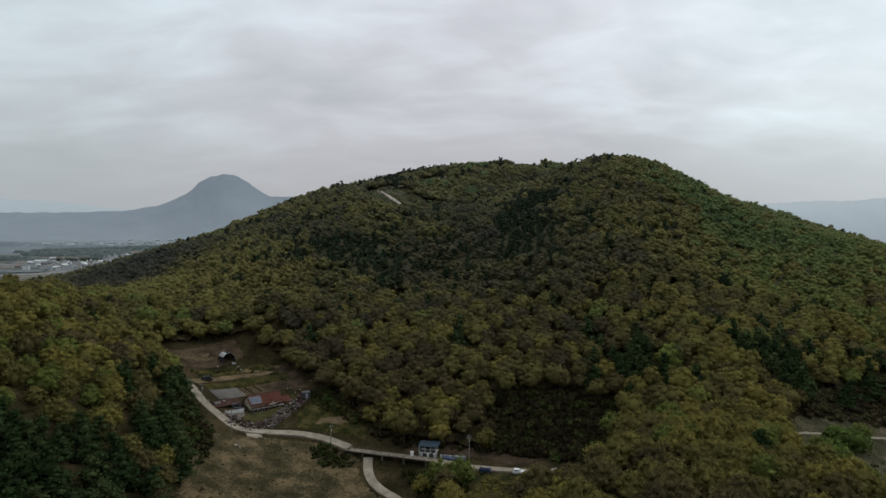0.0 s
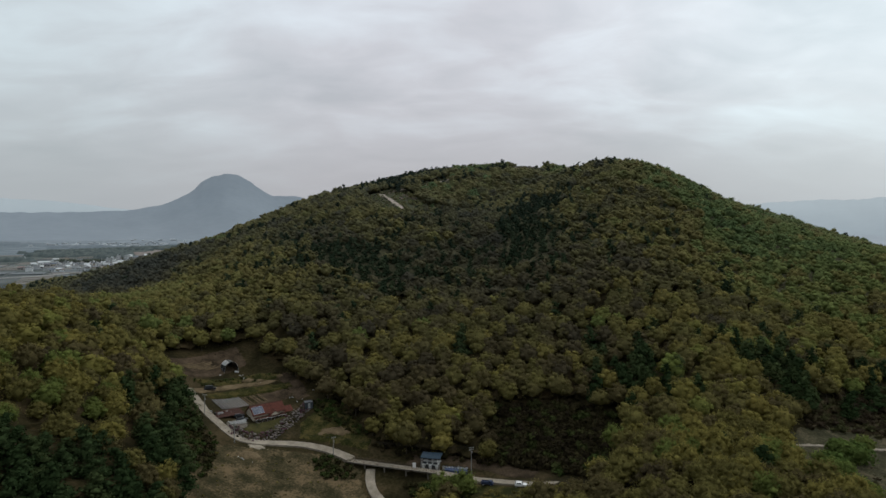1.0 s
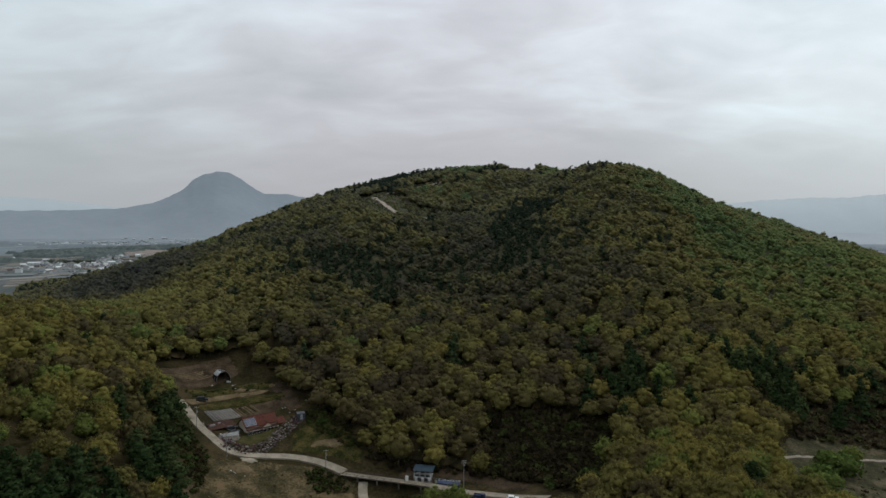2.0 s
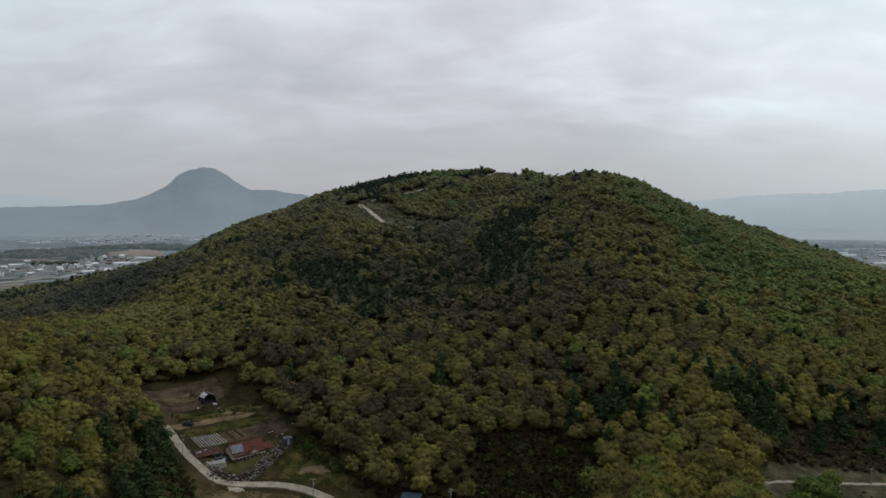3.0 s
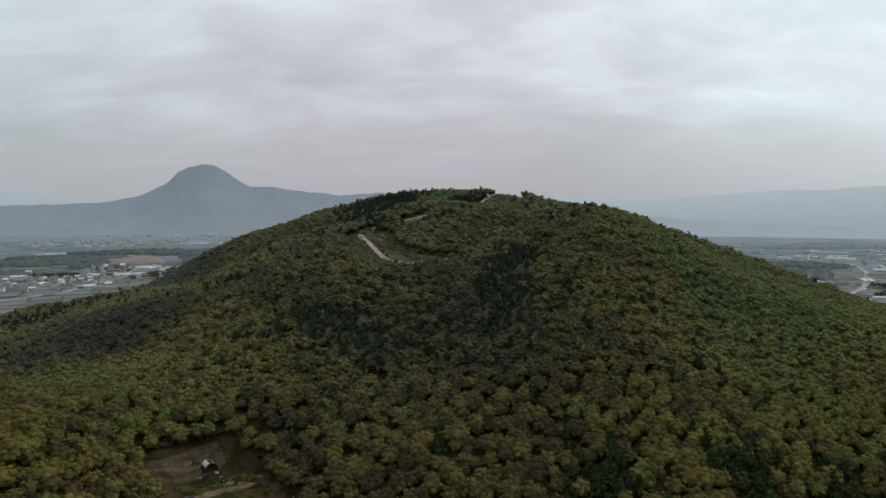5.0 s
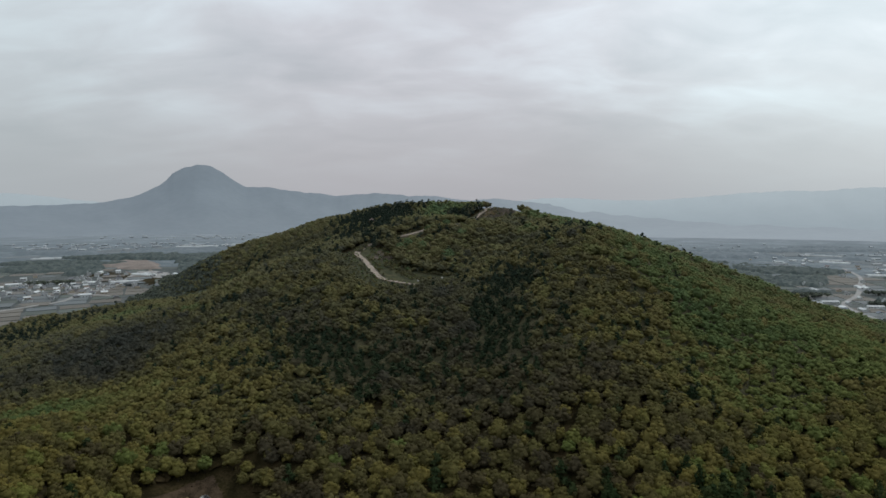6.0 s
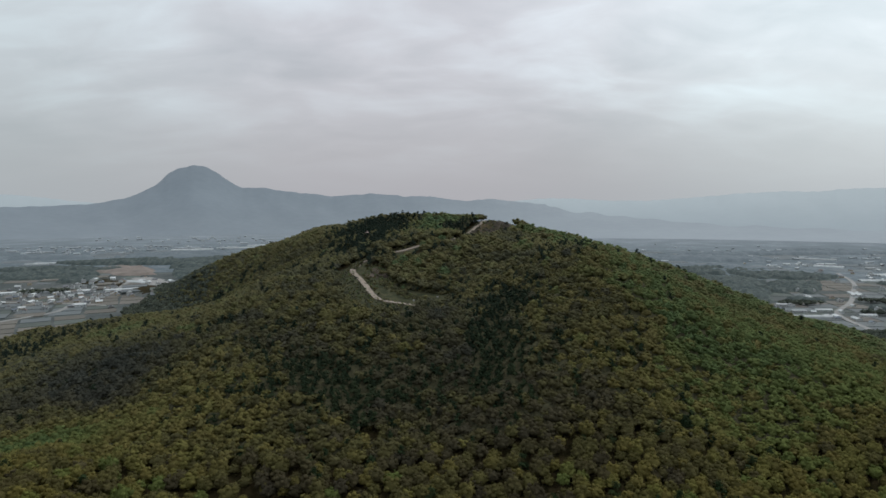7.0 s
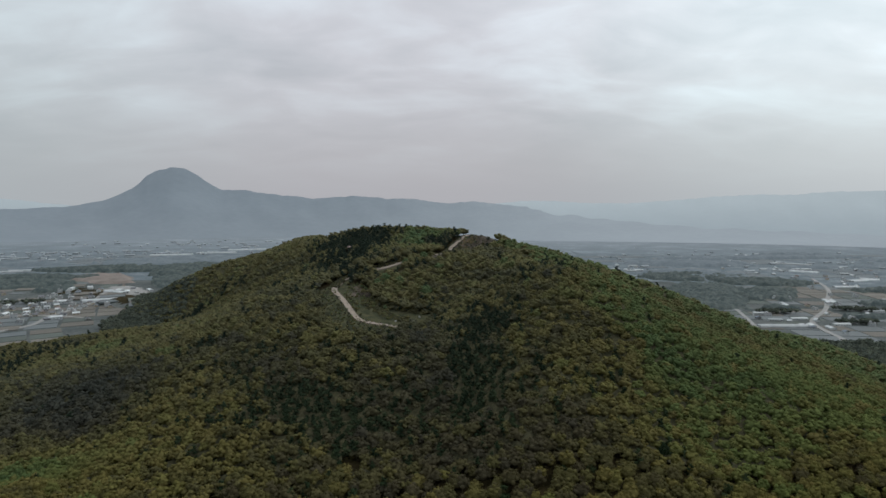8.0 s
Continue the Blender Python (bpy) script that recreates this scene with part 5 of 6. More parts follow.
STONES = [stone_mesh(k) for k in range(7)]
SHRUB_BLOOM = [mesh_from("azalea", *(lambda v, f: (v, f))(*crown_shape(700 + k, "shrub", 60, 0.22, 4)), [M_BLOSSOM], np.full(1, 0.0).repeat(len(crown_shape(700 + k, "shrub", 60, 0.22, 4)[0])) + [0.1, 0.5, 0.95][k % 3]) for k in range(6)]


def rockery():
    ob = thing("rockery", "sloping rockery of pale boulders round the yard", "rockery", 0, 0, 0)
    r = random.Random(5)
    spots = []
    line = smooth_line([(-84.5, 238.5, 0), (-80, 234.8, 0), (-74.5, 234.6, 0), (-69, 238, 0), (-65.5, 247, 0), (-62, 257, 0), (-59.5, 262, 0)], 1.1)
    for i, q in enumerate(line):
        d = (line[min(i + 1, len(line) - 1)] - line[max(i - 1, 0)]).normalized()
        nrm = Vector((-d.y, d.x, 0))
        for k in range(9):
            off = (k - 4.0) * 0.60 + r.uniform(-0.3, 0.3)
            if r.random() < 0.08:
                continue
            p = q + nrm * off + d * r.uniform(-0.4, 0.4)
            s = r.uniform(0.30, 0.50)
            z = land1(p.x, p.y) + 0.2 + max(0.0, off + 1.5) * 0.22
            if r.random() < 0.22:
                spots.append((p.x, p.y, z - 0.05))
                continue
            part_of("stone", STONES[r.randrange(7)], ob, m=pose(p.x, p.y, z, r.uniform(-20, 20), r.uniform(-20, 20), r.uniform(0, 360)) @ Matrix.Diagonal((s * 1.25, s, s, 1)))
    for x, y, z in spots:
        k = r.randrange(6)
        sh = new("azalea_bush", SHRUB_BLOOM[k])
        s = r.uniform(0.5, 0.9)
        sh.matrix_basis = pose(x, y, z, 0, 0, r.uniform(0, 360)) @ Matrix.Diagonal((s, s, s * 0.9, 1))
        tagged(sh, ["azalea bush in deep pink bloom in the rockery", "azalea bush in pale pink bloom in the rockery", "low olive-brown shrub in the rockery"][k % 3], "bush", "bushes in the rockery")


rockery()


# ---- garden, tunnel, tank, mound ----
M_OLDFILM = surface("soiled_mulch_film", (0.10, 0.095, 0.085), (0.26, 0.25, 0.235), 0.5, 8, rough=0.5, bump=0.1, random_amount=0.3)


def garden_beds():
    u, v = Vector((math.cos(radians(46)), math.sin(radians(46)), 0)), Vector((-math.sin(radians(46)), math.cos(radians(46)), 0))
    o = Vector((-93.0, 253.6, 0))
    for k in range(17):
        p = o + u * (k * 1.28)
        length = 9.5 if k < 10 else 8.0
        q = p + v * length
        film = k < 10
        ob = thing("garden_bed", "raised garden bed under white plastic film" if film else "raised garden bed with young green rows", "garden bed", p.x, p.y, 0, 0, "beds in the vegetable garden")
        bm = bmesh.new()
        za, zb = land1(p.x, p.y) + 0.3, land1(q.x, q.y) + 0.3
        rows = []
        for t in (0, 0.25, 0.5, 0.75, 1):
            c = p.lerp(q, t)
            z = land1(c.x, c.y) + 0.3
            rows.append([bm.verts.new((c.x + u.x * w - p.x, c.y + u.y * w - p.y, z + h)) for w, h in ((-0.34, 0.0), (-0.20, 0.26), (0.20, 0.26), (0.34, 0.0))])
        for a, b in zip(rows, rows[1:]):
            for i in range(3):
                bm.faces.new((a[i], a[i + 1], b[i + 1], b[i]))
        bm.faces.new(rows[0][::-1]), bm.faces.new(rows[-1])
        bmesh.ops.recalc_face_normals(bm, faces=bm.faces[:])
        part("mulch_film" if film else "soil_ridge", bm, M_OLDFILM if film else M_DIRT if k % 3 else M_GRASS, ob)


garden_beds()


def tunnel():
    ob = thing("tunnel_shed", "round-arched storage tunnel in black cloth with a white film roof", "shed", -103.6, 294.6, None, 40)
    n, R, L = 14, 3.4, 6.0
    ang = [math.pi * k / n for k in range(n + 1)]
    for name, a0, a1, mat, words in (("black_cover", 0, 8, M_DARK, "black shade cloth"), ("white_cover", 8, 11, M_HUTWHITE, "white plastic film"), ("side_cover", 11, 14, M_DARK, "black shade cloth")):
        bm = bmesh.new()
        rows = []
        for x in (0, 2, 4, L):
            rows.append([bm.verts.new((R * math.cos(ang[k]), x, 0.3 + 1.45 * R * math.sin(ang[k]))) for k in range(a0, a1 + 1)])
        for a, b in zip(rows, rows[1:]):
            for i in range(a1 - a0):
                bm.faces.new((a[i], a[i + 1], b[i + 1], b[i]))
        bmesh.ops.solidify(bm, geom=bm.faces[:], thickness=0.06)
        part(name, bm, mat, ob, words)
    bm = bmesh.new()
    vs = [bm.verts.new((R * 0.97 * math.cos(a), L - 0.1, 0.3 + 1.42 * R * math.sin(a))) for a in ang]
    bm.faces.new(vs)
    bmesh.ops.solidify(bm, geom=bm.faces[:], thickness=0.06)
    part("end_sheet", bm, M_DARK, ob)
    for x in (0.05, L / 2, L - 0.3):
        bm = bmesh.new()
        for k in range(n):
            p, q = ang[k], ang[k + 1]
            rod(bm, (R * 1.02 * math.cos(p), x, 0.25 + 1.47 * R * math.sin(p)), (R * 1.02 * math.cos(q), x, 0.25 + 1.47 * R * math.sin(q)), 0.05, None, 5)
        part("hoop", bm, M_STEEL, ob)
    part("sill", boxes((-R - 0.1, -R + 0.1, 0, L, -0.8, 0.5), (R - 0.1, R + 0.1, 0, L, -0.8, 0.5)), M_POLE, ob)
    for sack in ((1.2, 2.2, -1.3, -0.5, -0.3, 0.6), (2.0, 2.9, -1.9, -1.2, -0.4, 0.45)):
        part("white_sack", boxes(sack, bevel=0.18), M_FILM, ob)


tunnel()


def water_tank():
    ob = thing("storage_container", "blue-grey sheet-metal storage container", "container", -59.0, 261.6, None, 24)
    part("body", boxes((-1.6, 1.6, -1.5, 1.5, -0.6, 2.5), bevel=0.06), M_TANK, ob)
    for k in range(9):
        x = -1.6 + k * 0.4
        part("rib", boxes((x - 0.06, x + 0.06, -1.56, -1.49, -0.4, 2.4)), M_TANK, ob)
    part("roof_lid", boxes((-1.7, 1.7, -1.6, 1.6, 2.5, 2.62), bevel=0.03), M_ROOFGREY, ob, "grey sheet-metal lid")
    part("door", boxes((-0.5, 0.5, -1.6, -1.5, 0.1, 2.2)), M_STEEL, ob)


water_tank()


def heap(name, label, x, y, rx, ry, h, mat, turn=0.0, seed=1):
    ob = thing(name, label, "soil heap", x, y, None, turn)
    bm = bmesh.new()
    bmesh.ops.create_icosphere(bm, subdivisions=3, radius=1.0)
    for v in bm.verts:
        n = 1 + 0.22 * noise.noise(v.co * 1.7 + Vector((seed, 0, 0))) + 0.08 * noise.noise(v.co * 5)
        v.co = Vector((v.co.x * rx * n, v.co.y * ry * n, v.co.z * h * n))
    for f in bm.faces:
        f.smooth = True
    part("mound", bm, mat, ob)


heap("soil_heap", "long heap of pale yellow soil on the lane", -93.0, 287.0, 3.6, 1.5, 1.5, M_DIRT, 35, 1)
heap("soil_heap", "low heap of pale yellow soil", -87.5, 287.5, 2.2, 1.3, 1.2, M_DIRT, 20, 2)
heap("soil_heap", "small heap of pale earth by the slope", -79.5, 292.0, 1.8, 1.1, 0.9, M_DIRT, 10, 3)


def litter():
    r = random.Random(11)
    for k in range(18):
        x, y = r.choice([(-98 + r.uniform(-10, 16), 288 + r.uniform(-3, 5)), (-66 + r.uniform(-6, 6), 268 + r.uniform(-4, 8)), (-72 + r.uniform(-3, 3), 219 + r.uniform(-2, 3))])
        s = r.uniform(0.2, 0.45)
        ob = thing("white_sack", "white plastic sack lying in the grass", "sack", x, y, None, r.uniform(0, 360), "sacks on the farm")
        bm = boxes((-s, s, -s * 0.6, s * 0.6, 0.1, 0.1 + s * 0.8), bevel=s * 0.25)
        part("sack", bm, M_FILM, ob)


litter()


def utility_pole(x, y, h=8.6, arms=1):
    ob = thing("utility_pole", "grey concrete utility pole with a steel crossarm", "utility pole", x, y, None, 20, "utility poles")
    bm = bmesh.new()
    rod(bm, (0, 0, -1.0), (0, 0, h), 0.17, 0.10, 10)
    part("shaft", bm, M_POLE, ob)
    for k in range(arms):
        part("crossarm", boxes((-0.9, 0.9, -0.05, 0.05, h - 0.5 - k * 0.7, h - 0.4 - k * 0.7)), M_STEEL, ob)
        for sx in (-0.8, -0.3, 0.3, 0.8):
            bm = bmesh.new()
            rod(bm, (sx, 0, h - 0.4 - k * 0.7), (sx, 0, h - 0.18 - k * 0.7), 0.05, 0.03, 6)
            part("insulator", bm, M_WHITE, ob)
    bm = bmesh.new()
    rod(bm, (0.28, 0, h - 2.4), (0.28, 0, h - 1.7), 0.17, None, 8)
    part("transformer", bm, M_STEEL, ob)
    return Vector((x, y, land1(x, y) + h - 0.3))


tops = [utility_pole(-96.5, 243.2), utility_pole(-79.3, 227.6), utility_pole(-42.0, 227.2), utility_pole(9.4, 217.4, 10.4, 2)]
utility_pole(169, 222.5)


def cables():
    for a, b in zip(tops, tops[1:]):
        for off in (-0.7, 0.7):
            ob = thing("power_line", "thin dark power line between the poles", "cable", 0, 0, 0, 0, "lines along the lane")
            bm = bmesh.new()
            n = 10
            pts = []
            for k in range(n + 1):
                t = k / n
                p = a.lerp(b, t)
                pts.append(p + Vector((0.2 * off, off, -4 * 0.9 * t * (1 - t))))
            for p, q in zip(pts, pts[1:]):
                rod(bm, p, q, 0.018, None, 4)
            part("wire", bm, M_RUBBER, ob)


cables()


# ---- hut with a blue roof and the goods beside it ----
def blue_hut():
    ob = thing("roadside_hut", "two-level roadside hut with a blue sheet roof and white walls", "hut", -5.2, 223.6, -5.0, -12)
    part("base", boxes((-3.4, 3.4, -2.2, 2.4, -1.5, 0.15)), M_OLDCONC, ob)
    part("back_wall", boxes((-3.1, 3.1, 2.0, 2.15, 0.15, 5.4)), M_OLDCONC, ob)
    for x0, x1 in ((-3.1, -2.0), (-0.4, 0.5), (2.1, 3.1)):
        part("wall_panel", boxes((x0, x1, -1.9, -1.75, 0.15, 2.6)), M_HUTWHITE, ob, "white wall panel")
    for x0, x1 in ((-2.0, -0.4), (0.5, 2.1)):
        win = part("window", boxes((x0, x1, -1.86, -1.79, 0.9, 2.4)), M_WHITE, ob)
        part("pane", boxes((x0 + 0.1, x1 - 0.1, -1.90, -1.85, 1.0, 2.3)), M_GLASS, win)
        part("panel_below", boxes((x0, x1, -1.9, -1.76, 0.15, 0.9)), M_GREYWALL, ob)
    part("side_wall", boxes((-3.1, -2.95, -1.75, 2.0, 0.15, 2.6)), M_GREYWALL, ob)
    part("side_wall", boxes((2.95, 3.1, -1.75, 2.0, 0.15, 2.6)), M_OLDCONC, ob)
    part("upper_floor", boxes((-3.2, 3.2, -1.9, 2.1, 2.6, 2.75)), M_WHITE, ob)
    # dark panel put in for the shade inside the open upper level
    part("upper_panel", boxes((-3.05, 3.05, -1.8, -1.7, 2.75, 3.5)), M_GLASS, ob, "dark panel standing in for the shaded upper interior")
    for x in (-3.0, -1.0, 1.0, 2.9):
        part("upper_post", boxes((x - 0.1, x + 0.1, -1.85, -1.68, 2.75, 4.95)), M_HUTWHITE, ob)
    part("roof", prism([(-2.4, 4.9), (2.2, 5.5), (2.2, 5.65), (-2.4, 5.05)], -3.6, 3.9), M_BLUE, ob, "blue sheet-metal roof")
    for k in range(12):
        x = -3.5 + k * 0.65
        part("roof_seam", prism([(-2.42, 5.054), (2.2, 5.654), (2.2, 5.72), (-2.42, 5.12)], x, x + 0.08), M_BLUE, ob)
    for x in (-3.3, 3.6):
        part("post", boxes((x - 0.08, x + 0.08, -2.3, -2.14, 0.0, 4.95)), M_STEEL, ob)


blue_hut()


def goods():
    ob = thing("white_cabinet", "white upright cabinet standing by the lane", "cabinet", -11.3, 220.6, -3.4, -10)
    part("body", boxes((-0.55, 0.55, -0.4, 0.4, -0.9, 2.0), bevel=0.05), M_WHITE, ob)
    part("door", boxes((-0.48, 0.48, -0.44, -0.39, 0.2, 1.9)), M_CARWHITE, ob)
    ob = thing("tarpaulin_stack", "long stack of goods under blue tarpaulin", "stack", 3.6, 219.0, -5.2, -14)
    bm = boxes((-3.8, 4.4, -1.3, 1.2, -0.6, 2.0))
    bmesh.ops.subdivide_edges(bm, edges=bm.edges[:], cuts=5, use_grid_fill=True)
    for v in bm.verts:
        v.co += Vector((0, 0, 0.25 * noise.noise(v.co * 0.9))) + Vector(noise.noise_vector(v.co * 1.5)) * 0.12
    part("tarpaulin", bm, M_TARP, ob)
    part("foot_board", boxes((-3.9, 4.1, -1.3, -1.2, -0.6, 0.1)), M_POLE, ob)
    r = random.Random(3)
    for k in range(9):
        x, y = -0.6 + k * 1.05, 222.0 - k * 0.25 + r.uniform(-0.2, 0.2)
        s = r.uniform(0.34, 0.5)
        ob = thing("white_drum", "white plastic drum in a row behind the stack", "drum", x, y, None, 0, "drums behind the tarpaulin")
        bm = bmesh.new()
        rod(bm, (0, 0, 0), (0, 0, 1.6 * s + 0.6), s, s * 0.95, 10)
        part("drum", bm, M_WHITE, ob)
        bm = bmesh.new()
        rod(bm, (0, 0, 1.6 * s + 0.6), (0, 0, 1.6 * s + 0.72), s * 0.7, s * 0.6, 10)
        part("lid", bm, M_TARP, ob)


goods()


# ---- hilltop: small shrine hut, grave stones, benches ----
def hilltop_things():
    ob = thing("hilltop_pavilion", "small brown wooden pavilion among the ridge pines", "pavilion", -63, 800, None, 10)
    for x in (-1.8, 1.8):
        for y in (-1.8, 1.8):
            part("post", boxes((x - 0.15, x + 0.15, y - 0.15, y + 0.15, -0.5, 8.2)), M_DARKRED, ob)
    part("floor", boxes((-2.4, 2.4, -2.4, 2.4, 5.2, 5.5)), M_BARK, ob)
    bm = bmesh.new()
    bmesh.ops.create_cone(bm, cap_ends=True, segments=4, radius1=4.2, radius2=0.3, depth=2.2, matrix=Matrix.Translation((0, 0, 9.2)) @ Matrix.Rotation(radians(45), 4, "Z"))
    part("roof", bm, M_ROOFDULL, ob)
    for x, y, words in ((-2, 546, "small white marker stone on the meadow"), (8, 548, "small white marker stone on the meadow"), (20, 560, "pale marker stone at the meadow's edge"), (-68, 776, "pale stone block by the ridge woods"), (112, 772, "pale stone block on the summit")):
        ob = thing("marker_stone", words, "stone", x, y, None, 15, "stones on the hilltop")
        part("slab", boxes((-0.8, 0.8, -0.3, 0.3, -0.4, 1.5), bevel=0.08), M_WHITE, ob)
        part("base", boxes((-1.1, 1.1, -0.6, 0.6, -0.5, 0.35), bevel=0.05), M_STONE, ob)


hilltop_things()

# ---- thickets and bushes ----
def brush(name, label, poly, gap, rad0, rad1, tint0, tint1, material, cards=40, size=0.2):
    xs = [q[0] for q in poly]
    ys = [q[1] for q in poly]
    gx, gy = np.meshgrid(np.arange(min(xs), max(xs), gap), np.arange(min(ys), max(ys), gap), indexing="ij")
    gx, gy = (gx + rng.uniform(-0.4, 0.4, gx.shape) * gap).ravel(), (gy + rng.uniform(-0.4, 0.4, gy.shape) * gap).ravel()
    k = inside(poly, gx, gy)
    gx, gy = gx[k], gy[k]
    grow(name, label, "shrub", material, gx, gy, cards, size, 4, False, rad0, rad1, rng.uniform(tint0, tint1, len(gx)))


brush("dark_thicket", "dark thicket of bare shrubs at the foot of the hill", DARK_THICKET, 2.6, 1.8, 3.6, 0.0, 0.75, M_BRUSH, 70)
brush("lower_thicket", "dark green thicket beside the lane end", LOWER_THICKET, 2.2, 1.8, 3.4, 0.2, 1.0, M_BRUSH, 60)
brush("scrub_right", "brown and green scrub on the open ground", [(124, 148), (111, 164), (110, 177), (116, 196), (124, 208), (134, 214), (150, 219), (172, 221), (200, 222), (214, 190), (190, 150), (150, 134)], 4.6, 0.6, 1.5, 0.0, 0.8, M_THINBRUSH, 18, 0.3)
brush("bare_stand_scrub", "thin brown leafless scrub at the foot of the pines", BARE_STAND, 2.7, 1.5, 3.2, 0.0, 0.75, M_THINBRUSH, 26, 0.26)
brush("bank_scrub", "low green scrub on the bank", [(-56, 256), (-58, 267), (-46, 264), (-34, 250), (-28, 240), (-36, 241)], 2.0, 1.0, 2.0, 0.4, 1.0, M_BRUSH)
brush("verge_scrub", "low green scrub below the lane", [(-14, 213), (0, 214), (10, 208), (8, 196), (4, 192), (-10, 202)], 2.0, 1.1, 2.2, 0.3, 1.0, M_BRUSH)
brush("golden_scrub", "golden young scrub below the lane", [(12, 206), (22, 198), (34, 194), (42, 184), (34, 172), (14, 180)], 2.4, 0.9, 1.7, 0.4, 0.75, M_LEAF, 34)
brush("field_tufts", "clumps of dull weeds in the dry field", [(-80, 180), (-88, 212), (-70, 226), (-50, 227), (-34, 218), (-32, 200), (-40, 178), (-56, 162)], 3.4, 0.25, 0.85, 0.1, 0.6, M_LEAF, 22, 0.3)
brush("bridge_scrub", "dark green scrub beside the bridge end", [(-50, 221), (-46, 229), (-36, 224), (-31, 217), (-40, 214)], 1.9, 1.2, 2.3, 0.4, 0.9, M_BRUSH, 40)
brush("lane_scrub", "dark green scrub on the slope below the lane", [(-110, 250), (-98, 238), (-86, 227), (-80, 212), (-78, 196), (-88, 200), (-104, 238)], 2.1, 0.9, 2.2, 0.2, 1.0, M_BRUSH)
brush("tilled_edge_scrub", "scrub along the edge of the tilled field", [(-116, 275), (-104, 286), (-92, 294), (-80, 296), (-84, 290), (-100, 283), (-110, 272)], 2.4, 0.6, 1.3, 0.3, 1.0, M_BRUSH, 24)
brush("hut_scrub", "dark scrub behind the hut", [(-30, 234), (-24, 241), (-12, 233), (6, 229), (22, 224), (16, 222), (0, 226), (-14, 227)], 2.2, 1.0, 2.2, 0.0, 0.6, M_BRUSH, 36)
brush("track_scrub", "low brown and green scrub below the hill track", TRACK_FRONT, 3.6, 1.0, 1.9, 0.2, 0.9, M_LEAF, 24, 0.3)
brush("upper_track_scrub", "low brown scrub beside the upper track", UPPER_TRACK, 5.0, 0.9, 2.0, 0.0, 0.6, M_LEAF, 24, 0.3)
brush("meadow_scrub", "green bushes scattered over the hillside meadow", [(-54, 600), (-50, 634), (-30, 646), (-24, 612), (-30, 584), (-36, 560), (-30, 545), (-44, 566)], 4.4, 1.2, 2.8, 0.4, 0.9, M_LEAF, 36, 0.24)
brush("summit_scrub", "brown and green scrub on the summit", SUMMIT_GRASS, 5.0, 1.0, 2.0, 0.2, 0.9, M_LEAF, 24, 0.3)


def bush(x, y, rad, tint, label, seed, z=None):
    ob = thing("bush", label, "bush", x, y, z, seed * 40)
    v, f = crown_shape(900 + seed, "shrub", 420, 0.12, 8)
    me = mesh_from("leaves", v * [rad, rad, rad * 0.95] + [0, 0, -0.1], f, [M_LEAF], np.full(len(v), tint))
    part_of("leaves", me, ob)
    bm = bmesh.new()
    for k in range(5):
        a = k * 1.3
        rod(bm, (0, 0, -0.3), (math.cos(a) * rad * 0.5, math.sin(a) * rad * 0.5, rad * 0.7), 0.12, 0.04, 5)
    part("stems", bm, M_BARK, ob)


for _i, (_x, _y, _r, _t) in enumerate([(128, 200, 7.0, 1.0), (136, 207, 8.0, 0.98), (144, 212, 7.0, 1.0), (124, 191, 5.5, 0.95), (121, 172, 4.5, 0.86), (152, 220, 5.5, 0.9)]):
    bush(_x, _y, _r, _t, "broad bright green bush on the open scrub", _i)
for _i, (_x, _y, _s, _t) in enumerate([(-1, 202, 1.1, 0.9), (6, 199, 1.2, 0.9), (1, 195, 1.05, 0.3), (-7, 199, 0.75, 0.7)]):
    ob = thing("oak_tree", OAK_WORDS[_t] + " below the lane", "tree", _x, _y, None, 70 * _i, "trees below the lane")
    ob.scale = (_s, _s, _s)
    part_of("trunk", trunk_mesh("oak", _i), ob)
    part_of("crown", crown_mesh("oak", _i, _t), ob)

for _i, (_x, _y, _s, _t) in enumerate([(10, 243, 1.2, 0.1), (15, 251, 1.1, 0.3), (4, 238, 0.9, 0.1), (17, 233, 0.8, 0.1)]):
    ob = thing("oak_tree", OAK_WORDS[_t] + " behind the hut", "tree", _x, _y, None, 80 * _i, "trees behind the hut")
    ob.scale = (_s, _s, _s)
    part_of("trunk", trunk_mesh("oak", _i), ob)
    part_of("crown", crown_mesh("oak", _i, _t), ob)

for _i, (_x, _y, _s) in enumerate([(166, 247, 0.95), (178, 252, 1.05), (186, 244, 0.8), (196, 254, 1.0), (206, 249, 0.85), (216, 256, 1.0), (159, 241, 0.7)]):
    ob = thing("pine_tree", "dark green pine above the thin brown scrub", "tree", _x, _y, None, 65 * _i, "pines above the footpath")
    ob.scale = (_s, _s, _s)
    part_of("trunk", trunk_mesh("pine", _i % 5), ob)
    part_of("crown", crown_mesh("pine", _i % 5, [0.1, 0.4, 0.8][_i % 3]), ob)

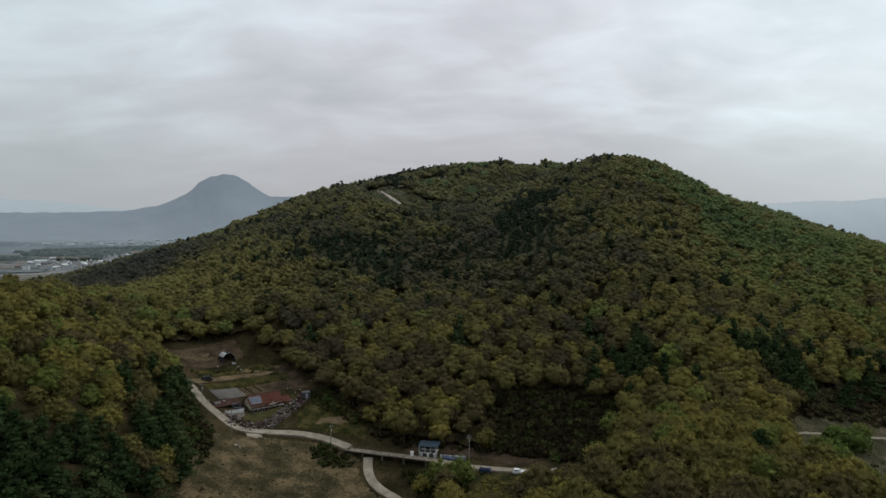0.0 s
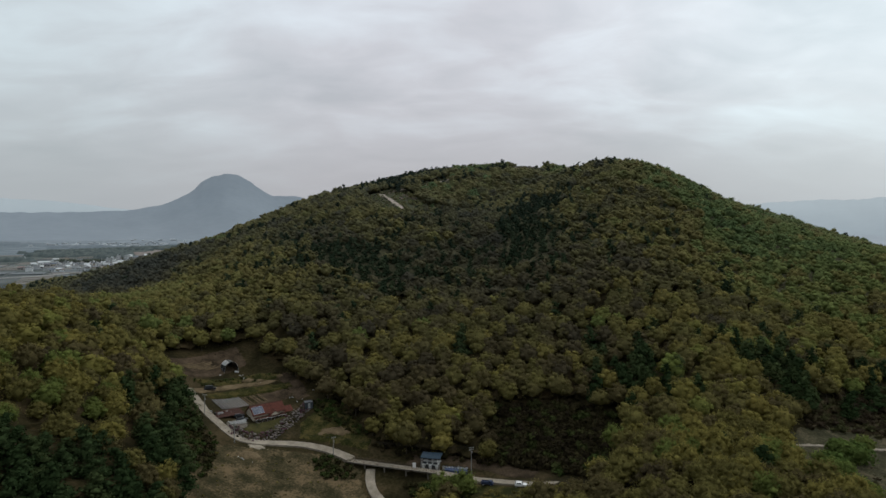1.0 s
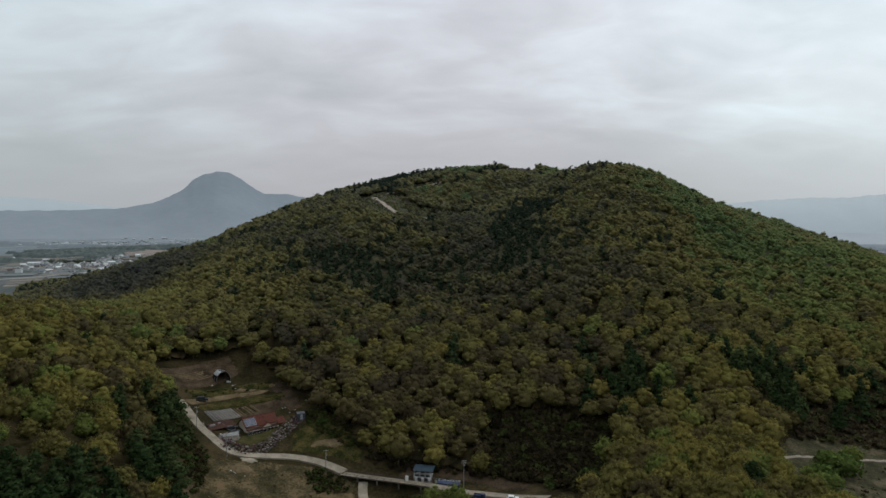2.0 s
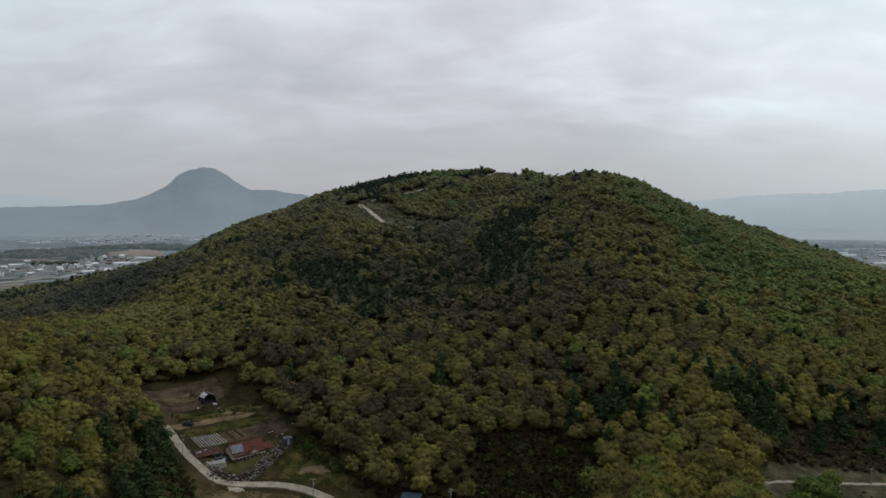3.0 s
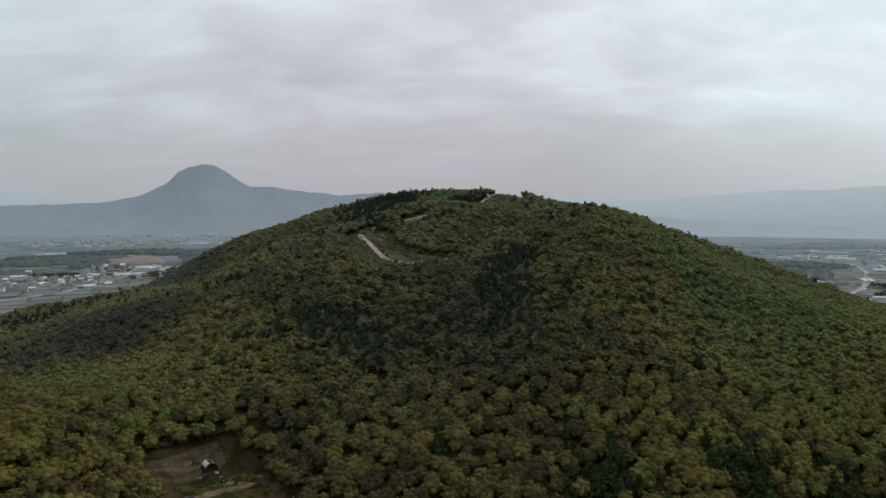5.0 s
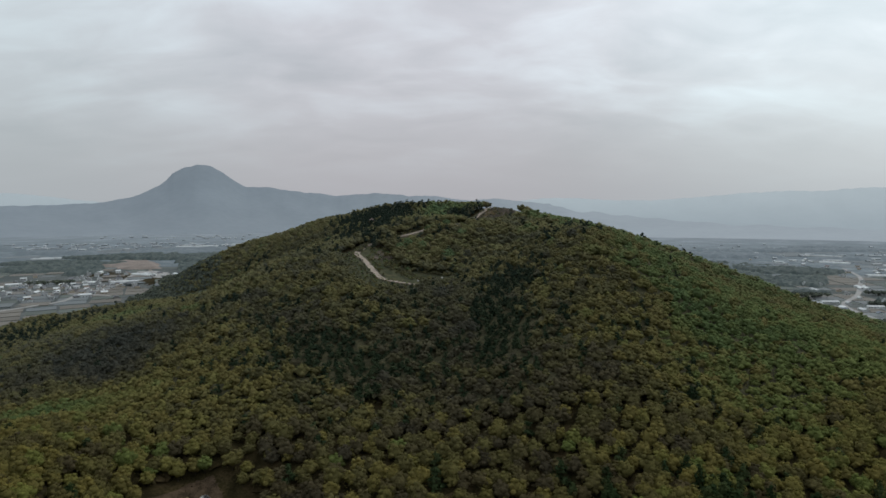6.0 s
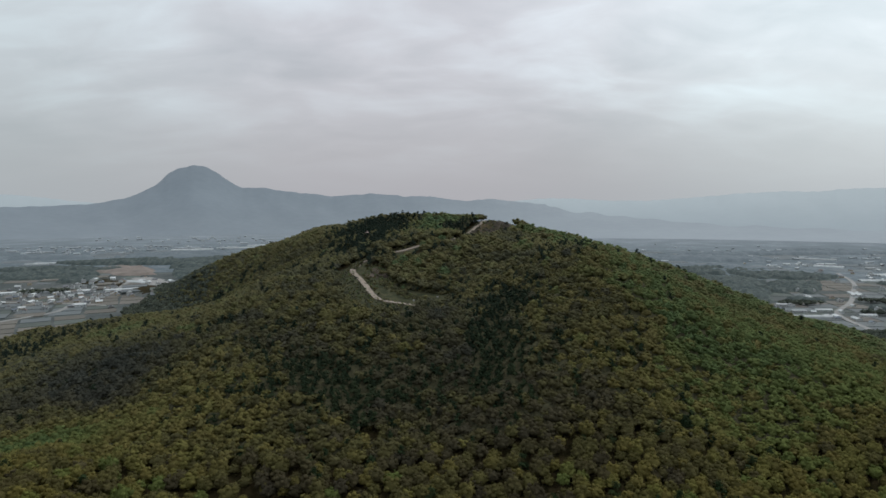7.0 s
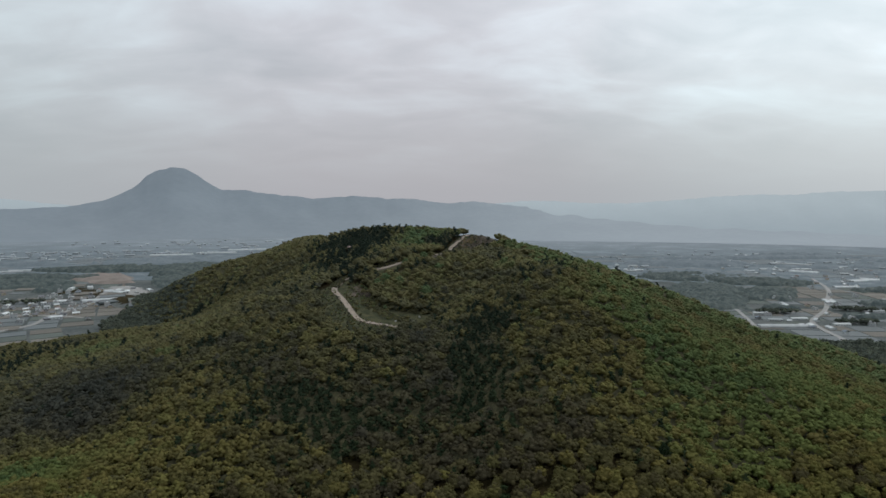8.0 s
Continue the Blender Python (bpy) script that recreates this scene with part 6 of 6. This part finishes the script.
for _i, (_x, _y, _s, _t) in enumerate([(-20, 616, 1.35, 0.9), (-9, 612, 1.2, 0.7), (-13, 628, 1.4, 0.9), (2, 621, 1.3, 0.9), (15, 600, 1.45, 0.7), (27, 597, 1.5, 0.9), (37, 604, 1.3, 0.5), (22, 613, 1.4, 0.7), (46, 594, 1.3, 0.3), (8, 588, 1.0, 0.7), (-39, 651, 1.1, 0.7), (-31, 655, 1.0, 0.5), (9, 664, 1.0, 0.9), (19, 668, 1.1, 0.7), (29, 673, 1.1, 0.9), (37, 680, 0.9, 0.7), (104, 742, 0.6, 0.5), (112, 756, 0.55, 0.3), (90, 730, 0.6, 0.5), (76, 708, 0.7, 0.3), (-12, 574, 0.5, 0.9), (-34, 606, 0.6, 0.7)]):
    ob = thing("oak_tree", OAK_WORDS[_t] + " in the hilltop hollow", "tree", _x, _y, None, 50 * _i, "trees in the hilltop hollow")
    ob.scale = (_s, _s, _s)
    part_of("trunk", trunk_mesh("oak", _i % 5), ob)
    part_of("crown", crown_mesh("oak", _i % 5, _t), ob)

structure("patch_grave", drape(BARE_PATCH, 1.5, 0.25, 0.4, 33), M_FLOOR, "small dry-grass clearing on the hillside", "grass")
heap("grave_mound", "round grass-grown grave mound in a small clearing", -29, 371, 2.4, 2.2, 1.3, M_DRY, 10, 6)
brush("grave_scrub", "dark scrub round the grave mound", [(-40, 368), (-38, 378), (-28, 384), (-18, 381), (-17, 370), (-22, 378), (-32, 379), (-36, 372)], 2.4, 1.2, 2.6, 0.1, 0.7, M_LEAF, 30)
brush("meadow_edge_scrub", "green shrubs along the meadow's upper edge", [(-26, 616), (-16, 612), (-20, 582), (-2, 562), (14, 555), (12, 544), (-10, 549), (-32, 574)], 3.2, 1.4, 3.0, 0.4, 0.8, M_LEAF, 34, 0.24)
brush("hollow_scrub", "olive shrubs along the foot of the hollow trees", [(-26, 582), (4, 572), (34, 564), (40, 576), (6, 590), (-22, 596)], 3.0, 2.2, 4.0, 0.3, 0.7, M_LEAF, 30, 0.26)
brush("field_stubble", "dark weed tufts on the tilled field", [(-132, 291), (-120, 306), (-108, 313), (-100, 302), (-108, 290), (-118, 281), (-125, 279)], 2.8, 0.25, 0.6, 0.0, 0.8, M_BRUSH, 16, 0.3)


def furrows():
    u = Vector((math.cos(radians(58)), math.sin(radians(58)), 0))
    for k in range(7):
        p = Vector((-129 + k * 2.3, 284 + k * 1.2, 0))
        q = p + u * (13 + 4 * math.sin(k))
        bm = ribbon([(p.x, p.y), ((p.x + q.x) / 2 + 0.4, (p.y + q.y) / 2), (q.x, q.y)], 0.7, 0.42, 0.4, 0.15, 2.0)
        structure("furrow_%d" % (k + 1), bm, M_DIRT, "ridge of turned pale soil in the field", "furrow")


furrows()
brush("track_bank_scrub", "olive shrubs on the bank above the hill track", beside([(q[0] - 1, q[1] + 8) for q in HILL_TRACK[6:13]], 4.5), 2.8, 1.6, 3.2, 0.3, 0.7, M_LEAF, 30, 0.26)

# ---- valley: fields, roads, woods and the villages ----
def flat(name, label, category, x, y, w, d, turn, mat, lift=0.25):
    bm = boxes((-w / 2, w / 2, -d / 2, d / 2, -3.0, 0.0))
    me = bpy.data.meshes.new(name)
    bm.to_mesh(me)
    bm.free()
    me.materials.append(mat)
    ob = new(name, me)
    ob.matrix_basis = pose(x, y, land1(x, y) + lift, 0, 0, turn)
    return tagged(ob, label, category, kind="structure")


# field tones drawn together and blued, haze put into their colour
M_PADDY = surface("hazed_paddy", (0.092, 0.108, 0.112), (0.120, 0.136, 0.138), 0.03, 8, rough=0.7, bump=0.05, random_amount=0.12)
M_FIELDGREEN = surface("spring_field", (0.080, 0.096, 0.086), (0.104, 0.120, 0.106), 0.04, 8, random_amount=0.12)
M_FIELDBROWN = surface("fallow_field", (0.118, 0.112, 0.098), (0.162, 0.150, 0.128), 0.04, 8, random_amount=0.15)
# field colour bluer and paler, with haze mixed into the base
M_HAZYFIELD = surface("hazed_plain_field", (0.110, 0.130, 0.138), (0.150, 0.168, 0.174), 0.02, 8, bump=0.0, random_amount=0.10)

vr = random.Random(21)
FIELD_MATS = [(M_PADDY, "haze-grey rice field in the valley"), (M_FIELDGREEN, "dull green spring field in the valley"), (M_FIELDBROWN, "brown fallow field in the valley")]


def field_block(cx, cy, nu, nv, w, d, turn):
    for i in range(nu):
        for j in range(nv):
            if vr.random() < (0.18 if cy < 1700 else 0.55):
                continue
            m, words = FIELD_MATS[vr.choice([0, 0, 1, 2, 2])]
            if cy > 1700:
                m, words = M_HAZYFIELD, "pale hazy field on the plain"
            p = pose(cx, cy, 0, 0, 0, turn) @ Vector(((i - nu / 2 + 0.5) * w, (j - nv / 2 + 0.5) * d, 0))
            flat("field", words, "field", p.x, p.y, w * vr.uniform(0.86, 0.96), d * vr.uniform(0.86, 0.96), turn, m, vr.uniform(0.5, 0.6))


field_block(-660, 1150, 8, 9, 50, 42, 24)
field_block(-540, 880, 3, 5, 44, 38, 30)
field_block(-880, 1480, 6, 5, 70, 50, 20)
field_block(740, 1020, 9, 7, 56, 44, -10)
field_block(1000, 1330, 8, 6, 64, 50, -12)
field_block(-1050, 1960, 6, 4, 110, 80, 6)
field_block(-760, 2200, 6, 4, 120, 90, 2)
field_block(1150, 1830, 7, 4, 110, 80, -8)
field_block(900, 2250, 7, 4, 130, 90, -4)
field_block(1600, 2250, 5, 4, 130, 90, -10)

structure("road_village", ribbon([(-650, 880), (-606, 967), (-590, 1023), (-604, 1100), (-601, 1187), (-612, 1301), (-640, 1420)], 9, 0.9, 2.5, 0.2, 20), M_VALLEYROAD, "pale village road in the valley", "road")
structure("road_village_side", ribbon([(-900, 1160), (-780, 1130), (-680, 1105), (-604, 1100), (-540, 1080)], 6, 0.9, 2.5, 0.2, 20), M_VALLEYROAD, "pale farm road in the valley", "road")
structure("road_plain", ribbon([(650, 830), (689, 898), (705, 960), (740, 1040), (838, 1142), (944, 1280), (1060, 1440), (1160, 1640)], 9, 0.9, 2.5, 0.2, 20), M_VALLEYROAD, "pale country road across the plain", "road")
structure("road_canal", ribbon([(670, 1165), (636, 1070), (600, 975)], 7, 1.0, 2.5, 0.1, 20), M_VALLEYROAD, "straight pale canal road", "road")
structure("excavated_site", drape([(-830, 1580), (-860, 1680), (-840, 1750), (-760, 1740), (-690, 1640), (-650, 1550), (-705, 1510)], 16, 2.0, 8.0, 31), M_BROWNSITE, "bare reddish-brown excavated building site", "site")
structure("excavated_pad", drape([(-690, 1470), (-627, 1500), (-545, 1380), (-566, 1310), (-620, 1340)], 12, 2.2, 1.0, 32), M_VALLEYROAD, "pale levelled ground of the building site", "site")


def village_house(x, y, w, d, h, turn, wall, roof, label, style, group):
    ob = thing("village_house" if style != "hall" else "warehouse", label, "house" if style != "hall" else "warehouse", x, y, None, turn, group)
    part("wall", boxes((-w / 2, w / 2, -d / 2, d / 2, -1.5, h)), wall, ob)
    if style == "flat":
        part("roof", boxes((-w / 2 - 0.4, w / 2 + 0.4, -d / 2 - 0.4, d / 2 + 0.4, h, h + 0.7)), roof, ob)
        part("stair_head", boxes((-w * 0.35, -w * 0.1, -d * 0.2, d * 0.2, h + 0.7, h + 3.0)), wall, ob)
    else:
        k = 0.32 if style == "gable" else 0.16
        part("roof", prism([(-d / 2 - 0.6, h - 0.2), (0, h + d * k), (d / 2 + 0.6, h - 0.2), (d / 2 + 0.6, h + 0.15), (0, h + d * k + 0.35), (-d / 2 - 0.6, h + 0.15)], -w / 2 - 0.5, w / 2 + 0.5), roof, ob)
    for s in range(max(1, int(h / 3))):
        for c in range(max(2, int(w / 4))):
            xx = -w / 2 + (c + 0.5) * w / max(2, int(w / 4))
            part("window", boxes((xx - 0.7, xx + 0.7, -d / 2 - 0.05, -d / 2 + 0.05, 1.0 + 3 * s, 2.3 + 3 * s)), M_GLASS, ob)


ROOFS = [(M_ROOFGREY, "grey"), (M_ROOFDULL, "dull red"), (M_ROOFBLUE, "dull blue"), (M_VALLEYWHITE, "white")]


def village(cx, cy, sx, sy, n, group, turn, halls=0.15):
    placed = []
    for _ in range(n * 12):
        if len(placed) >= n:
            break
        x, y = cx + vr.gauss(0, sx), cy + vr.gauss(0, sy)
        if any(math.hypot(x - a, y - b) < 12.5 for a, b in placed) or land1(x, y) - float(base(x, y)) > 7:
            continue
        placed.append((x, y))
        r, rn = ROOFS[vr.choice([0, 0, 0, 1, 2, 3, 3])]
        t = turn + vr.choice([0, 90]) + vr.uniform(-12, 12)
        if vr.random() < halls:
            village_house(x, y, vr.uniform(16, 30), vr.uniform(7, 11), vr.uniform(3, 4.5), t, M_VALLEYWHITE, M_VALLEYWHITE, "long white sheet-metal warehouse in the valley", "hall", group)
        elif vr.random() < 0.3:
            village_house(x, y, vr.uniform(8, 11), vr.uniform(7, 9), vr.uniform(4, 7), t, M_VALLEYWHITE, M_GREYWALL, "white flat-roofed village house in the valley", "flat", group)
        else:
            village_house(x, y, vr.uniform(7, 11), vr.uniform(5.5, 8), vr.uniform(2.6, 4), t, vr.choice([M_VALLEYWHITE, M_GREYWALL, M_WALL]), r, "village house with a %s roof in the valley" % rn, "gable", group)


village(-655, 1180, 62, 80, 84, "houses of the valley village", 24, 0.08)
village(-760, 1330, 70, 60, 18, "houses of the valley village", 24)
village(-590, 1400, 40, 50, 8, "houses of the valley village", 24, 0.4)
village(760, 1040, 80, 40, 26, "houses on the plain", -10, 0.3)
village(920, 1190, 110, 70, 24, "houses on the plain", -14, 0.35)
village(1180, 1560, 130, 90, 30, "houses on the plain", -10, 0.4)
village(1250, 1800, 120, 80, 22, "houses on the plain", -10, 0.5)
village(760, 1950, 50, 60, 12, "houses on the plain", -10, 0.4)


def greenhouse(x, y, length, turn, bays=1, width=8.0):
    ob = thing("greenhouse", "long white film greenhouse in the valley", "greenhouse", x, y, None, turn, "greenhouses in the valley")
    ob.location.z += 0.8
    for b in range(bays):
        prof = [(math.cos(a) * width / 2 + b * width * 1.05, -1.5 if k in (0, 8) else 0.6 + math.sin(a) * 3.2) for k, a in enumerate([math.pi * i / 8 for i in range(9)])]
        part("cover", prism(prof, -length / 2, length / 2), M_VALLEYWHITE, ob)
        for s in (-1, 1):
            part("door", boxes((s * length / 2 - 0.08, s * length / 2 + 0.08, b * width * 1.05 - 1.3, b * width * 1.05 + 1.3, -1.0, 2.4)), M_ROOFGREY, ob)


for _g in ((654, 986, 84, -6, 2), (590, 1275, 70, 20, 1), (-590, 1252, 66, 22, 1), (-600, 1330, 60, -30, 2), (-1095, 1806, 60, 8, 1), (-1040, 1841, 60, 2, 1), (-860, 2380, 150, 12, 2), (-720, 2470, 150, 14, 2), (-640, 2640, 160, 16, 2), (-1060, 1843, 120, 6, 1), (1355, 2035, 130, -40, 2), (1242, 1795, 80, -50, 2), (1266, 1572, 100, 16, 3), (1401, 2390, 80, -60, 2), (1120, 1452, 60, -6, 2)):
    greenhouse(*_g)

# woods on the valley floor and knolls: one rolling canopy each
# wood colour lifted and greyed for the haze in front of it
M_CANOPY = surface("valley_canopy", (0.046, 0.064, 0.064), (0.106, 0.124, 0.114), 0.07, 6, bump=0.6, mid=(0.071, 0.091, 0.088), spread=(0.38, 0.62))
# far woods blued and self-lit: haze put into colour and emission
M_FARCANOPY = surface("hazed_plain_canopy", (0.046, 0.060, 0.068), (0.080, 0.096, 0.104), 0.02, 8, bump=0.2, mid=(0.060, 0.076, 0.084), spread=(0.38, 0.62), glow=(0.068, 0.083, 0.095))


def canopy(name, label, cx, cy, rx_, ry_, turn, high, seed, mat, cell=7.0):
    """A wood seen as one rolling roof of crowns with a ragged edge, hugging the land."""
    r = np.random.default_rng(seed)
    nu, nv = int(2 * rx_ / cell) + 1, int(2 * ry_ / cell) + 1
    u, v = np.meshgrid(np.linspace(-rx_, rx_, nu), np.linspace(-ry_, ry_, nv), indexing="ij")
    u, v = u + r.uniform(-0.35, 0.35, u.shape) * cell, v + r.uniform(-0.35, 0.35, u.shape) * cell
    c, s = math.cos(radians(turn)), math.sin(radians(turn))
    X, Y = cx + u * c - v * s, cy + u * s + v * c
    q = np.hypot(u / rx_, v / ry_) + 0.22 * wave(X, Y, 70, seed) + r.normal(0, 0.03, u.shape)
    q = np.maximum(q, 1.05 - 6 * (1 - np.maximum(np.abs(u) / (rx_ + cell), np.abs(v) / (ry_ + cell))))
    up = np.clip((1 - q) / 0.12, 0, 1) ** 0.7
    up[0, :] = up[-1, :] = up[:, 0] = up[:, -1] = 0.0
    dome = np.clip(1 - q, 0, 1)
    Z = land(X, Y) - 1.5 + up * (4.0 + r.uniform(0, 7.0, u.shape)) + high * dome
    k = np.arange(nu * nv).reshape(nu, nv)
    quad = np.stack([k[:-1, :-1], k[1:, :-1], k[1:, 1:], k[:-1, 1:]], -1).reshape(-1, 4)
    quad = quad[up.ravel()[quad].max(1) > 0]
    me = mesh_from(name, np.stack([X, Y, Z], -1).reshape(-1, 3), np.concatenate([quad[:, [0, 1, 2]], quad[:, [0, 2, 3]]]), [mat])
    return tagged(new(name, me), label, "woods", kind="stuff")


NEAR_WOODS = [(-800, 1850, 200, 60, 4, 12), (-560, 1770, 130, 110, 10, 14), (830, 1690, 150, 90, -6, 10), (970, 1560, 120, 70, -20, 8), (760, 1440, 80, 110, -14, 8), (-600, 1900, 120, 120, 10, 10), (-960, 1650, 180, 46, 4, 5), (-930, 1840, 130, 40, 4, 4), (1180, 1380, 90, 34, -8, 3), (860, 1060, 46, 20, -10, 2), (-900, 1510, 130, 70, 0, 6), (-760, 1400, 50, 24, 20, 2), (-520, 1620, 110, 150, 20, 8), (690, 1340, 90, 210, -24, 12), (850, 1350, 60, 110, -40, 8), (590, 1200, 40, 80, 0, 4), (-930, 1290, 60, 30, 10, 2), (1010, 1200, 50, 30, 0, 2), (760, 1170, 40, 18, -20, 2)]
for _i, (_x, _y, _a, _b, _t, _h) in enumerate(NEAR_WOODS):
    canopy("valley_wood_%d" % (_i + 1), "dull grey-green wood on the valley floor", _x, _y, _a, _b, _t, _h, 60 + _i, M_CANOPY, 4.6)
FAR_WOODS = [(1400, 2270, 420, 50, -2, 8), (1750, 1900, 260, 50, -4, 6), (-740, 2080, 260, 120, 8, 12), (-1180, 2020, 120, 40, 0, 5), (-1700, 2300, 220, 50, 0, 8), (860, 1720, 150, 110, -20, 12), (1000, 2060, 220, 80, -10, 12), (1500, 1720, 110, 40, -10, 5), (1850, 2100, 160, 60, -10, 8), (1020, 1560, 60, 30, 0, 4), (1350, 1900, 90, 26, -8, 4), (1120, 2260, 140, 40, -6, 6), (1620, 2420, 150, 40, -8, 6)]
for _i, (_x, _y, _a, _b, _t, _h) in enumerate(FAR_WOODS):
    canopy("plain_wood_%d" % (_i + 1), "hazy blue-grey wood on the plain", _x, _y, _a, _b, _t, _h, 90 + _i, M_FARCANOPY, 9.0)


# leaf colour greyed and lightened, with air haze painted in
M_VALLEYTREES = foliage("valley_trees", [(0.0, (0.080, 0.096, 0.082)), (1.0, (0.124, 0.140, 0.106))], 0.3, 0.2)


def valley_stand(name, label, cx, cy, rx_, ry_, turn, n, seed):
    """A wood of separate crowns."""
    r = np.random.default_rng(seed)
    a, q = r.uniform(0, 6.28, n), np.sqrt(r.uniform(0, 1, n))
    u, v = q * np.cos(a) * rx_, q * np.sin(a) * ry_
    c, s = math.cos(radians(turn)), math.sin(radians(turn))
    grow(name, label, "oak", M_VALLEYTREES, cx + u * c - v * s, cy + u * s + v * c, 16, 0.38, 2, True, 4.4, 6.8, r.uniform(0, 1, n))


for _i, (_x, _y, _a, _b, _t, _n) in enumerate([(-438, 1120, 48, 190, 14, 760), (560, 800, 116, 84, -20, 700), (690, 790, 94, 62, -20, 420), (-405, 1020, 70, 90, 10, 420), (-735, 1230, 44, 16, 30, 24), (800, 1010, 40, 8, -10, 30), (900, 1130, 50, 10, -20, 36), (720, 1120, 40, 9, -10, 30)]):
    valley_stand("valley_stand_%d" % (_i + 1), "grey-green trees at the foot of the hill", _x, _y, _a, _b, _t, _n, 40 + _i)


# far villages and greenhouses on the hazy plain
def far_building(x, y, w, d, h, turn, label, mat, group):
    ob = thing("far_building", label, "building", x, y, None, turn, group)
    part("wall", boxes((-w / 2, w / 2, -d / 2, d / 2, -2, h)), mat, ob)
    part("roof", prism([(-d / 2 - 0.5, h), (0, h + d * 0.14), (d / 2 + 0.5, h), (d / 2 + 0.5, h + 0.4), (0, h + d * 0.14 + 0.5), (-d / 2 - 0.5, h + 0.4)], -w / 2 - 0.5, w / 2 + 0.5), mat, ob)


# white dimmed and blued, as if seen through haze
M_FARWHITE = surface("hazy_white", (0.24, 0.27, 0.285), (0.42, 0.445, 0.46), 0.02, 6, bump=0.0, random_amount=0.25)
PLAIN_HAMLETS = [(-1230, 2290, 150, 70, 34), (-900, 2480, 170, 60, 34), (-1420, 2520, 120, 60, 18), (-800, 2900, 220, 120, 22), (1350, 2050, 230, 210, 44), (1200, 2400, 420, 200, 24), (-1250, 3050, 300, 90, 18), (-650, 3250, 260, 90, 16)]
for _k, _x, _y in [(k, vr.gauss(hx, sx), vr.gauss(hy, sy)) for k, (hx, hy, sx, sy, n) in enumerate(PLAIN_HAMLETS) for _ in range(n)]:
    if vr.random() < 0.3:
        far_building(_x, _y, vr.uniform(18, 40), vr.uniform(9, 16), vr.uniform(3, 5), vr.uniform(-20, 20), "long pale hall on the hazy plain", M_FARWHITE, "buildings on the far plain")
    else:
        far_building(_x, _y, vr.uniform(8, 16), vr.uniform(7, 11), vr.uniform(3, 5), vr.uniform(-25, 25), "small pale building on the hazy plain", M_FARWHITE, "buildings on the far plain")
